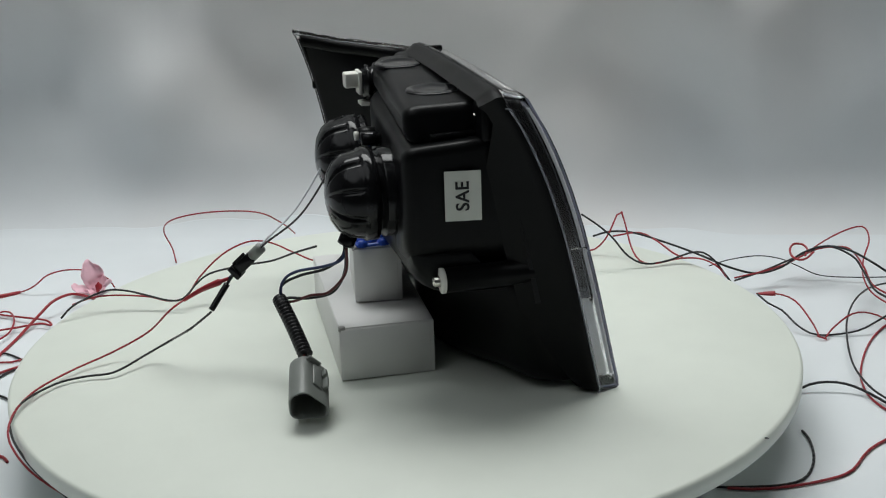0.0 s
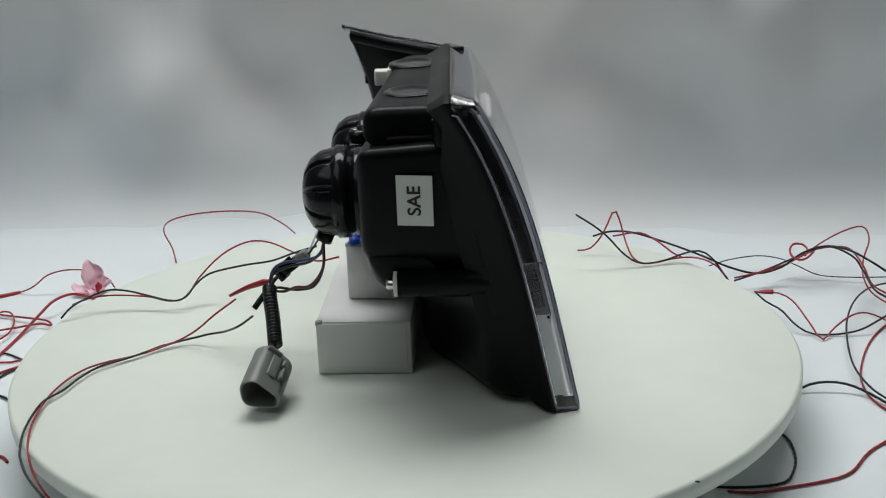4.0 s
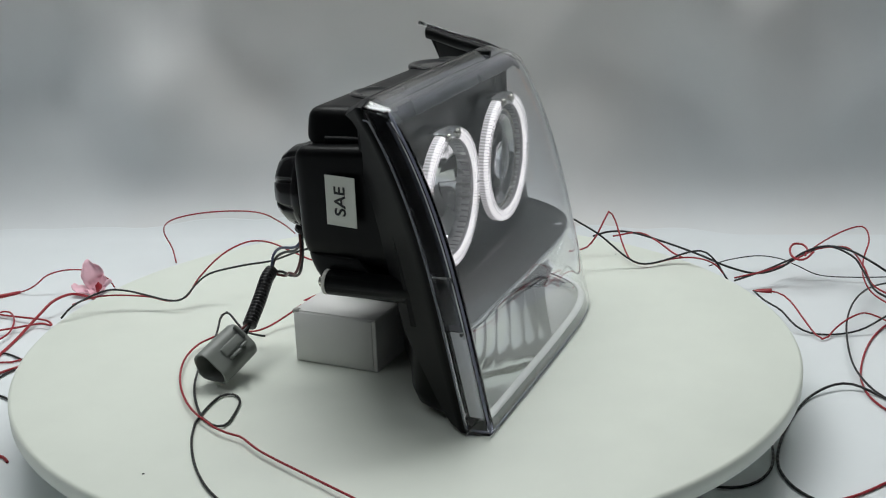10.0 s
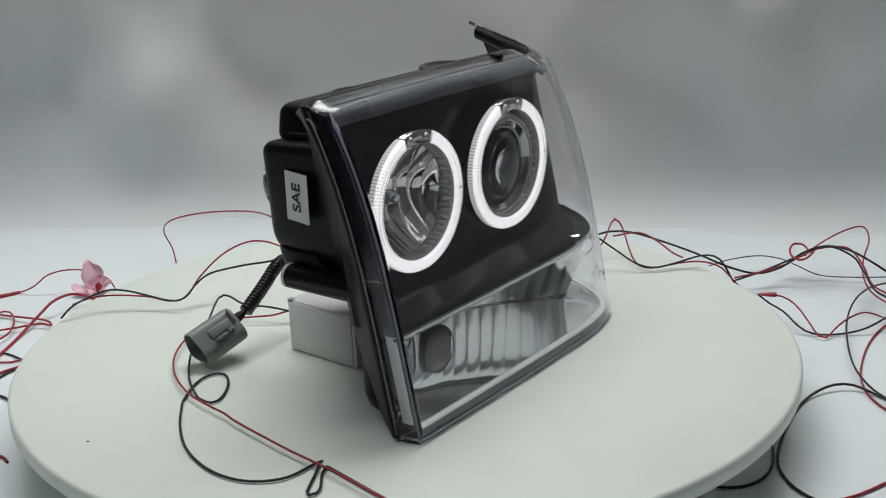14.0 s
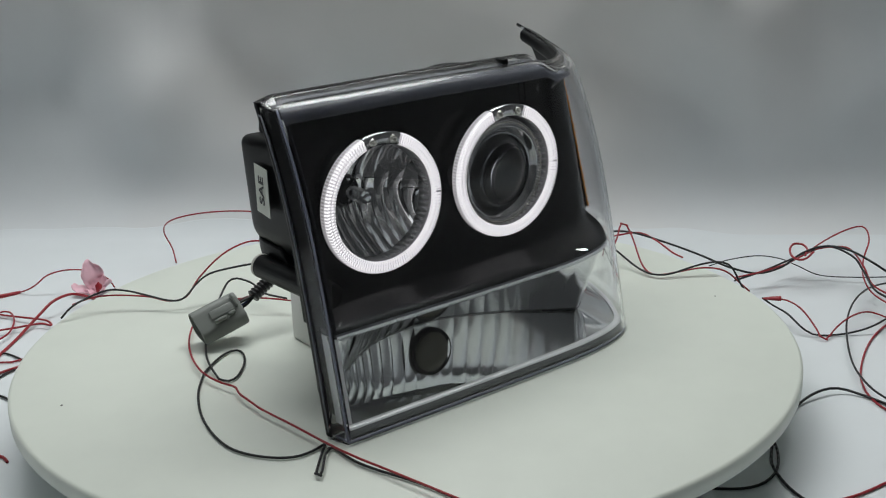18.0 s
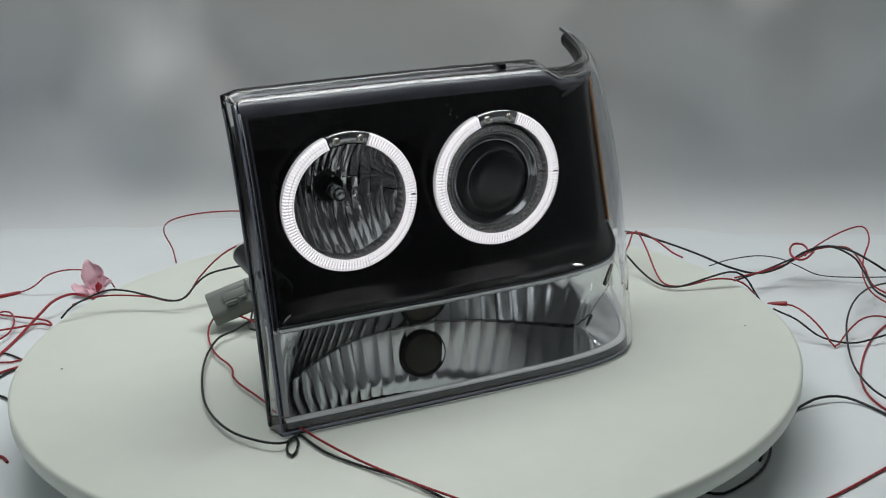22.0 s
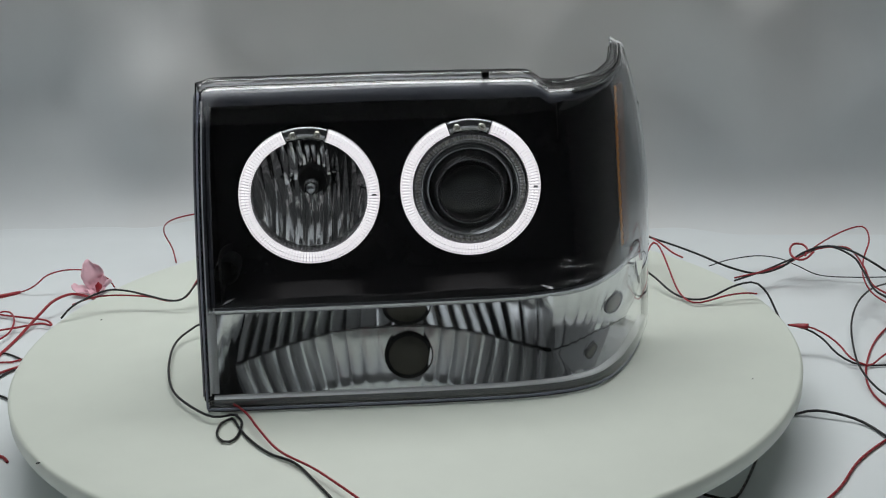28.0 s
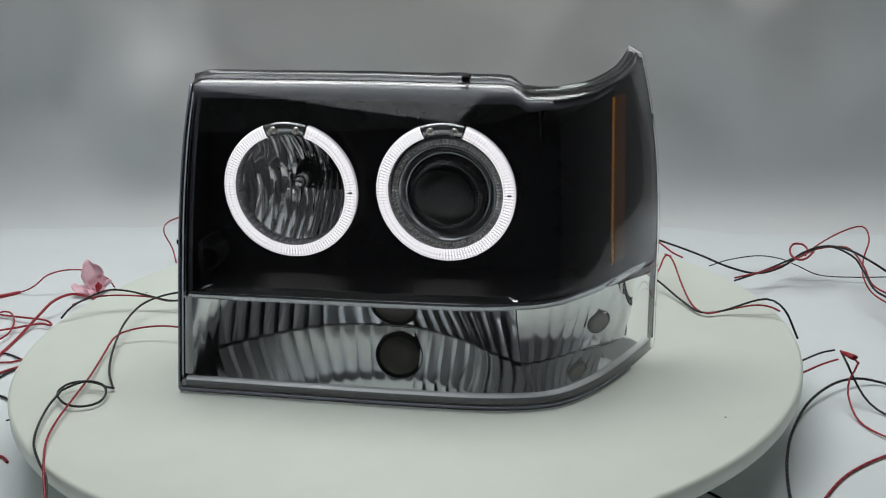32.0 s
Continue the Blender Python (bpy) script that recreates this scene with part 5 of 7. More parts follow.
red_feed_wire_keys.append((29.4, ([(-0.1439, 0.0027, 0.006), (-0.153, -0.0277, 0.006), (-0.1561, -0.0455, 0.006), (-0.1536, -0.0634, 0.006), (-0.1413, -0.0943, 0.006), (-0.1191, -0.129, 0.006), (-0.1086, -0.156, 0.006), (-0.093, -0.1884, 0.006), (-0.0759, -0.2107, 0.006), (-0.0587, -0.2383, 0.006), (-0.0425, -0.2648, 0.006)],)))
red_feed_wire_keys.append((29.65, ([(-0.1498, -0.0014, 0.008), (-0.1575, -0.0387, 0.01), (-0.1579, -0.0642, 0.012), (-0.1509, -0.1, 0.01), (-0.1352, -0.1293, 0.01), (-0.1243, -0.1565, 0.01), (-0.1155, -0.186, 0.008), (-0.1006, -0.2249, 0.008), (-0.0835, -0.2641, 0.008)],)))
red_feed_wire_keys.append((29.85, ([(-0.1587, 0.0006, 0.01), (-0.1825, -0.0119, 0.014), (-0.1971, -0.0269, 0.014), (-0.1998, -0.0592, 0.012), (-0.1996, -0.1038, 0.01), (-0.2045, -0.1395, 0.006), (-0.2087, -0.172, 0.006), (-0.2072, -0.2101, 0.006), (-0.2017, -0.2487, 0.006)],)))
red_feed_wire_keys.append((30.25, ([(-0.1661, 0.0083, 0.012), (-0.1925, 0.0212, 0.012), (-0.2154, 0.023, 0.01), (-0.2295, 0.0143, 0.008), (-0.2338, -0.0099, 0.004), (-0.2352, -0.0523, 0.004), (-0.2387, -0.0911, 0.004), (-0.2418, -0.127, 0.004), (-0.2419, -0.1545, 0.003), (-0.2374, -0.1808, 0), (-0.2324, -0.2019, -0.005), (-0.2266, -0.2217, -0.01)],)))
red_feed_wire_keys.append((32, ([(-0.1665, 0.0107, 0.012), (-0.1925, 0.0212, 0.012), (-0.2154, 0.023, 0.01), (-0.2295, 0.0143, 0.008), (-0.2338, -0.0099, 0.004), (-0.2352, -0.0523, 0.004), (-0.2387, -0.0911, 0.004), (-0.2418, -0.127, 0.004), (-0.2419, -0.1545, 0.003), (-0.2374, -0.1808, 0), (-0.2324, -0.2019, -0.005), (-0.2266, -0.2217, -0.01)],)))
flung(red_feed_wire_keys, 30.0, 30.25, (-0.0125, 0.006, 0.0))
chain("red_feed_wire", M_RED, "red feed wire dragged across the turntable top", 0.0048, 150, 0.0008, red_feed_wire_keys)
black_feed_wire_keys = []
black_feed_wire_keys.append((0, ([(-0.1437, -0.045, 0.0468), (-0.1513, -0.06, 0.0446), (-0.156, -0.075, 0.0452), (-0.1772, -0.0283, 0.02)], [(-0.1772, -0.0283, 0.02), (-0.1891, -0.0232, 0.012), (-0.1996, -0.0289, 0.008), (-0.2105, -0.0399, 0.005)], [(-0.2105, -0.0399, 0.005), (-0.2208, -0.0499, 0.004), (-0.2397, -0.0516, 0.003), (-0.2586, -0.0625, 0.003), (-0.2739, -0.0946, 0.004), (-0.2747, -0.1254, 0.002)], [(-0.2747, -0.1254, 0.002), (-0.2677, -0.1401, -0.005), (-0.2514, -0.1598, -0.015), (-0.2363, -0.1676, -0.025)], [(-0.2363, -0.1676, -0.025), (-0.2167, -0.188, -0.03)],)))
black_feed_wire_keys.append((3.5, ([(-0.123, -0.02, 0.0328), (-0.1315, -0.045, 0.0341), (-0.1483, -0.0073, 0.016), (-0.1636, 0.0047, 0.01)], [(-0.1636, 0.0047, 0.01), (-0.176, 0.0113, 0.006), (-0.187, 0.0094, 0.004), (-0.1992, 0.0029, 0.003)], [(-0.1992, 0.0029, 0.003), (-0.2151, -0.0175, 0.003), (-0.2377, -0.0321, 0.003), (-0.248, -0.0517, 0.003), (-0.2552, -0.0727, 0.003), (-0.2658, -0.0909, 0.004), (-0.2685, -0.1307, 0.003), (-0.2663, -0.1564, -0.003)], [(-0.2663, -0.1564, -0.003), (-0.2578, -0.1716, -0.012), (-0.2394, -0.1903, -0.02), (-0.2316, -0.1865, -0.03)], [(-0.2316, -0.1865, -0.03), (-0.2082, -0.2099, -0.03)],)))
black_feed_wire_keys.append((5.5, ([(-0.1004, 0, 0.0239), (-0.1194, 0.0048, 0.012), (-0.1288, 0.0076, 0.008)], [(-0.1288, 0.0076, 0.008), (-0.1372, 0.0019, 0.006), (-0.1439, 0.0017, 0.004), (-0.1718, -0.0039, 0.003)], [(-0.1718, -0.0039, 0.003), (-0.2034, -0.0222, 0.003), (-0.2279, -0.0581, 0.003), (-0.2403, -0.1094, 0.004), (-0.2385, -0.1589, 0.003), (-0.2328, -0.1851, 0.002)], [(-0.2328, -0.1851, 0.002), (-0.2295, -0.1967, 0), (-0.2267, -0.2043, -0.004), (-0.2202, -0.2223, -0.01)], [(-0.2202, -0.2223, -0.01), (-0.2067, -0.2501, -0.01)],)))
black_feed_wire_keys.append((5.75, ([(-0.1024, 0.0168, 0.015), (-0.1185, -0.0035, 0.012), (-0.1247, -0.0473, 0.012)], [(-0.1247, -0.0473, 0.012), (-0.1258, -0.0854, 0.013), (-0.1266, -0.1115, 0.014), (-0.1238, -0.1411, 0.015)], [(-0.1238, -0.1411, 0.015), (-0.1105, -0.1904, 0.018), (-0.0718, -0.2302, 0.02), (-0.0384, -0.2023, 0.02), (-0.0029, -0.2022, 0.02), (0.0325, -0.1973, 0.0016)], [(0.0325, -0.1973, 0.0016), (0.0457, -0.2138, 0.0016), (0.0584, -0.2298, 0.0016), (0.0679, -0.2379, 0.0016)], [(0.0679, -0.2379, 0.0016), (0.0872, -0.2735, 0.0016), (0.1132, -0.3129, 0.0016)],)))
black_feed_wire_keys.append((6.0, ([(-0.1031, -0.06, 0.0333), (-0.1078, -0.07, 0.0403), (-0.0883, -0.08, 0.0459), (-0.0642, -0.082, 0.0447), (-0.0484, -0.082, 0.0404)], [(-0.0484, -0.082, 0.0404), (-0.0413, -0.082, 0.0296), (-0.0499, -0.082, 0.0142), (-0.0595, -0.088, -0.0004)], [(-0.0595, -0.088, -0.0004), (-0.0538, -0.1214, 0.004), (-0.0531, -0.1393, 0.004), (-0.0393, -0.172, 0.004), (-0.0215, -0.178, 0.004), (0.0008, -0.1682, 0.004), (0.0316, -0.122, 0.004), (0.0458, -0.1097, 0.004), (0.0558, -0.1339, 0.004), (0.0741, -0.214, 0.008), (0.1017, -0.254, 0.01), (0.1206, -0.2522, 0.014)], [(0.1206, -0.2522, 0.014), (0.1434, -0.2357, 0.02), (0.1175, -0.2606, 0.012), (0.1139, -0.2616, 0.012), (0.1431, -0.2372, 0.02), (0.1747, -0.2522, 0.02)], [(0.1747, -0.2522, 0.02), (0.2013, -0.2817, 0.01), (0.2118, -0.3189, 0.01)],)))
black_feed_wire_keys.append((6.15, ([(-0.1032, -0.06, 0.0324), (-0.1079, -0.07, 0.0385), (-0.0865, -0.08, 0.0437), (-0.0623, -0.082, 0.042), (-0.0466, -0.082, 0.036)], [(-0.0466, -0.082, 0.036), (-0.042, -0.082, 0.0248), (-0.051, -0.084, 0.0085), (-0.0589, -0.09, -0.0062)], [(-0.0589, -0.09, -0.0062), (-0.0547, -0.1303, 0.004), (-0.0512, -0.1508, 0.004), (-0.0362, -0.1788, 0.004), (-0.0178, -0.1808, 0.004), (0.0045, -0.1686, 0.004), (0.0313, -0.1266, 0.004), (0.0451, -0.119, 0.004), (0.055, -0.1427, 0.004), (0.0698, -0.2211, 0.008), (0.0956, -0.2615, 0.01), (0.115, -0.2654, 0.014)], [(0.115, -0.2654, 0.014), (0.1384, -0.244, 0.02), (0.1126, -0.2696, 0.012), (0.1101, -0.2707, 0.012), (0.1379, -0.2461, 0.02), (0.1674, -0.2614, 0.02)], [(0.1674, -0.2614, 0.02), (0.192, -0.2892, 0.01), (0.2057, -0.3183, 0.01)],)))
black_feed_wire_keys.append((6.4, ([(-0.1131, -0.0165, 0.01), (-0.123, -0.0029, 0.012), (-0.1306, -0.0135, 0.012), (-0.1266, -0.0543, 0.006), (-0.1197, -0.1001, 0.004), (-0.1071, -0.1463, 0.004), (-0.0891, -0.1602, 0.0016)], [(-0.0891, -0.1602, 0.0016), (-0.0754, -0.1406, 0.0016), (-0.0811, -0.1133, 0.0016), (-0.0966, -0.1161, 0.0016), (-0.1023, -0.1587, 0.0016), (-0.1003, -0.1984, 0.0016)], [(-0.1003, -0.1984, 0.0016), (-0.0892, -0.2424, 0.0016), (-0.0691, -0.2891, 0.0016), (-0.0554, -0.3081, 0.0016)], [(-0.0554, -0.3081, 0.0016), (-0.0489, -0.3144, 0.0016), (-0.0425, -0.3206, 0.0016), (-0.027, -0.333, 0.0016)], [(-0.027, -0.333, 0.0016), (-0.012, -0.345, 0.0016)],)))
black_feed_wire_keys.append((7, ([(-0.1175, -0.016, 0.01), (-0.121, 0.0011, 0.015), (-0.128, 0.014, 0.015), (-0.1301, -0.0021, 0.012), (-0.1333, -0.0322, 0.006), (-0.1354, -0.0691, 0.004), (-0.1326, -0.1079, 0.004), (-0.1244, -0.1443, 0.004), (-0.1113, -0.1619, 0.0016)], [(-0.1113, -0.1619, 0.0016), (-0.1013, -0.1572, 0.0016), (-0.097, -0.1339, 0.0016), (-0.1006, -0.1156, 0.0016), (-0.1107, -0.1127, 0.0016), (-0.1199, -0.1357, 0.0016), (-0.1248, -0.1645, 0.0016)], [(-0.1248, -0.1645, 0.0016), (-0.1227, -0.196, 0.0016), (-0.1149, -0.2259, 0.0016), (-0.1028, -0.2576, 0.0016), (-0.0852, -0.2875, 0.0016), (-0.0746, -0.3004, 0.0016)], [(-0.0746, -0.3004, 0.0016), (-0.071, -0.3066, 0.0016), (-0.0644, -0.3129, 0.0016), (-0.0548, -0.3194, 0.0016)], [(-0.0548, -0.3194, 0.0016), (-0.0359, -0.3375, 0.0016)],)))
black_feed_wire_keys.append((9, ([(-0.1175, -0.016, 0.01), (-0.1306, -0.0135, 0.012), (-0.1357, 0.0014, 0.018), (-0.1426, 0.0192, 0.018), (-0.1462, 0.0164, 0.014), (-0.1464, -0.0076, 0.008), (-0.1521, -0.0361, 0.004), (-0.1519, -0.0771, 0.004), (-0.1487, -0.1061, 0.004), (-0.1412, -0.1333, 0.0016)], [(-0.1412, -0.1333, 0.0016), (-0.1293, -0.1516, 0.0016), (-0.1217, -0.1525, 0.0016), (-0.1165, -0.1317, 0.0016), (-0.115, -0.1158, 0.0016), (-0.1196, -0.1024, 0.0016), (-0.1277, -0.1015, 0.0016), (-0.1352, -0.1207, 0.0016), (-0.1408, -0.1419, 0.0016)], [(-0.1408, -0.1419, 0.0016), (-0.1404, -0.1668, 0.0016), (-0.1336, -0.2023, 0.0016), (-0.1197, -0.242, 0.0016), (-0.0998, -0.2707, 0.0016), (-0.0765, -0.2761, 0.0016), (-0.0636, -0.2743, 0.0016)], [(-0.0636, -0.2743, 0.0016), (-0.0595, -0.2901, 0.0016), (-0.0639, -0.2956, 0.0016), (-0.0566, -0.2843, 0.0016)], [(-0.0566, -0.2843, 0.0016), (-0.0306, -0.2989, 0.0016)],)))
black_feed_wire_keys.append((11, ([(-0.1041, 0.0055, 0.01), (-0.1226, 0.0148, 0.012), (-0.1322, 0.0231, 0.014), (-0.1431, 0.0418, 0.017), (-0.1504, 0.0442, 0.015), (-0.153, 0.0166, 0.008), (-0.1587, -0.019, 0.004), (-0.1591, -0.0613, 0.004), (-0.154, -0.0961, 0.004), (-0.146, -0.1213, 0.0016)], [(-0.146, -0.1213, 0.0016), (-0.1341, -0.1349, 0.0016), (-0.1272, -0.1287, 0.0016), (-0.1239, -0.1066, 0.0016), (-0.124, -0.0916, 0.0016), (-0.1291, -0.0823, 0.0016), (-0.1379, -0.0832, 0.0016), (-0.1471, -0.1021, 0.0016), (-0.1521, -0.1295, 0.0016)], [(-0.1521, -0.1295, 0.0016), (-0.1495, -0.1602, 0.0016), (-0.1403, -0.1979, 0.0016), (-0.1241, -0.2292, 0.0016), (-0.1018, -0.2511, 0.0016), (-0.0783, -0.2529, 0.0016), (-0.0637, -0.245, 0.0016)], [(-0.0637, -0.245, 0.0016), (-0.0596, -0.2587, 0.0016), (-0.0644, -0.2723, 0.0016), (-0.0577, -0.2621, 0.0016), (-0.0549, -0.2526, 0.0016)], [(-0.0549, -0.2526, 0.0016), (-0.0294, -0.2758, 0.0016)],)))
black_feed_wire_keys.append((13, ([(-0.0909, 0.0392, 0.01), (-0.1143, 0.0473, 0.012), (-0.1327, 0.0471, 0.012), (-0.1423, 0.056, 0.014), (-0.1507, 0.0663, 0.016), (-0.1567, 0.0645, 0.014), (-0.1605, 0.0296, 0.008), (-0.1669, -0.0012, 0.004), (-0.1669, -0.0449, 0.004), (-0.1604, -0.0859, 0.004), (-0.1506, -0.1082, 0.0016)], [(-0.1506, -0.1082, 0.0016), (-0.1397, -0.1157, 0.0016), (-0.1337, -0.1008, 0.0016), (-0.1332, -0.0789, 0.0016), (-0.1392, -0.0633, 0.0016), (-0.1486, -0.0642, 0.0016), (-0.1594, -0.0827, 0.0016), (-0.1639, -0.1157, 0.0016)], [(-0.1639, -0.1157, 0.0016), (-0.1581, -0.1526, 0.0016), (-0.1476, -0.1873, 0.0016), (-0.1282, -0.216, 0.0016), (-0.104, -0.2306, 0.0016), (-0.0802, -0.2281, 0.0016), (-0.0646, -0.2111, 0.0016), (-0.0598, -0.2071, 0.0016)], [(-0.0598, -0.2071, 0.0016), (-0.0624, -0.2243, 0.0016), (-0.0669, -0.2474, 0.0016), (-0.0586, -0.2455, 0.0016), (-0.0583, -0.2247, 0.0016), (-0.0548, -0.2165, 0.0016)], [(-0.0548, -0.2165, 0.0016), (-0.028, -0.252, 0.0016), (-0.0114, -0.27, 0.0016)],)))
black_feed_wire_keys.append((16, ([(-0.0914, 0.0482, 0.012), (-0.1158, 0.0657, 0.014), (-0.1362, 0.0834, 0.016), (-0.1494, 0.0949, 0.016), (-0.1555, 0.0845, 0.014), (-0.1592, 0.0544, 0.008), (-0.1609, 0.0057, 0.008), (-0.1569, -0.0448, 0.008), (-0.1487, -0.0722, 0.0016)], [(-0.1487, -0.0722, 0.0016), (-0.1353, -0.0884, 0.0016), (-0.1285, -0.0696, 0.0016), (-0.1281, -0.0441, 0.0016), (-0.1347, -0.0305, 0.0016), (-0.1455, -0.0399, 0.0016), (-0.1537, -0.0716, 0.0016)], [(-0.1537, -0.0716, 0.0016), (-0.1524, -0.1143, 0.0016), (-0.1421, -0.1544, 0.0016), (-0.1231, -0.1868, 0.0016), (-0.0998, -0.2037, 0.0016), (-0.075, -0.2026, 0.0016), (-0.0572, -0.1877, 0.0016), (-0.0544, -0.1856, 0.0016)], [(-0.0544, -0.1856, 0.0016), (-0.0579, -0.2029, 0.0016), (-0.0602, -0.2281, 0.0016), (-0.0548, -0.2251, 0.0016), (-0.0531, -0.1996, 0.0016), (-0.0506, -0.1899, 0.0016)], [(-0.0506, -0.1899, 0.0016), (-0.0145, -0.2293, 0.0016), (0.0121, -0.2594, 0.0016)],)))
black_feed_wire_keys.append((19, ([(-0.1027, 0.0775, 0.014), (-0.1222, 0.0856, 0.016), (-0.1287, 0.105, 0.018), (-0.1393, 0.1153, 0.02), (-0.1497, 0.1168, 0.02), (-0.1523, 0.0995, 0.016), (-0.1562, 0.0683, 0.01), (-0.1586, 0.0369, 0.005), (-0.1537, -0.0075, 0.005), (-0.1461, -0.0391, 0.005), (-0.1345, -0.0608, 0.0016)], [(-0.1345, -0.0608, 0.0016), (-0.126, -0.0629, 0.0016), (-0.1218, -0.0395, 0.0016), (-0.1223, -0.0178, 0.0016), (-0.1283, -0.0024, 0.0016), (-0.1353, -0.0027, 0.0016), (-0.1439, -0.0185, 0.0016), (-0.1508, -0.0414, 0.0016)], [(-0.1508, -0.0414, 0.0016), (-0.1505, -0.074, 0.0016), (-0.1439, -0.1107, 0.0016), (-0.1327, -0.1428, 0.0016), (-0.1172, -0.1693, 0.0016), (-0.0945, -0.1837, 0.0016), (-0.076, -0.188, 0.0016), (-0.062, -0.1793, 0.0016), (-0.0569, -0.1702, 0.0016)], [(-0.0569, -0.1702, 0.0016), (-0.0588, -0.1914, 0.0016), (-0.0596, -0.2161, 0.004), (-0.0575, -0.2163, 0.004), (-0.0565, -0.1924, 0.004), (-0.0525, -0.1771, 0.0016)], [(-0.0525, -0.1771, 0.0016), (-0.0322, -0.2056, 0.0016), (0.0028, -0.2297, 0.0016), (0.0228, -0.2457, 0.0016), (0.0385, -0.2634, 0.0016)],)))
black_feed_wire_keys.append((22, ([(-0.1006, 0.0506, 0.014), (-0.1094, 0.0453, 0.014), (-0.1199, 0.061, 0.016), (-0.124, 0.0536, 0.014), (-0.1244, 0.0334, 0.012), (-0.1256, 0.0191, 0.008)], [(-0.1256, 0.0191, 0.008), (-0.1211, 0.0175, 0.006), (-0.1186, 0.0293, 0.006), (-0.1235, 0.0423, 0.006), (-0.1275, 0.0366, 0.006), (-0.137, 0.0195, 0.006)], [(-0.137, 0.0195, 0.006), (-0.1488, 0.0057, 0.005), (-0.153, -0.0383, 0.005), (-0.1477, -0.0895, 0.005), (-0.1381, -0.1257, 0.005), (-0.1209, -0.1568, 0.005), (-0.1006, -0.1738, 0.005), (-0.0836, -0.1796, 0.005), (-0.077, -0.1632, 0.0016)], [(-0.077, -0.1632, 0.0016), (-0.074, -0.174, 0.0016), (-0.0759, -0.1903, 0.0016), (-0.0806, -0.1852, 0.0016), (-0.0802, -0.1693, 0.0016), (-0.0742, -0.1602, 0.0016)], [(-0.0742, -0.1602, 0.0016), (-0.0561, -0.1878, 0.0016), (-0.0321, -0.2093, 0.0016), (-0.0041, -0.2304, 0.0016), (0.0221, -0.2604, 0.0016)],)))
black_feed_wire_keys.append((25, ([(-0.0913, 0.0494, 0.014), (-0.1002, 0.0429, 0.012), (-0.109, 0.0365, 0.01), (-0.1131, 0.0297, 0.008)], [(-0.1131, 0.0297, 0.008), (-0.1173, 0.0255, 0.006), (-0.122, 0.0359, 0.006), (-0.1207, 0.0431, 0.008), (-0.123, 0.0408, 0.01), (-0.146, 0.0227, 0.01)], [(-0.146, 0.0227, 0.01), (-0.1664, 0.0056, 0.005), (-0.1685, -0.0364, 0.005), (-0.1636, -0.0799, 0.005), (-0.1532, -0.115, 0.005), (-0.1395, -0.1378, 0.005), (-0.1194, -0.1537, 0.005), (-0.1037, -0.1612, 0.005), (-0.0966, -0.1425, 0.0016)], [(-0.0966, -0.1425, 0.0016), (-0.0923, -0.1532, 0.0016), (-0.0933, -0.1719, 0.0016), (-0.0974, -0.1833, 0.0016), (-0.1019, -0.175, 0.0016), (-0.1004, -0.1589, 0.0016), (-0.0946, -0.1487, 0.0016)], [(-0.0946, -0.1487, 0.0016), (-0.0834, -0.177, 0.0016), (-0.0682, -0.198, 0.0016), (-0.05, -0.2059, 0.0016), (-0.0319, -0.2203, 0.0016), (-0.0111, -0.2422, 0.0016), (0.0085, -0.2656, 0.0016)],)))
black_feed_wire_keys.append((28, ([(-0.126, 0.0285, 0.014), (-0.1303, 0.0242, 0.012), (-0.1346, 0.0213, 0.01), (-0.1392, 0.0208, 0.008)], [(-0.1392, 0.0208, 0.008), (-0.1442, 0.024, 0.006), (-0.1474, 0.0317, 0.006), (-0.1498, 0.0344, 0.008), (-0.1521, 0.0321, 0.01), (-0.1665, 0.0253, 0.01)], [(-0.1665, 0.0253, 0.01), (-0.1804, 0.005, 0.005), (-0.1793, -0.0405, 0.005), (-0.1693, -0.087, 0.005), (-0.1517, -0.117, 0.005), (-0.1338, -0.135, 0.005), (-0.1211, -0.125, 0.0016)], [(-0.1211, -0.125, 0.0016), (-0.1145, -0.1388, 0.0016), (-0.1158, -0.1614, 0.0016), (-0.1226, -0.1671, 0.0016), (-0.1292, -0.1558, 0.0016), (-0.1286, -0.139, 0.0016), (-0.1215, -0.1311, 0.0016)], [(-0.1215, -0.1311, 0.0016), (-0.1097, -0.1596, 0.0016), (-0.0925, -0.1854, 0.0016), (-0.0744, -0.2011, 0.0016), (-0.0587, -0.2296, 0.0016), (-0.0446, -0.2582, 0.0016)],)))
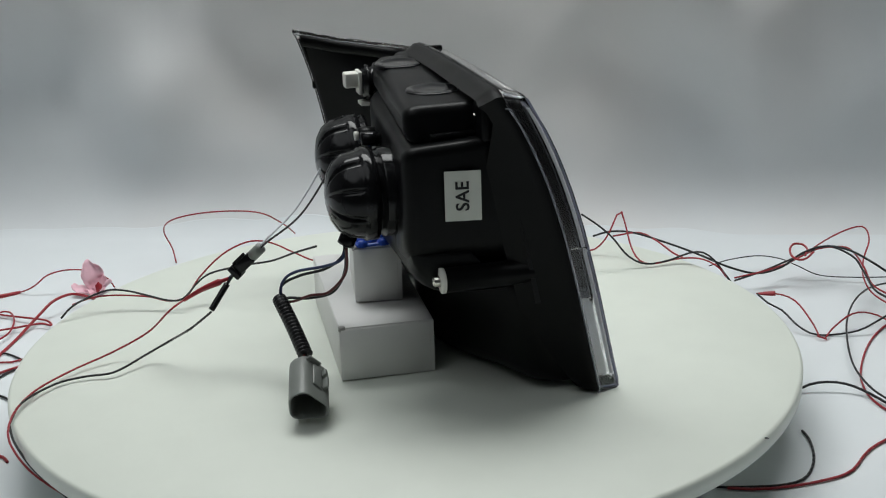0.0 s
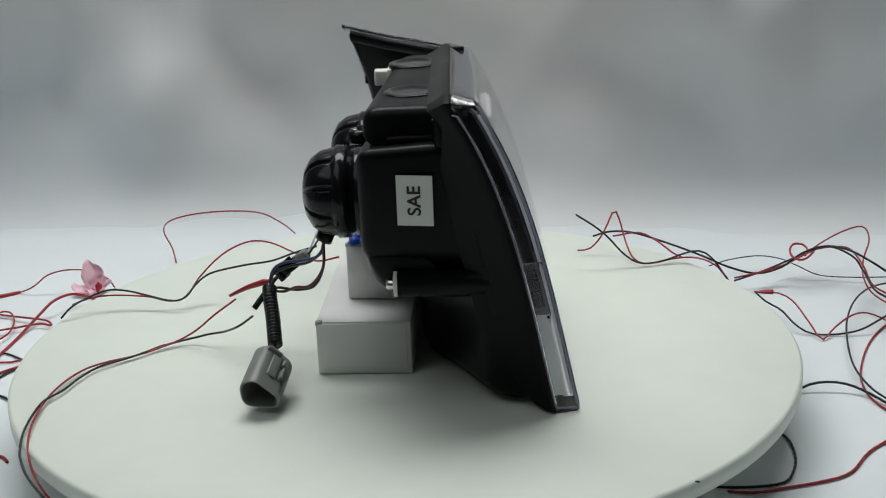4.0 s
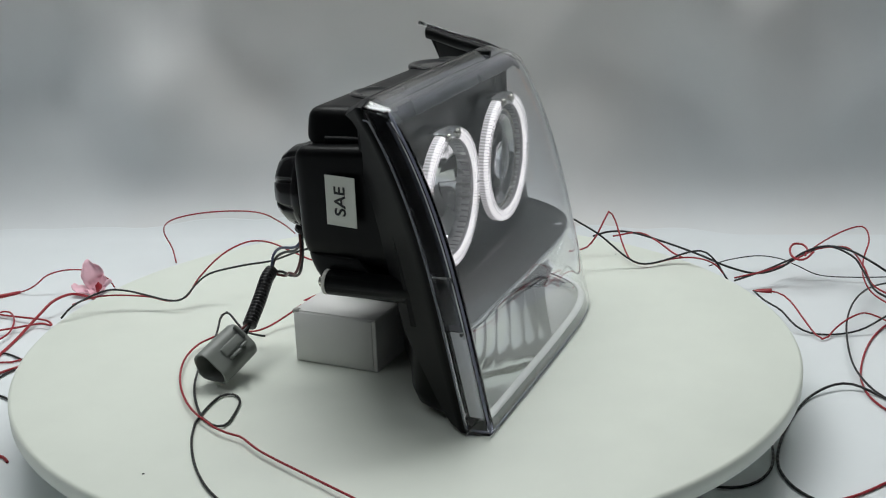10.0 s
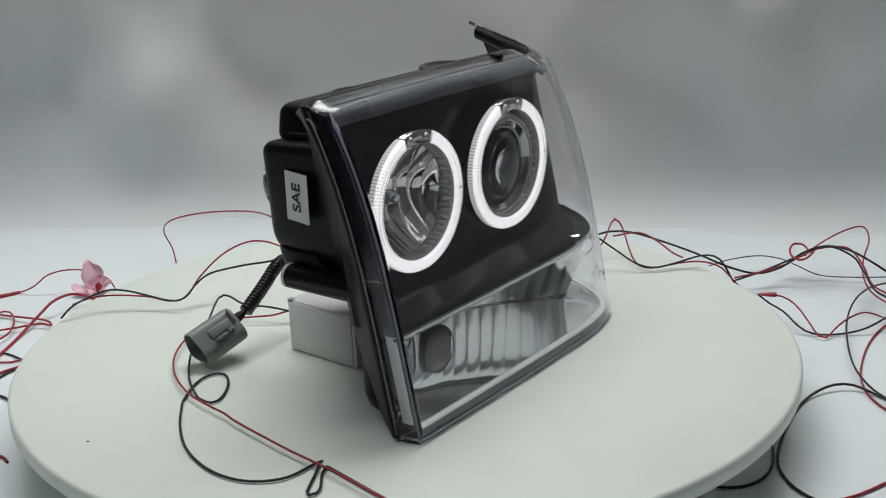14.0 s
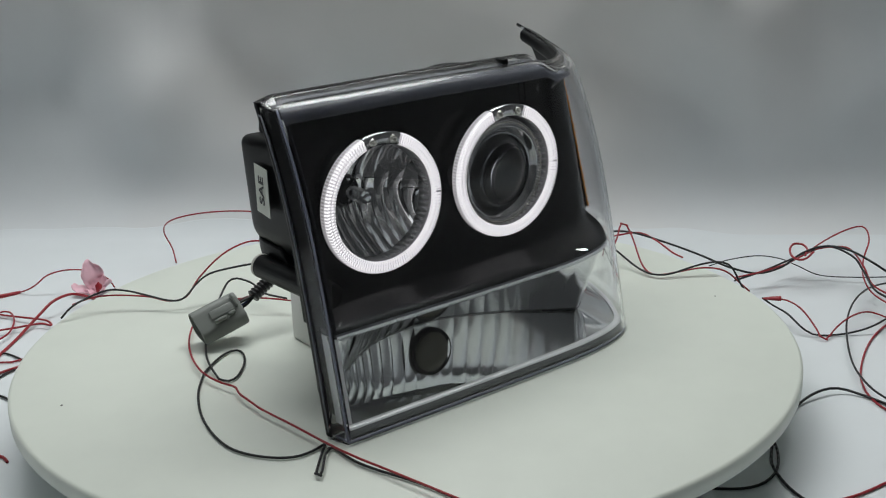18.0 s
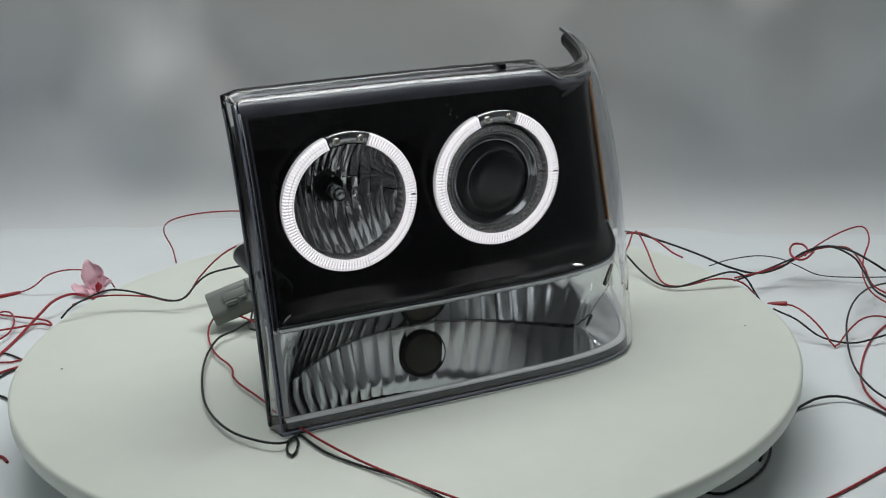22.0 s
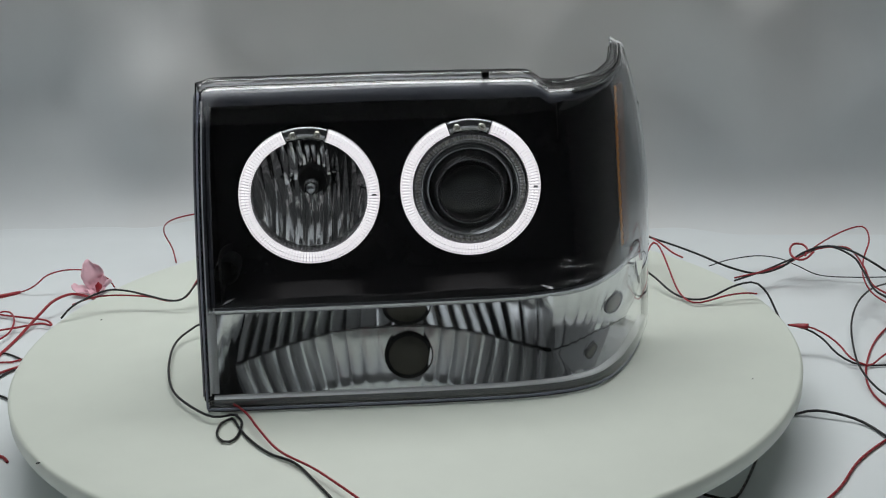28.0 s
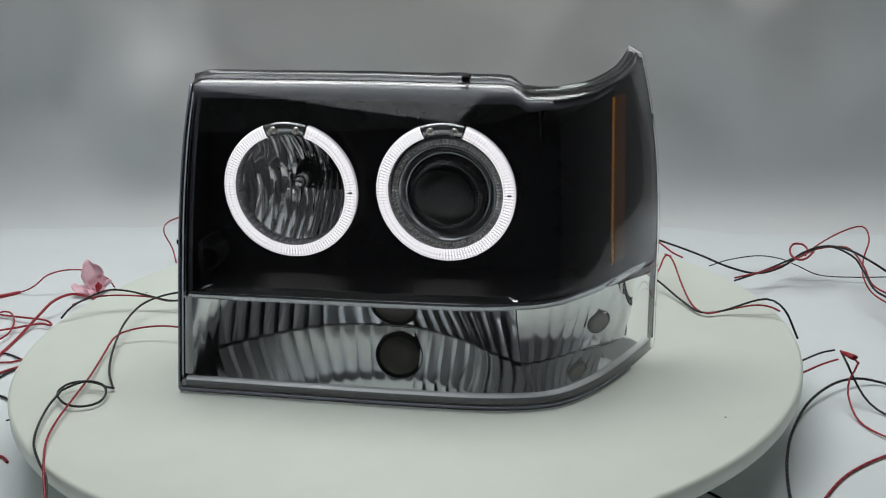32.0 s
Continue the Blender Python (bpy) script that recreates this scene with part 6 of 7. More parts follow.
black_feed_wire_keys.append((29.4, ([(-0.1306, 0.0291, 0.014), (-0.1351, 0.0273, 0.012), (-0.1396, 0.0256, 0.01), (-0.1443, 0.0263, 0.008)], [(-0.1443, 0.0263, 0.008), (-0.1494, 0.0295, 0.006), (-0.1526, 0.0373, 0.006), (-0.1548, 0.0375, 0.008), (-0.1587, 0.0342, 0.01), (-0.1696, 0.0221, 0.01)], [(-0.1696, 0.0221, 0.01), (-0.1816, 0.004, 0.005), (-0.1801, -0.0404, 0.005), (-0.1702, -0.0869, 0.005), (-0.1529, -0.1169, 0.005), (-0.1354, -0.1348, 0.005), (-0.123, -0.1248, 0.0016)], [(-0.123, -0.1248, 0.0016), (-0.1165, -0.1386, 0.0016), (-0.1177, -0.1612, 0.0016), (-0.1245, -0.1669, 0.0016), (-0.1307, -0.1556, 0.0016), (-0.1302, -0.1388, 0.0016), (-0.1235, -0.1309, 0.0016)], [(-0.1235, -0.1309, 0.0016), (-0.1118, -0.1577, 0.0016), (-0.0952, -0.1836, 0.0016), (-0.0777, -0.1993, 0.0016), (-0.0619, -0.2279, 0.0016), (-0.0487, -0.2565, 0.0016)],)))
black_feed_wire_keys.append((29.65, ([(-0.1443, 0.0308, 0.014), (-0.1491, 0.0316, 0.012), (-0.1539, 0.0323, 0.01), (-0.1567, 0.0352, 0.008)], [(-0.1567, 0.0352, 0.008), (-0.1608, 0.0408, 0.006), (-0.163, 0.0436, 0.006), (-0.164, 0.0387, 0.008), (-0.1674, 0.0316, 0.01), (-0.1751, 0.0095, 0.012)], [(-0.1751, 0.0095, 0.012), (-0.1814, -0.0146, 0.008), (-0.175, -0.0588, 0.006), (-0.1621, -0.0995, 0.006), (-0.1453, -0.1287, 0.006), (-0.1311, -0.1347, 0.006), (-0.1229, -0.1327, 0.0016)], [(-0.1229, -0.1327, 0.0016), (-0.1198, -0.1527, 0.0016), (-0.1257, -0.166, 0.0016), (-0.1359, -0.1592, 0.0016), (-0.1393, -0.1421, 0.0016), (-0.134, -0.1297, 0.0016), (-0.1266, -0.1435, 0.0016)], [(-0.1266, -0.1435, 0.0016), (-0.1193, -0.1569, 0.0016), (-0.1047, -0.1903, 0.0016), (-0.0911, -0.2213, 0.0016), (-0.078, -0.2568, 0.0016)],)))
black_feed_wire_keys.append((29.85, ([(-0.1551, 0.0448, 0.014), (-0.1594, 0.048, 0.012), (-0.1626, 0.0497, 0.01), (-0.1652, 0.0539, 0.008)], [(-0.1652, 0.0539, 0.008), (-0.1669, 0.0529, 0.008), (-0.1686, 0.0518, 0.008), (-0.1693, 0.0455, 0.01), (-0.1705, 0.0393, 0.012), (-0.1828, 0.0174, 0.014)], [(-0.1828, 0.0174, 0.014), (-0.185, -0.0229, 0.014), (-0.1788, -0.0617, 0.012), (-0.17, -0.0934, 0.008), (-0.1581, -0.1244, 0.008), (-0.1731, -0.1028, 0.0016)], [(-0.1731, -0.1028, 0.0016), (-0.1892, -0.101, 0.0016), (-0.203, -0.1113, 0.0016), (-0.203, -0.1308, 0.0016), (-0.1876, -0.1511, 0.0016), (-0.1734, -0.1468, 0.0016), (-0.1693, -0.1258, 0.0016), (-0.1844, -0.1062, 0.0016), (-0.2017, -0.1177, 0.0016)], [(-0.2017, -0.1177, 0.0016), (-0.2091, -0.1553, 0.0016), (-0.2114, -0.1941, 0.0016), (-0.2049, -0.2373, 0.0016), (-0.1958, -0.2766, 0.0016)],)))
black_feed_wire_keys.append((30.25, ([(-0.1581, 0.1057, 0.014), (-0.1617, 0.1034, 0.014), (-0.1647, 0.101, 0.014), (-0.167, 0.0999, 0.014)], [(-0.167, 0.0999, 0.014), (-0.1692, 0.0988, 0.014), (-0.1715, 0.0977, 0.014), (-0.1739, 0.098, 0.014), (-0.1762, 0.0969, 0.014), (-0.1808, 0.0961, 0.014)], [(-0.1808, 0.0961, 0.014), (-0.2032, 0.0867, 0.014), (-0.2195, 0.0713, 0.012), (-0.2266, 0.0391, 0.01), (-0.2277, 0.0048, 0.007), (-0.2253, -0.0296, 0.005), (-0.2208, -0.054, 0.004), (-0.2144, -0.0755, 0.003), (-0.2237, -0.071, 0.005)], [(-0.2237, -0.071, 0.005), (-0.2359, -0.0668, 0.006), (-0.2473, -0.0704, 0.006), (-0.2518, -0.0842, 0.005), (-0.2425, -0.1, 0.004), (-0.2299, -0.1039, 0.003), (-0.2194, -0.0978, 0.003), (-0.217, -0.0841, 0.004), (-0.2217, -0.0756, 0.007), (-0.2346, -0.0714, 0.008), (-0.2484, -0.0822, 0.007)], [(-0.2484, -0.0822, 0.007), (-0.2528, -0.1056, 0.005), (-0.2522, -0.1387, 0.004), (-0.2481, -0.1619, 0.003), (-0.24, -0.1806, 0), (-0.2328, -0.1945, -0.005), (-0.2273, -0.2216, -0.01)],)))
black_feed_wire_keys.append((32, ([(-0.1581, 0.1057, 0.014), (-0.1617, 0.1034, 0.014), (-0.1647, 0.101, 0.014), (-0.167, 0.0999, 0.014)], [(-0.167, 0.0999, 0.014), (-0.1692, 0.0988, 0.014), (-0.1715, 0.0977, 0.014), (-0.1739, 0.098, 0.014), (-0.1762, 0.0969, 0.014), (-0.1808, 0.0961, 0.014)], [(-0.1808, 0.0961, 0.014), (-0.2032, 0.0867, 0.014), (-0.2195, 0.0713, 0.012), (-0.2266, 0.0391, 0.01), (-0.2277, 0.0048, 0.007), (-0.2253, -0.0296, 0.005), (-0.2208, -0.054, 0.004), (-0.2144, -0.0755, 0.003), (-0.2237, -0.071, 0.005)], [(-0.2237, -0.071, 0.005), (-0.2359, -0.0668, 0.006), (-0.2473, -0.0704, 0.006), (-0.2518, -0.0842, 0.005), (-0.2425, -0.1, 0.004), (-0.2299, -0.1039, 0.003), (-0.2194, -0.0978, 0.003), (-0.217, -0.0841, 0.004), (-0.2217, -0.0756, 0.007), (-0.2346, -0.0714, 0.008), (-0.2484, -0.0822, 0.007)], [(-0.2484, -0.0822, 0.007), (-0.2528, -0.1056, 0.005), (-0.2522, -0.1387, 0.004), (-0.2481, -0.1619, 0.003), (-0.24, -0.1806, 0), (-0.2328, -0.1945, -0.005), (-0.2273, -0.2216, -0.01)],)))
flung(black_feed_wire_keys, 30.0, 30.25, (-0.0125, 0.006, 0.0))
chain("black_feed_wire", M_BLACK, "black feed wire curling in a loop on the turntable", 0.0048, 195, 0.0009, black_feed_wire_keys)
black_tail_wire_keys = []
black_tail_wire_keys.append((0, ([(0.1602, 0.1479, 0.05), (0.1747, 0.144, 0.04), (0.1863, 0.1373, 0.03), (0.2, 0.1416, 0.012), (0.215, 0.1394, 0.004), (0.2364, 0.1443, 0.004), (0.2571, 0.1459, 0.01), (0.2698, 0.1457, 0.01), (0.2785, 0.1384, 0.004), (0.2889, 0.137, -0.01)],)))
black_tail_wire_keys.append((9, ([(0.1488, 0.1461, 0.05), (0.1722, 0.1435, 0.035), (0.1956, 0.1454, 0.012), (0.2103, 0.1417, 0.004), (0.2321, 0.148, 0.004), (0.2528, 0.1497, 0.01), (0.2689, 0.1523, 0.01), (0.2778, 0.1416, 0.004), (0.2869, 0.1434, -0.01)],)))
black_tail_wire_keys.append((17, ([(0.1831, 0.1473, 0.02), (0.1993, 0.1378, 0.008), (0.2136, 0.1197, 0.004), (0.2282, 0.1177, 0.004), (0.249, 0.1215, 0.008), (0.2706, 0.1281, 0.01), (0.2849, 0.1242, 0.008), (0.2949, 0.1212, -0.01)],)))
black_tail_wire_keys.append((19, ([(0.1869, 0.1549, 0.02), (0.1986, 0.1478, 0.01), (0.2074, 0.1266, 0.004), (0.2176, 0.1027, 0.003), (0.2304, 0.0982, 0.004), (0.2497, 0.1033, 0.008), (0.272, 0.1037, 0.012), (0.2861, 0.1043, 0.008), (0.2975, 0.1105, -0.01)],)))
black_tail_wire_keys.append((23, ([(0.1962, 0.1215, 0.02), (0.2086, 0.1073, 0.006), (0.2198, 0.0782, 0.003), (0.235, 0.0706, 0.004), (0.2549, 0.0737, 0.008), (0.2806, 0.0804, 0.012), (0.2916, 0.0758, 0.008), (0.3037, 0.0813, -0.01)],)))
black_tail_wire_keys.append((25, ([(0.1948, 0.114, 0.02), (0.2068, 0.111, 0.01), (0.2174, 0.0899, 0.004), (0.228, 0.0605, 0.003), (0.2409, 0.0548, 0.004), (0.2657, 0.0598, 0.01), (0.2846, 0.06, 0.014), (0.2944, 0.0518, 0.01), (0.3062, 0.0579, -0.01)],)))
black_tail_wire_keys.append((28, ([(0.1968, 0.0985, 0.02), (0.2126, 0.091, 0.01), (0.2239, 0.0638, 0.004), (0.2357, 0.0488, 0.003), (0.2497, 0.0429, 0.006), (0.273, 0.0519, 0.012), (0.2896, 0.0524, 0.014), (0.2976, 0.0432, 0.008), (0.3076, 0.0498, -0.01)],)))
black_tail_wire_keys.append((29.4, ([(0.2002, 0.0906, 0.02), (0.2156, 0.0819, 0.008), (0.2251, 0.0475, 0.003), (0.2367, 0.0329, 0.003), (0.2507, 0.0336, 0.006), (0.2744, 0.0395, 0.012), (0.2897, 0.036, 0.014), (0.2997, 0.0297, 0.008), (0.3096, 0.0315, -0.01)],)))
black_tail_wire_keys.append((30.2, ([(0.2021, 0.0757, 0.02), (0.2165, 0.0789, 0.008), (0.2276, 0.0485, 0.003), (0.237, 0.0188, 0.003), (0.255, 0.0177, 0.004), (0.2767, 0.0143, 0.012), (0.2906, 0.0123, 0.014), (0.3004, 0.0015, 0.008), (0.3083, -0.0073, -0.012)],)))
black_tail_wire_keys.append((32, ([(0.2021, 0.0757, 0.02), (0.2165, 0.0789, 0.008), (0.2276, 0.0485, 0.003), (0.237, 0.0188, 0.003), (0.255, 0.0177, 0.004), (0.2767, 0.0143, 0.012), (0.2906, 0.0123, 0.014), (0.3004, 0.0015, 0.008), (0.3083, -0.0073, -0.012)],)))
chain("black_tail_wire", M_BLACK, "black wire trailing over the turntable rim", 0.006, 30, 0.0009, black_tail_wire_keys)
red_tail_wire_keys = []
red_tail_wire_keys.append((0, ([(0.167, 0.1756, 0.006), (0.1786, 0.1822, 0.006), (0.1877, 0.1749, 0.02), (0.1968, 0.1831, 0.035), (0.2017, 0.1874, 0.04), (0.2048, 0.1804, 0.03), (0.2075, 0.1599, 0.012), (0.2134, 0.1444, 0.004), (0.2255, 0.1409, 0.003), (0.2477, 0.149, 0.004), (0.2647, 0.1348, 0.008), (0.2772, 0.1231, 0.004), (0.2881, 0.1341, -0.01)],)))
red_tail_wire_keys.append((9, ([(0.1551, 0.1839, 0.006), (0.1657, 0.1841, 0.006), (0.1754, 0.1796, 0.018), (0.1856, 0.1848, 0.035), (0.1909, 0.1946, 0.04), (0.1967, 0.1942, 0.03), (0.2007, 0.1741, 0.012), (0.2045, 0.1519, 0.004), (0.2183, 0.1434, 0.003), (0.2434, 0.1528, 0.004), (0.2609, 0.1401, 0.008), (0.2755, 0.1325, 0.004), (0.2867, 0.1403, -0.01)],)))
red_tail_wire_keys.append((17, ([(0.1836, 0.165, 0.006), (0.1908, 0.1627, 0.02), (0.1977, 0.1815, 0.03), (0.2027, 0.1861, 0.03), (0.2075, 0.1772, 0.02), (0.2093, 0.1422, 0.006), (0.2166, 0.1222, 0.003), (0.2371, 0.1241, 0.004), (0.2611, 0.1198, 0.008), (0.2809, 0.118, 0.004), (0.2949, 0.1212, -0.01)],)))
red_tail_wire_keys.append((19, ([(0.1891, 0.1523, 0.01), (0.1969, 0.1618, 0.02), (0.204, 0.1788, 0.03), (0.2073, 0.1713, 0.03), (0.2121, 0.1574, 0.018), (0.215, 0.1271, 0.004), (0.22, 0.1024, 0.003), (0.2371, 0.1017, 0.004), (0.2617, 0.1017, 0.008), (0.2804, 0.1046, 0.004), (0.2969, 0.1135, -0.01)],)))
red_tail_wire_keys.append((25, ([(0.1985, 0.1197, 0.01), (0.21, 0.1414, 0.018), (0.2178, 0.1604, 0.02), (0.2224, 0.1526, 0.018), (0.2248, 0.1191, 0.01), (0.2245, 0.0776, 0.004), (0.2304, 0.0589, 0.003), (0.2447, 0.057, 0.004), (0.2608, 0.059, 0.008), (0.2799, 0.0592, 0.008), (0.2934, 0.0559, 0.004), (0.3055, 0.0606, -0.01)],)))
red_tail_wire_keys.append((29.4, ([(0.2077, 0.1034, 0.01), (0.2238, 0.1394, 0.018), (0.2301, 0.1454, 0.02), (0.2314, 0.1225, 0.018), (0.231, 0.0856, 0.01), (0.232, 0.0573, 0.004), (0.2367, 0.0329, 0.003), (0.2508, 0.0336, 0.004), (0.2683, 0.0338, 0.008), (0.2877, 0.0365, 0.008), (0.2998, 0.0324, 0.004), (0.3087, 0.0316, -0.01)],)))
red_tail_wire_keys.append((30.2, ([(0.2069, 0.0747, 0.01), (0.2173, 0.0907, 0.014), (0.2296, 0.1168, 0.02), (0.2326, 0.1008, 0.018), (0.2324, 0.0684, 0.01), (0.2335, 0.0333, 0.004), (0.2409, 0.0158, 0.003), (0.2601, 0.0196, 0.004), (0.2821, 0.0165, 0.008), (0.2982, 0.0147, 0.004), (0.302, -0.0052, 0), (0.3074, -0.0072, -0.012)],)))
red_tail_wire_keys.append((32, ([(0.2069, 0.0747, 0.01), (0.2173, 0.0907, 0.014), (0.2296, 0.1168, 0.02), (0.2326, 0.1008, 0.018), (0.2324, 0.0684, 0.01), (0.2335, 0.0333, 0.004), (0.2409, 0.0158, 0.003), (0.2601, 0.0196, 0.004), (0.2821, 0.0165, 0.008), (0.2982, 0.0147, 0.004), (0.302, -0.0052, 0), (0.3074, -0.0072, -0.012)],)))
chain("red_tail_wire", M_RED, "red wire kinked up beside the headlight", 0.006, 36, 0.0008, red_tail_wire_keys)
red_side_wire_keys = []
red_side_wire_keys.append((0, ([(0.3189, 0.1401, -0.03), (0.3384, 0.1361, -0.03), (0.3515, 0.1274, -0.035), (0.3575, 0.0968, -0.045), (0.3602, 0.0808, -0.053), (0.3748, 0.0955, -0.048), (0.3958, 0.1065, -0.04), (0.4191, 0.1135, -0.045), (0.4374, 0.0934, -0.053)],)))
red_side_wire_keys.append((9, ([(0.3177, 0.1507, -0.03), (0.336, 0.1453, -0.03), (0.3462, 0.1353, -0.035), (0.3523, 0.1042, -0.045), (0.3602, 0.0808, -0.053), (0.3772, 0.0952, -0.048), (0.3935, 0.0999, -0.04), (0.4147, 0.1155, -0.045), (0.4374, 0.0934, -0.053)],)))
red_side_wire_keys.append((19, ([(0.3209, 0.1253, -0.03), (0.3387, 0.1201, -0.03), (0.3508, 0.1091, -0.035), (0.3578, 0.0901, -0.045), (0.3617, 0.078, -0.053), (0.3772, 0.0952, -0.048), (0.3944, 0.1025, -0.04), (0.4187, 0.1192, -0.045), (0.4424, 0.1061, -0.053)],)))
red_side_wire_keys.append((22, ([(0.322, 0.1152, -0.03), (0.3402, 0.1086, -0.03), (0.3515, 0.0925, -0.035), (0.3608, 0.0767, -0.045), (0.3657, 0.0637, -0.053), (0.3815, 0.0815, -0.048), (0.3983, 0.0925, -0.04), (0.4225, 0.109, -0.045), (0.4424, 0.1061, -0.053)],)))
red_side_wire_keys.append((25, ([(0.3244, 0.0765, -0.03), (0.3422, 0.0677, -0.03), (0.3595, 0.0597, -0.038), (0.3708, 0.0488, -0.047), (0.3766, 0.0344, -0.053), (0.3966, 0.059, -0.05), (0.4247, 0.0883, -0.045), (0.4516, 0.1052, -0.045)],)))
red_side_wire_keys.append((29.4, ([(0.3243, 0.057, -0.03), (0.3408, 0.0486, -0.03), (0.3559, 0.0352, -0.038), (0.3612, 0.0085, -0.047), (0.3704, 0.0006, -0.053), (0.3884, 0.0121, -0.05), (0.4126, 0.0209, -0.045)],)))
red_side_wire_keys.append((30.1, ([(0.3394, -0.0196, -0.02), (0.3456, -0.036, -0.02), (0.3467, -0.0378, -0.025), (0.3399, -0.0402, -0.035), (0.3359, -0.0522, -0.045), (0.3361, -0.0749, -0.053), (0.3441, -0.0992, -0.053), (0.3613, -0.1189, -0.053)],)))
red_side_wire_keys.append((32, ([(0.3394, -0.0196, -0.02), (0.3456, -0.036, -0.02), (0.3467, -0.0378, -0.025), (0.3399, -0.0402, -0.035), (0.3359, -0.0522, -0.045), (0.3361, -0.0749, -0.053), (0.3441, -0.0992, -0.053), (0.3613, -0.1189, -0.053)],)))
red_side = chain("red_side_wire", M_RED, "red wire with a sleeved end beside the turntable", 0.007, 26, 0.0008, red_side_wire_keys)
cone = [(-0.0046, 0.0006), (-0.0030, 0.0013), (0.0030, 0.0026), (0.0095, 0.0033), (0.0125, 0.0034), (0.0125, 0.0029), (0.0085, 0.0012)]
side_sleeve = part("end_sleeve", lathe(cone, 14, "x", r_of=lambda a, i: 1 - 0.38 * abs(math.sin(a))), M_RED, red_side, "pinched red heat-shrink sleeve on the wire's end")
SLEEVED = (side_sleeve, len(CHAINS) - 1)
black_side_wire_keys = []
black_side_wire_keys.append((0, ([(0.3189, 0.1401, -0.03), (0.3259, 0.1278, -0.035), (0.337, 0.121, -0.04), (0.3446, 0.1035, -0.047), (0.3571, 0.0942, -0.053), (0.3764, 0.0918, -0.053), (0.396, 0.0911, -0.05), (0.4128, 0.0966, -0.045), (0.4472, 0.1209, -0.04)],)))
black_side_wire_keys.append((9, ([(0.3177, 0.1507, -0.03), (0.3238, 0.1382, -0.035), (0.3353, 0.124, -0.04), (0.3422, 0.1038, -0.047), (0.3555, 0.097, -0.053), (0.3764, 0.0918, -0.053), (0.396, 0.0911, -0.05), (0.4128, 0.0966, -0.045), (0.4472, 0.1209, -0.04)],)))
black_side_wire_keys.append((19, ([(0.3209, 0.1253, -0.03), (0.3288, 0.1203, -0.035), (0.3394, 0.1123, -0.04), (0.3474, 0.0964, -0.047), (0.3587, 0.0913, -0.053), (0.3812, 0.0912, -0.053), (0.4018, 0.0931, -0.05), (0.4176, 0.0959, -0.045), (0.4521, 0.1202, -0.04)],)))
black_side_wire_keys.append((25, ([(0.3244, 0.0765, -0.03), (0.3388, 0.0718, -0.033), (0.3518, 0.0655, -0.04), (0.3601, 0.0524, -0.048), (0.3698, 0.0448, -0.053), (0.3883, 0.0425, -0.053), (0.4122, 0.042, -0.053)],)))
black_side_wire_keys.append((29.4, ([(0.3243, 0.057, -0.03), (0.3384, 0.0525, -0.033), (0.3504, 0.0468, -0.04), (0.3579, 0.0321, -0.048), (0.3709, 0.021, -0.053), (0.3868, 0.0134, -0.053), (0.4159, 0.0156, -0.053)],)))
black_side_wire_keys.append((30.1, ([(0.3394, -0.0196, -0.02), (0.3401, -0.0337, -0.025), (0.3437, -0.0406, -0.035), (0.3498, -0.0505, -0.047), (0.3584, -0.0638, -0.053), (0.3736, -0.0886, -0.053)],)))
black_side_wire_keys.append((32, ([(0.3394, -0.0196, -0.02), (0.3401, -0.0337, -0.025), (0.3437, -0.0406, -0.035), (0.3498, -0.0505, -0.047), (0.3584, -0.0638, -0.053), (0.3736, -0.0886, -0.053)],)))
chain("black_side_wire", M_BLACK, "black wire crossing the paper beside the turntable", 0.007, 24, 0.0009, black_side_wire_keys)
black_loop_wire_keys = []
black_loop_wire_keys.append((0, ([(0.2438, -0.1141, -0.0535), (0.2755, -0.0623, -0.0535), (0.3002, -0.0247, -0.0535), (0.3121, -0.0178, -0.05), (0.3248, -0.0172, -0.047), (0.3419, -0.0203, -0.047), (0.3565, -0.0303, -0.05), (0.3723, -0.0595, -0.053)],)))
black_loop_wire_keys.append((5.4, ([(0.2438, -0.1141, -0.0535), (0.2755, -0.0623, -0.0535), (0.3002, -0.0247, -0.0535), (0.3121, -0.0178, -0.05), (0.3248, -0.0172, -0.047), (0.3419, -0.0203, -0.047), (0.3565, -0.0303, -0.05), (0.3723, -0.0595, -0.053)],)))
black_loop_wire_keys.append((6.3, ([(0.2768, -0.1972, -0.0535), (0.2623, -0.1779, -0.0535), (0.2561, -0.157, -0.0535), (0.2583, -0.1285, -0.0535), (0.2761, -0.0861, -0.0535), (0.3079, -0.036, -0.0535), (0.3338, -0.0181, -0.05), (0.3523, -0.017, -0.05), (0.3658, -0.0302, -0.053), (0.3776, -0.0571, -0.053)],)))
black_loop_wire_keys.append((9, ([(0.2768, -0.1972, -0.0535), (0.2623, -0.1779, -0.0535), (0.2561, -0.157, -0.0535), (0.2583, -0.1285, -0.0535), (0.2761, -0.0861, -0.0535), (0.3079, -0.036, -0.0535), (0.3338, -0.0181, -0.05), (0.3523, -0.017, -0.05), (0.3658, -0.0302, -0.053), (0.3776, -0.0571, -0.053)],)))
black_loop_wire_keys.append((16, ([(0.2768, -0.1972, -0.0535), (0.2623, -0.1779, -0.0535), (0.2561, -0.157, -0.0535), (0.2583, -0.1285, -0.0535), (0.2761, -0.0861, -0.0535), (0.3051, -0.0377, -0.0535), (0.3312, -0.0189, -0.05), (0.3507, -0.019, -0.05), (0.365, -0.0322, -0.053), (0.3768, -0.059, -0.053)],)))
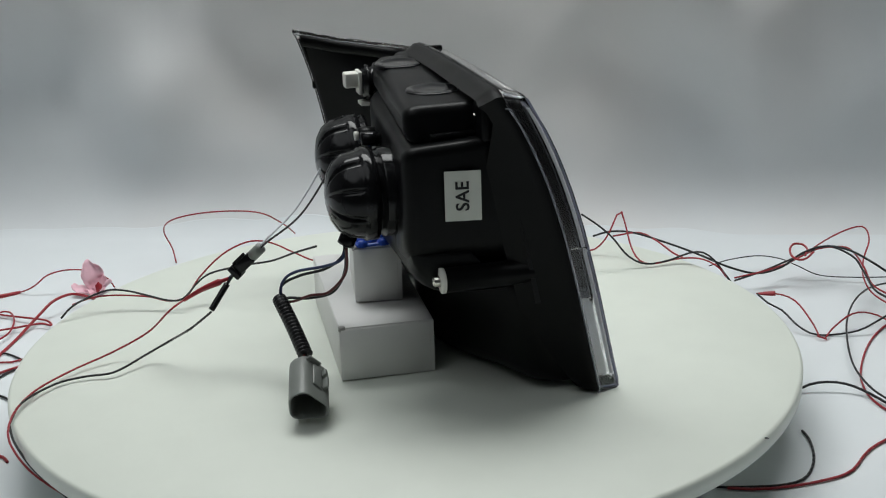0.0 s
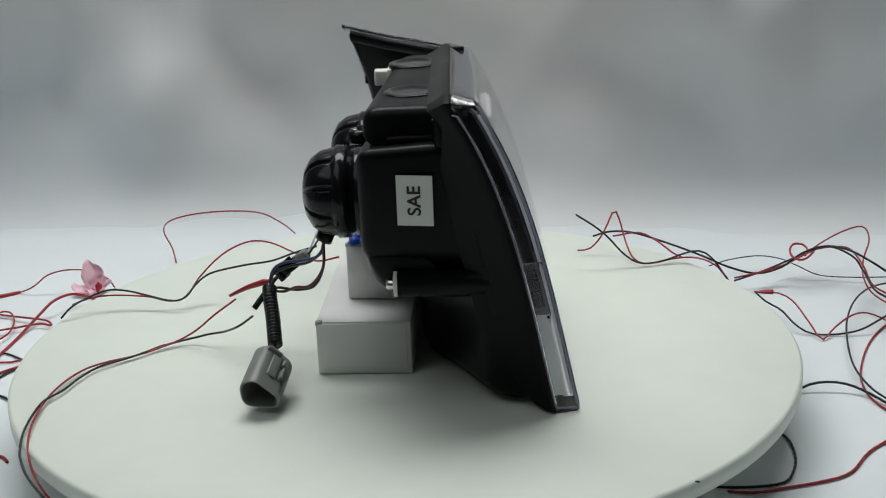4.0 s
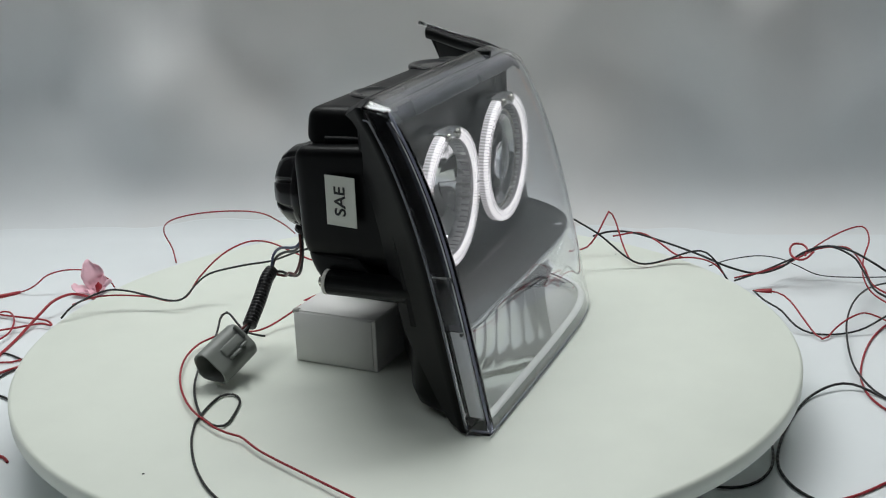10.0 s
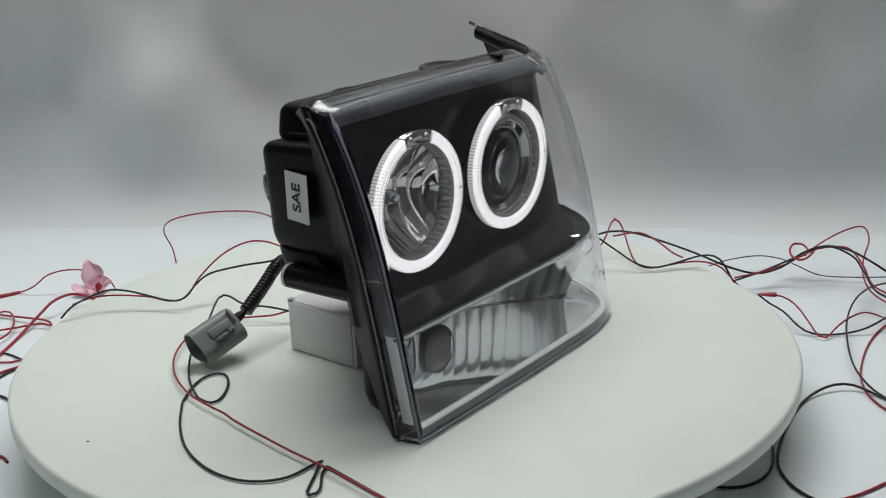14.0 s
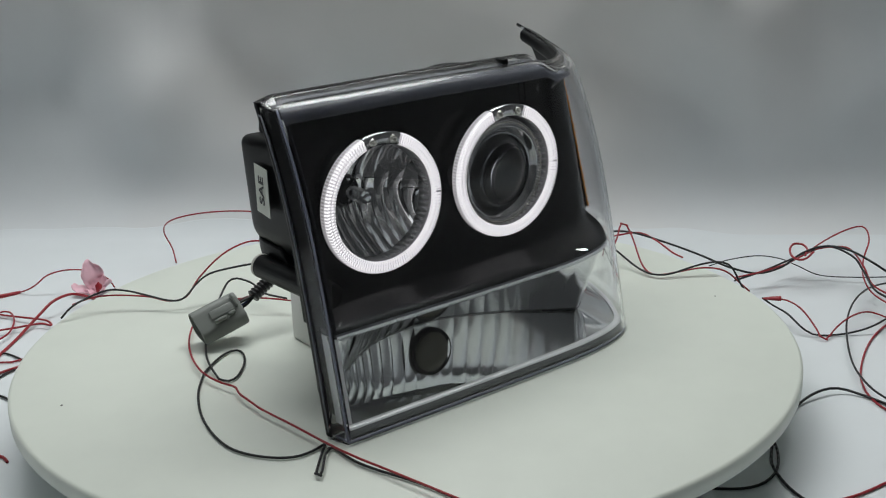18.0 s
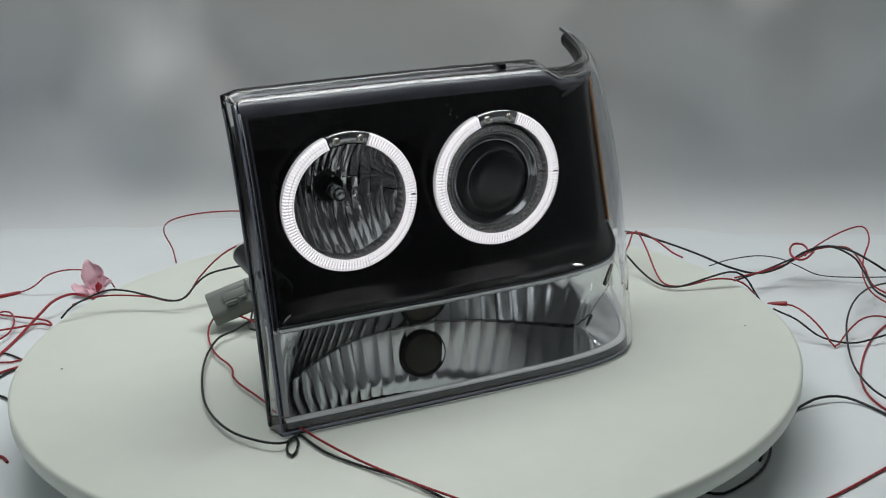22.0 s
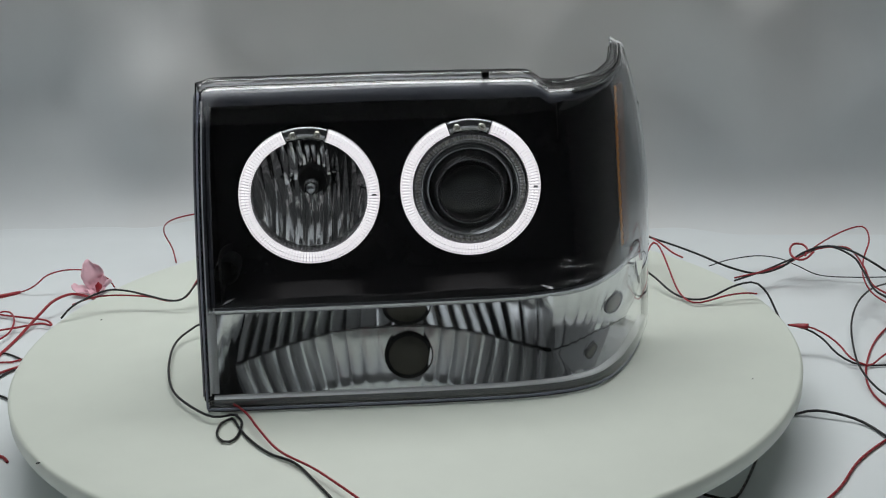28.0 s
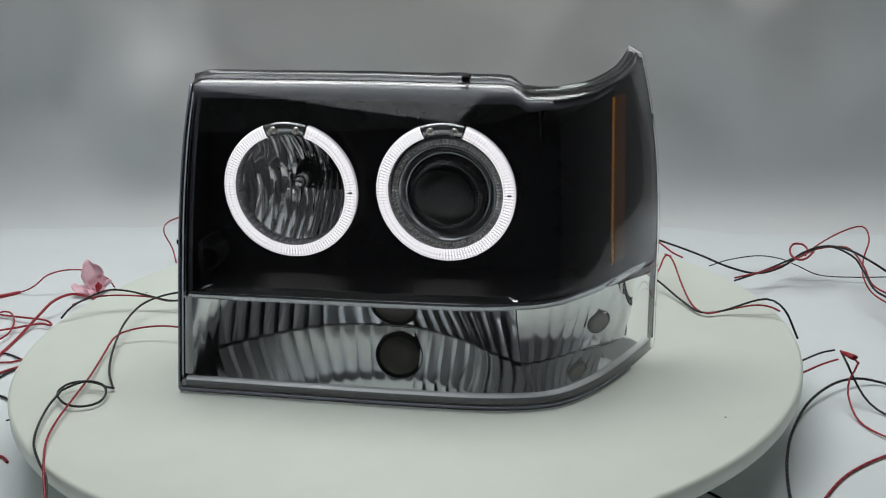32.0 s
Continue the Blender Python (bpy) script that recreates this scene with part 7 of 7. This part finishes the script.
black_loop_wire_keys.append((18, ([(0.2684, -0.2, -0.0535), (0.257, -0.1765, -0.0535), (0.2527, -0.1526, -0.0535), (0.254, -0.128, -0.0535), (0.2669, -0.0943, -0.0535), (0.2969, -0.0469, -0.0535), (0.316, -0.0309, -0.05), (0.3367, -0.0227, -0.05), (0.3543, -0.0309, -0.053), (0.3757, -0.0619, -0.053)],)))
black_loop_wire_keys.append((21, ([(0.2469, -0.1315, -0.0535), (0.2674, -0.0898, -0.0535), (0.286, -0.0635, -0.0535), (0.2986, -0.0471, -0.0535), (0.3153, -0.0329, -0.05), (0.3357, -0.0258, -0.05), (0.3532, -0.0339, -0.053), (0.3738, -0.0666, -0.053)],)))
black_loop_wire_keys.append((25, ([(0.2438, -0.1141, -0.0535), (0.2728, -0.0717, -0.0535), (0.2895, -0.0521, -0.0535), (0.2989, -0.0462, -0.0535), (0.3105, -0.0478, -0.05), (0.3248, -0.0574, -0.05), (0.3392, -0.0724, -0.053), (0.3501, -0.1264, -0.053)],)))
black_loop_wire_keys.append((29.3, ([(0.2414, -0.1224, -0.0535), (0.2646, -0.0849, -0.0535), (0.2825, -0.0679, -0.0535), (0.2929, -0.0623, -0.0535), (0.3048, -0.065, -0.05), (0.3237, -0.073, -0.05), (0.341, -0.0849, -0.053), (0.354, -0.1269, -0.053)],)))
black_loop_wire_keys.append((29.9, ([(0.2473, -0.2015, -0.0535), (0.2549, -0.1647, -0.0535), (0.2663, -0.1251, -0.0535), (0.2818, -0.0868, -0.0535), (0.3048, -0.0491, -0.05), (0.3326, -0.0213, -0.048), (0.3553, -0.0109, -0.048), (0.3752, -0.011, -0.052), (0.3927, -0.0302, -0.052)],)))
black_loop_wire_keys.append((32, ([(0.2473, -0.2015, -0.0535), (0.2549, -0.1647, -0.0535), (0.2663, -0.1251, -0.0535), (0.2818, -0.0868, -0.0535), (0.3048, -0.0491, -0.05), (0.3326, -0.0213, -0.048), (0.3553, -0.0109, -0.048), (0.3752, -0.011, -0.052), (0.3927, -0.0302, -0.052)],)))
chain("black_loop_wire", M_BLACK, "black wire bowed in a wide loop on the paper", 0.007, 44, 0.0011, black_loop_wire_keys)
black_under_wire_keys = []
black_under_wire_keys.append((0, ([(0.1927, -0.1567, -0.0535), (0.2053, -0.1612, -0.0535), (0.2299, -0.1637, -0.0535), (0.2534, -0.163, -0.0535), (0.2696, -0.1552, -0.0535), (0.2826, -0.1336, -0.0535), (0.2895, -0.1076, -0.0535), (0.2898, -0.0858, -0.0535), (0.2825, -0.0679, -0.0535)],)))
black_under_wire_keys.append((5.4, ([(0.1927, -0.1567, -0.0535), (0.2053, -0.1612, -0.0535), (0.2299, -0.1637, -0.0535), (0.2504, -0.1604, -0.0535), (0.2585, -0.1492, -0.0535), (0.2666, -0.1294, -0.0535), (0.2702, -0.1081, -0.0535), (0.2693, -0.0946, -0.0535), (0.2631, -0.0753, -0.0535)],)))
black_under_wire_keys.append((6.3, ([(0.1885, -0.1579, -0.0535), (0.2034, -0.161, -0.0535), (0.2223, -0.1629, -0.0535), (0.2382, -0.1551, -0.0535), (0.2509, -0.1386, -0.0535), (0.2589, -0.1157, -0.0535), (0.2628, -0.0939, -0.0535), (0.2611, -0.0751, -0.0535)],)))
black_under_wire_keys.append((16, ([(0.1885, -0.1579, -0.0535), (0.2034, -0.161, -0.0535), (0.2223, -0.1629, -0.0535), (0.2382, -0.1551, -0.0535), (0.2509, -0.1386, -0.0535), (0.2589, -0.1157, -0.0535), (0.2628, -0.0939, -0.0535), (0.2611, -0.0751, -0.0535)],)))
black_under_wire_keys.append((19, ([(0.1882, -0.1594, -0.0535), (0.2026, -0.164, -0.0535), (0.2253, -0.1664, -0.0535), (0.2418, -0.1603, -0.0535), (0.2558, -0.1424, -0.0535), (0.2635, -0.1179, -0.0535), (0.2648, -0.0986, -0.0535), (0.2618, -0.0799, -0.0535)],)))
black_under_wire_keys.append((25, ([(0.1921, -0.1676, -0.0535), (0.2019, -0.1747, -0.0535), (0.2142, -0.179, -0.0535), (0.2265, -0.1618, -0.0535), (0.2388, -0.139, -0.0535), (0.2485, -0.1189, -0.0535), (0.2567, -0.0977, -0.0535), (0.2618, -0.0799, -0.0535), (0.2741, -0.0217, -0.0535), (0.2832, 0.0444, -0.0535)],)))
black_under_wire_keys.append((29.3, ([(0.1921, -0.1676, -0.0535), (0.2019, -0.1747, -0.0535), (0.2134, -0.1789, -0.0535), (0.225, -0.1617, -0.0535), (0.2369, -0.1388, -0.0535), (0.2466, -0.1187, -0.0535), (0.2551, -0.0976, -0.0535), (0.2606, -0.0798, -0.0535), (0.2728, -0.0216, -0.0535), (0.2819, 0.0445, -0.0535)],)))
black_under_wire_keys.append((30, ([(0.1882, -0.1594, -0.0535), (0.1981, -0.1667, -0.0535), (0.2065, -0.179, -0.0535), (0.2138, -0.1945, -0.0535), (0.2198, -0.2129, -0.0535)],)))
black_under_wire_keys.append((32, ([(0.1882, -0.1594, -0.0535), (0.1981, -0.1667, -0.0535), (0.2065, -0.179, -0.0535), (0.2138, -0.1945, -0.0535), (0.2198, -0.2129, -0.0535)],)))
chain("black_under_wire", M_BLACK, "black wire looping out from under the turntable", 0.007, 22, 0.001, black_under_wire_keys)
red_inner_wire_keys = []
red_inner_wire_keys.append((0, ([(0.2733, 0.0616, -0.05), (0.2948, 0.0689, -0.05), (0.3191, 0.0685, -0.05)],)))
red_inner_wire_keys.append((29.4, ([(0.2733, 0.0616, -0.05), (0.2948, 0.0689, -0.05), (0.3191, 0.0685, -0.05)],)))
red_inner_wire_keys.append((30.1, ([(0.2821, -0.0508, -0.03), (0.2976, -0.0526, -0.022), (0.3198, -0.0406, -0.02), (0.3424, -0.0301, -0.02)],)))
red_inner_wire_keys.append((32, ([(0.2821, -0.0508, -0.03), (0.2976, -0.0526, -0.022), (0.3198, -0.0406, -0.02), (0.3424, -0.0301, -0.02)],)))
chain("red_inner_wire", M_RED, "red wire that slips out from under the turntable", 0.007, 8, 0.0008, red_inner_wire_keys)
black_inner_wire_keys = []
black_inner_wire_keys.append((0, ([(0.2797, 0.0861, -0.05), (0.3017, 0.0937, -0.05), (0.3241, 0.0935, -0.05)],)))
black_inner_wire_keys.append((29.4, ([(0.2797, 0.0861, -0.05), (0.3017, 0.0937, -0.05), (0.3241, 0.0935, -0.05)],)))
black_inner_wire_keys.append((30.1, ([(0.2924, -0.0243, -0.03), (0.3049, -0.0298, -0.022), (0.3244, -0.0201, -0.02), (0.3418, -0.0154, -0.02)],)))
black_inner_wire_keys.append((32, ([(0.2924, -0.0243, -0.03), (0.3049, -0.0298, -0.022), (0.3244, -0.0201, -0.02), (0.3418, -0.0154, -0.02)],)))
chain("black_inner_wire", M_BLACK, "black wire that slips out from under the turntable", 0.007, 7, 0.0008, black_inner_wire_keys)
red_low_wire_keys = []
red_low_wire_keys.append((0, ([(0.2143, -0.1637, -0.0535), (0.2328, -0.1671, -0.0535), (0.2525, -0.1661, -0.0535), (0.2776, -0.1608, -0.0535), (0.3031, -0.1498, -0.0535), (0.3285, -0.1188, -0.0535), (0.3634, -0.0929, -0.0535)],)))
red_low_wire_keys.append((5.4, ([(0.2128, -0.1697, -0.0535), (0.2311, -0.1731, -0.0535), (0.2521, -0.1676, -0.0535), (0.2771, -0.1623, -0.0535), (0.3022, -0.1522, -0.0535), (0.3269, -0.123, -0.0535), (0.3624, -0.0956, -0.0535)],)))
red_low_wire_keys.append((6.3, ([(0.2393, -0.1971, -0.0535), (0.2634, -0.1922, -0.0535), (0.2844, -0.1862, -0.0535), (0.3023, -0.1789, -0.0535), (0.3378, -0.1575, -0.0535)],)))
red_low_wire_keys.append((19, ([(0.2393, -0.1971, -0.0535), (0.2634, -0.1922, -0.0535), (0.2844, -0.1862, -0.0535), (0.3023, -0.1789, -0.0535), (0.3378, -0.1575, -0.0535)],)))
red_low_wire_keys.append((29, ([(0.2466, -0.1978, -0.0535), (0.2671, -0.1926, -0.0535), (0.2906, -0.1684, -0.0535), (0.316, -0.1304, -0.0535), (0.3485, -0.0987, -0.0535), (0.3777, -0.0785, -0.0535)],)))
red_low_wire_keys.append((30.1, ([(0.2588, -0.2062, -0.0535), (0.2751, -0.1822, -0.0535), (0.2938, -0.1593, -0.0535), (0.3136, -0.1427, -0.0535), (0.3368, -0.1292, -0.0535), (0.3617, -0.118, -0.0535)],)))
red_low_wire_keys.append((32, ([(0.2588, -0.2062, -0.0535), (0.2751, -0.1822, -0.0535), (0.2938, -0.1593, -0.0535), (0.3136, -0.1427, -0.0535), (0.3368, -0.1292, -0.0535), (0.3617, -0.118, -0.0535)],)))
chain("red_low_wire", M_RED, "red wire lying in a slack bend on the paper", 0.008, 26, 0.001, red_low_wire_keys)

# in-line plug between the headlight's lead and the feed wires
PLUG = []
PLUG.append((0, Vector((-0.129, -0.03, 0.0686)), Vector((-0.1059, -0.035, 0.0904))))
PLUG.append((3.5, Vector((-0.1044, -0.005, 0.0576)), Vector((-0.0814, -0.012, 0.078))))
PLUG.append((6, Vector((-0.0788, 0.025, 0.0409)), Vector((-0.0505, 0.015, 0.0605))))
PLUG.append((7, Vector((-0.0718, 0.045, 0.0265)), Vector((-0.0467, 0.04, 0.0474))))
PLUG.append((8, Vector((-0.0657, 0.07, 0.018)), Vector((-0.0409, 0.065, 0.0385))))
PLUG.append((9, Vector((-0.0569, 0.09, 0.0112)), Vector((-0.032, 0.09, 0.0283))))
PLUG.append((10, Vector((-0.051, 0.0934, 0.0112)), Vector((-0.0262, 0.0919, 0.0283))))
PLUG.append((12, Vector((-0.0387, 0.0992, 0.0112)), Vector((-0.0143, 0.0944, 0.0283))))
PLUG.append((14, Vector((-0.0258, 0.1033, 0.0112)), Vector((-0.0021, 0.0955, 0.0283))))
PLUG.append((16, Vector((-0.0124, 0.1058, 0.0112)), Vector((0.01, 0.095, 0.0283))))
PLUG.append((18, Vector((0.0011, 0.1065, 0.0112)), Vector((0.022, 0.0929, 0.0283))))
PLUG.append((20, Vector((0.0147, 0.1055, 0.0112)), Vector((0.0337, 0.0894, 0.0283))))
PLUG.append((22, Vector((0.028, 0.1027, 0.0112)), Vector((0.0448, 0.0844, 0.0283))))
PLUG.append((24, Vector((0.0409, 0.0983, 0.0112)), Vector((0.0552, 0.078, 0.0283))))
PLUG.append((26, Vector((0.053, 0.0923, 0.0112)), Vector((0.0647, 0.0703, 0.0283))))
PLUG.append((28, Vector((0.0644, 0.0848, 0.0112)), Vector((0.0731, 0.0615, 0.0283))))
PLUG.append((30, Vector((0.0746, 0.0759, 0.0112)), Vector((0.0803, 0.0517, 0.0283))))
PLUG.append((32, Vector((0.0837, 0.0658, 0.0112)), Vector((0.0863, 0.041, 0.0283))))
COVER_FOOT = Vector((0.046, 0.040, 0.138))   # where the leads enter the far bulb cover, in the headlight's space


def lead_keys(side):
    keys = []
    for t, a, b in PLUG:
        top = spin(t) @ COVER_FOOT
        ahead = (b - a).normalized()
        off = Vector((-side, 0, side))
        mid = b.lerp(top, 0.5) + Vector((0.002, 0, -0.008)) + off
        keys.append((t, ([b, b + ahead * 0.008 + off * 0.3, mid, top + off * 1.2],)))
    return keys


black_lead_keys = lead_keys(0.0)
chain("black_lead", M_BLACK, "black lead running from the bulb cover to the plug", 0.0068, 16, 0.0008, black_lead_keys)
white_lead_keys = lead_keys(0.0042)
chain("white_lead", M_WHITEW, "white lead running from the bulb cover to the plug", 0.0068, 16, 0.0008, white_lead_keys)


def plug_pose(a, b):
    x = (b - a).normalized()
    side = Vector((0, 0, 1)).cross(x).normalized()
    return Matrix.Translation((a + b) / 2) @ Matrix((x, side, x.cross(side))).transposed().to_4x4()


plug = tagged(new("inline_plug"), "small black in-line plug with a grey end and red heat-shrink", "plug")
SLEEVE = [(-0.018, -0.0003, -0), (-0.0272, -0.0002, 0.0034), (-0.0423, 0.0008, 0.0082), (-0.0591, 0.0017, 0.0115)]
SPADE = [(-0.0206, -0.0035, -0.0021), (-0.0277, -0.0094, -0.0043), (-0.0375, -0.0176, -0.0076)]
part("plug_body", rbox((0.021, 0.0085, 0.0085), (-0.002, 0, 0), 0.001), M_RUBBER, plug)
part("plug_collar", rbox((0.005, 0.0125, 0.011), (-0.009, 0, 0), 0.001), M_RUBBER, plug)
part("plug_latch", rbox((0.012, 0.003, 0.0025), (-0.001, 0, 0.0053), 0.0006), M_RUBBER, plug)
part("plug_end", lathe([(0.008, 0.0), (0.008, 0.0042), (0.0185, 0.0042), (0.0195, 0.0034), (0.0195, 0.0)], 20, "x"), M_GREY, plug, "light grey plug end")
part("red_sleeve", tube(spline(SLEEVE, 16), 0.0026, 10,
     r_of=lambda i: 0.55 if i < 3 else 1.0 - 0.045 * (i - 3)), M_RED, plug, "red heat-shrink sleeve")
part("plug_wire", tube([(-0.0105, -0.0015, 0), (-0.016, -0.0022, -0.001), SPADE[0]], 0.0011, 8), M_BLACK, plug, "short black wire into the plug")
part("plug_wire", tube([(-0.0105, 0.0015, 0), (-0.015, 0.0008, 0), SLEEVE[0]], 0.0011, 8), M_BLUEW, plug, "short dark blue wire into the plug")
part("spade_cover", tube(spline(SPADE, 12), 0.0024, 10), M_RUBBER, plug, "black spade terminal cover")

# pink cloth flower beside the turntable
FLOWER_AT = Vector((-0.3108, 0.2897, -0.0545))
flower = tagged(new("cloth_flower"), "crumpled pink cloth flower lying on the white paper", "flower")
for k, (a, reach, broad, lift) in enumerate(((2.3, 0.027, 0.026, 1.0), (3.5, 0.026, 0.024, 0.25), (0.35, 0.019, 0.017, 0.45), (4.7, 0.020, 0.022, 0.18), (1.4, 0.020, 0.020, 0.75))):
    rows = []
    for i in range(13):
        u = i / 12
        row = []
        for j in range(13):
            v = j / 12 - 0.5
            r = 0.002 + reach * u * (1 - 0.55 * lift) - 0.008 * u * (2 * v) ** 2
            w = broad * math.sin(math.pi * (0.10 + 0.66 * u)) * v
            crumple = 0.0030 * noise.noise(Vector((u * 3.1 + k * 7, v * 4.3, k)))
            up = reach * lift * u + 0.003 * math.cos(5 * v + k) * u + crumple
            row.append((r * math.cos(a) - w * math.sin(a), (r * math.sin(a) + w * math.cos(a)) * 0.8 + crumple, max(0.0006, 0.003 + up)))
        rows.append(row)
    petal = part("petal", skin(rows), M_PINK, flower)
    petal.modifiers.new("thickness", "SOLIDIFY").thickness = 0.0005
part("flower_knot", lathe([(0.002, 0.0), (0.003, 0.003), (0.010, 0.0035), (0.014, 0.0)], 12, "z", (0.004, -0.006, 0.001)), M_RED, flower, "red knot at the flower's middle")
part("flower_stem", tube([(0.006, -0.006, 0.004), (0.024, -0.004, 0.006), (0.034, -0.002, 0.008)], 0.0009, 8), M_RED, flower)
flower.location = FLOWER_AT


def motions():
    times = [k * 1.0 for k in range(33)]
    for ob, base in RIDERS:
        walk(ob, [(t, spin(t) @ base) for t in times])
    walk(plug, [(t, plug_pose(a, b)) for t, a, b in PLUG])
    for ob in SLIDERS:
        walk(ob, [(0, pose(0, 0, 0)), (22, pose(0, 0, 0)), (29.4, pose(0.008, 0, 0)), (30.1, pose(0.14, -0.03, 0)), (32, pose(0.14, -0.03, 0))])
    for bits, piece, keys in CHAINS:
        keys = [(t, resampled(parts)) for t, parts in keys]
        at = sorted({float(k) for k in range(33)} | {t for t, _ in keys})
        laid = [(t, along(between(keys, t), piece, len(bits))) for t in at]
        for k, bit in enumerate(bits):
            walk(bit, [(t, poses[k]) for t, poses in laid])
        if bits is CHAINS[SLEEVED[1]][0]:
            walk(SLEEVED[0], [(t, poses[0]) for t, poses in laid])


motions()
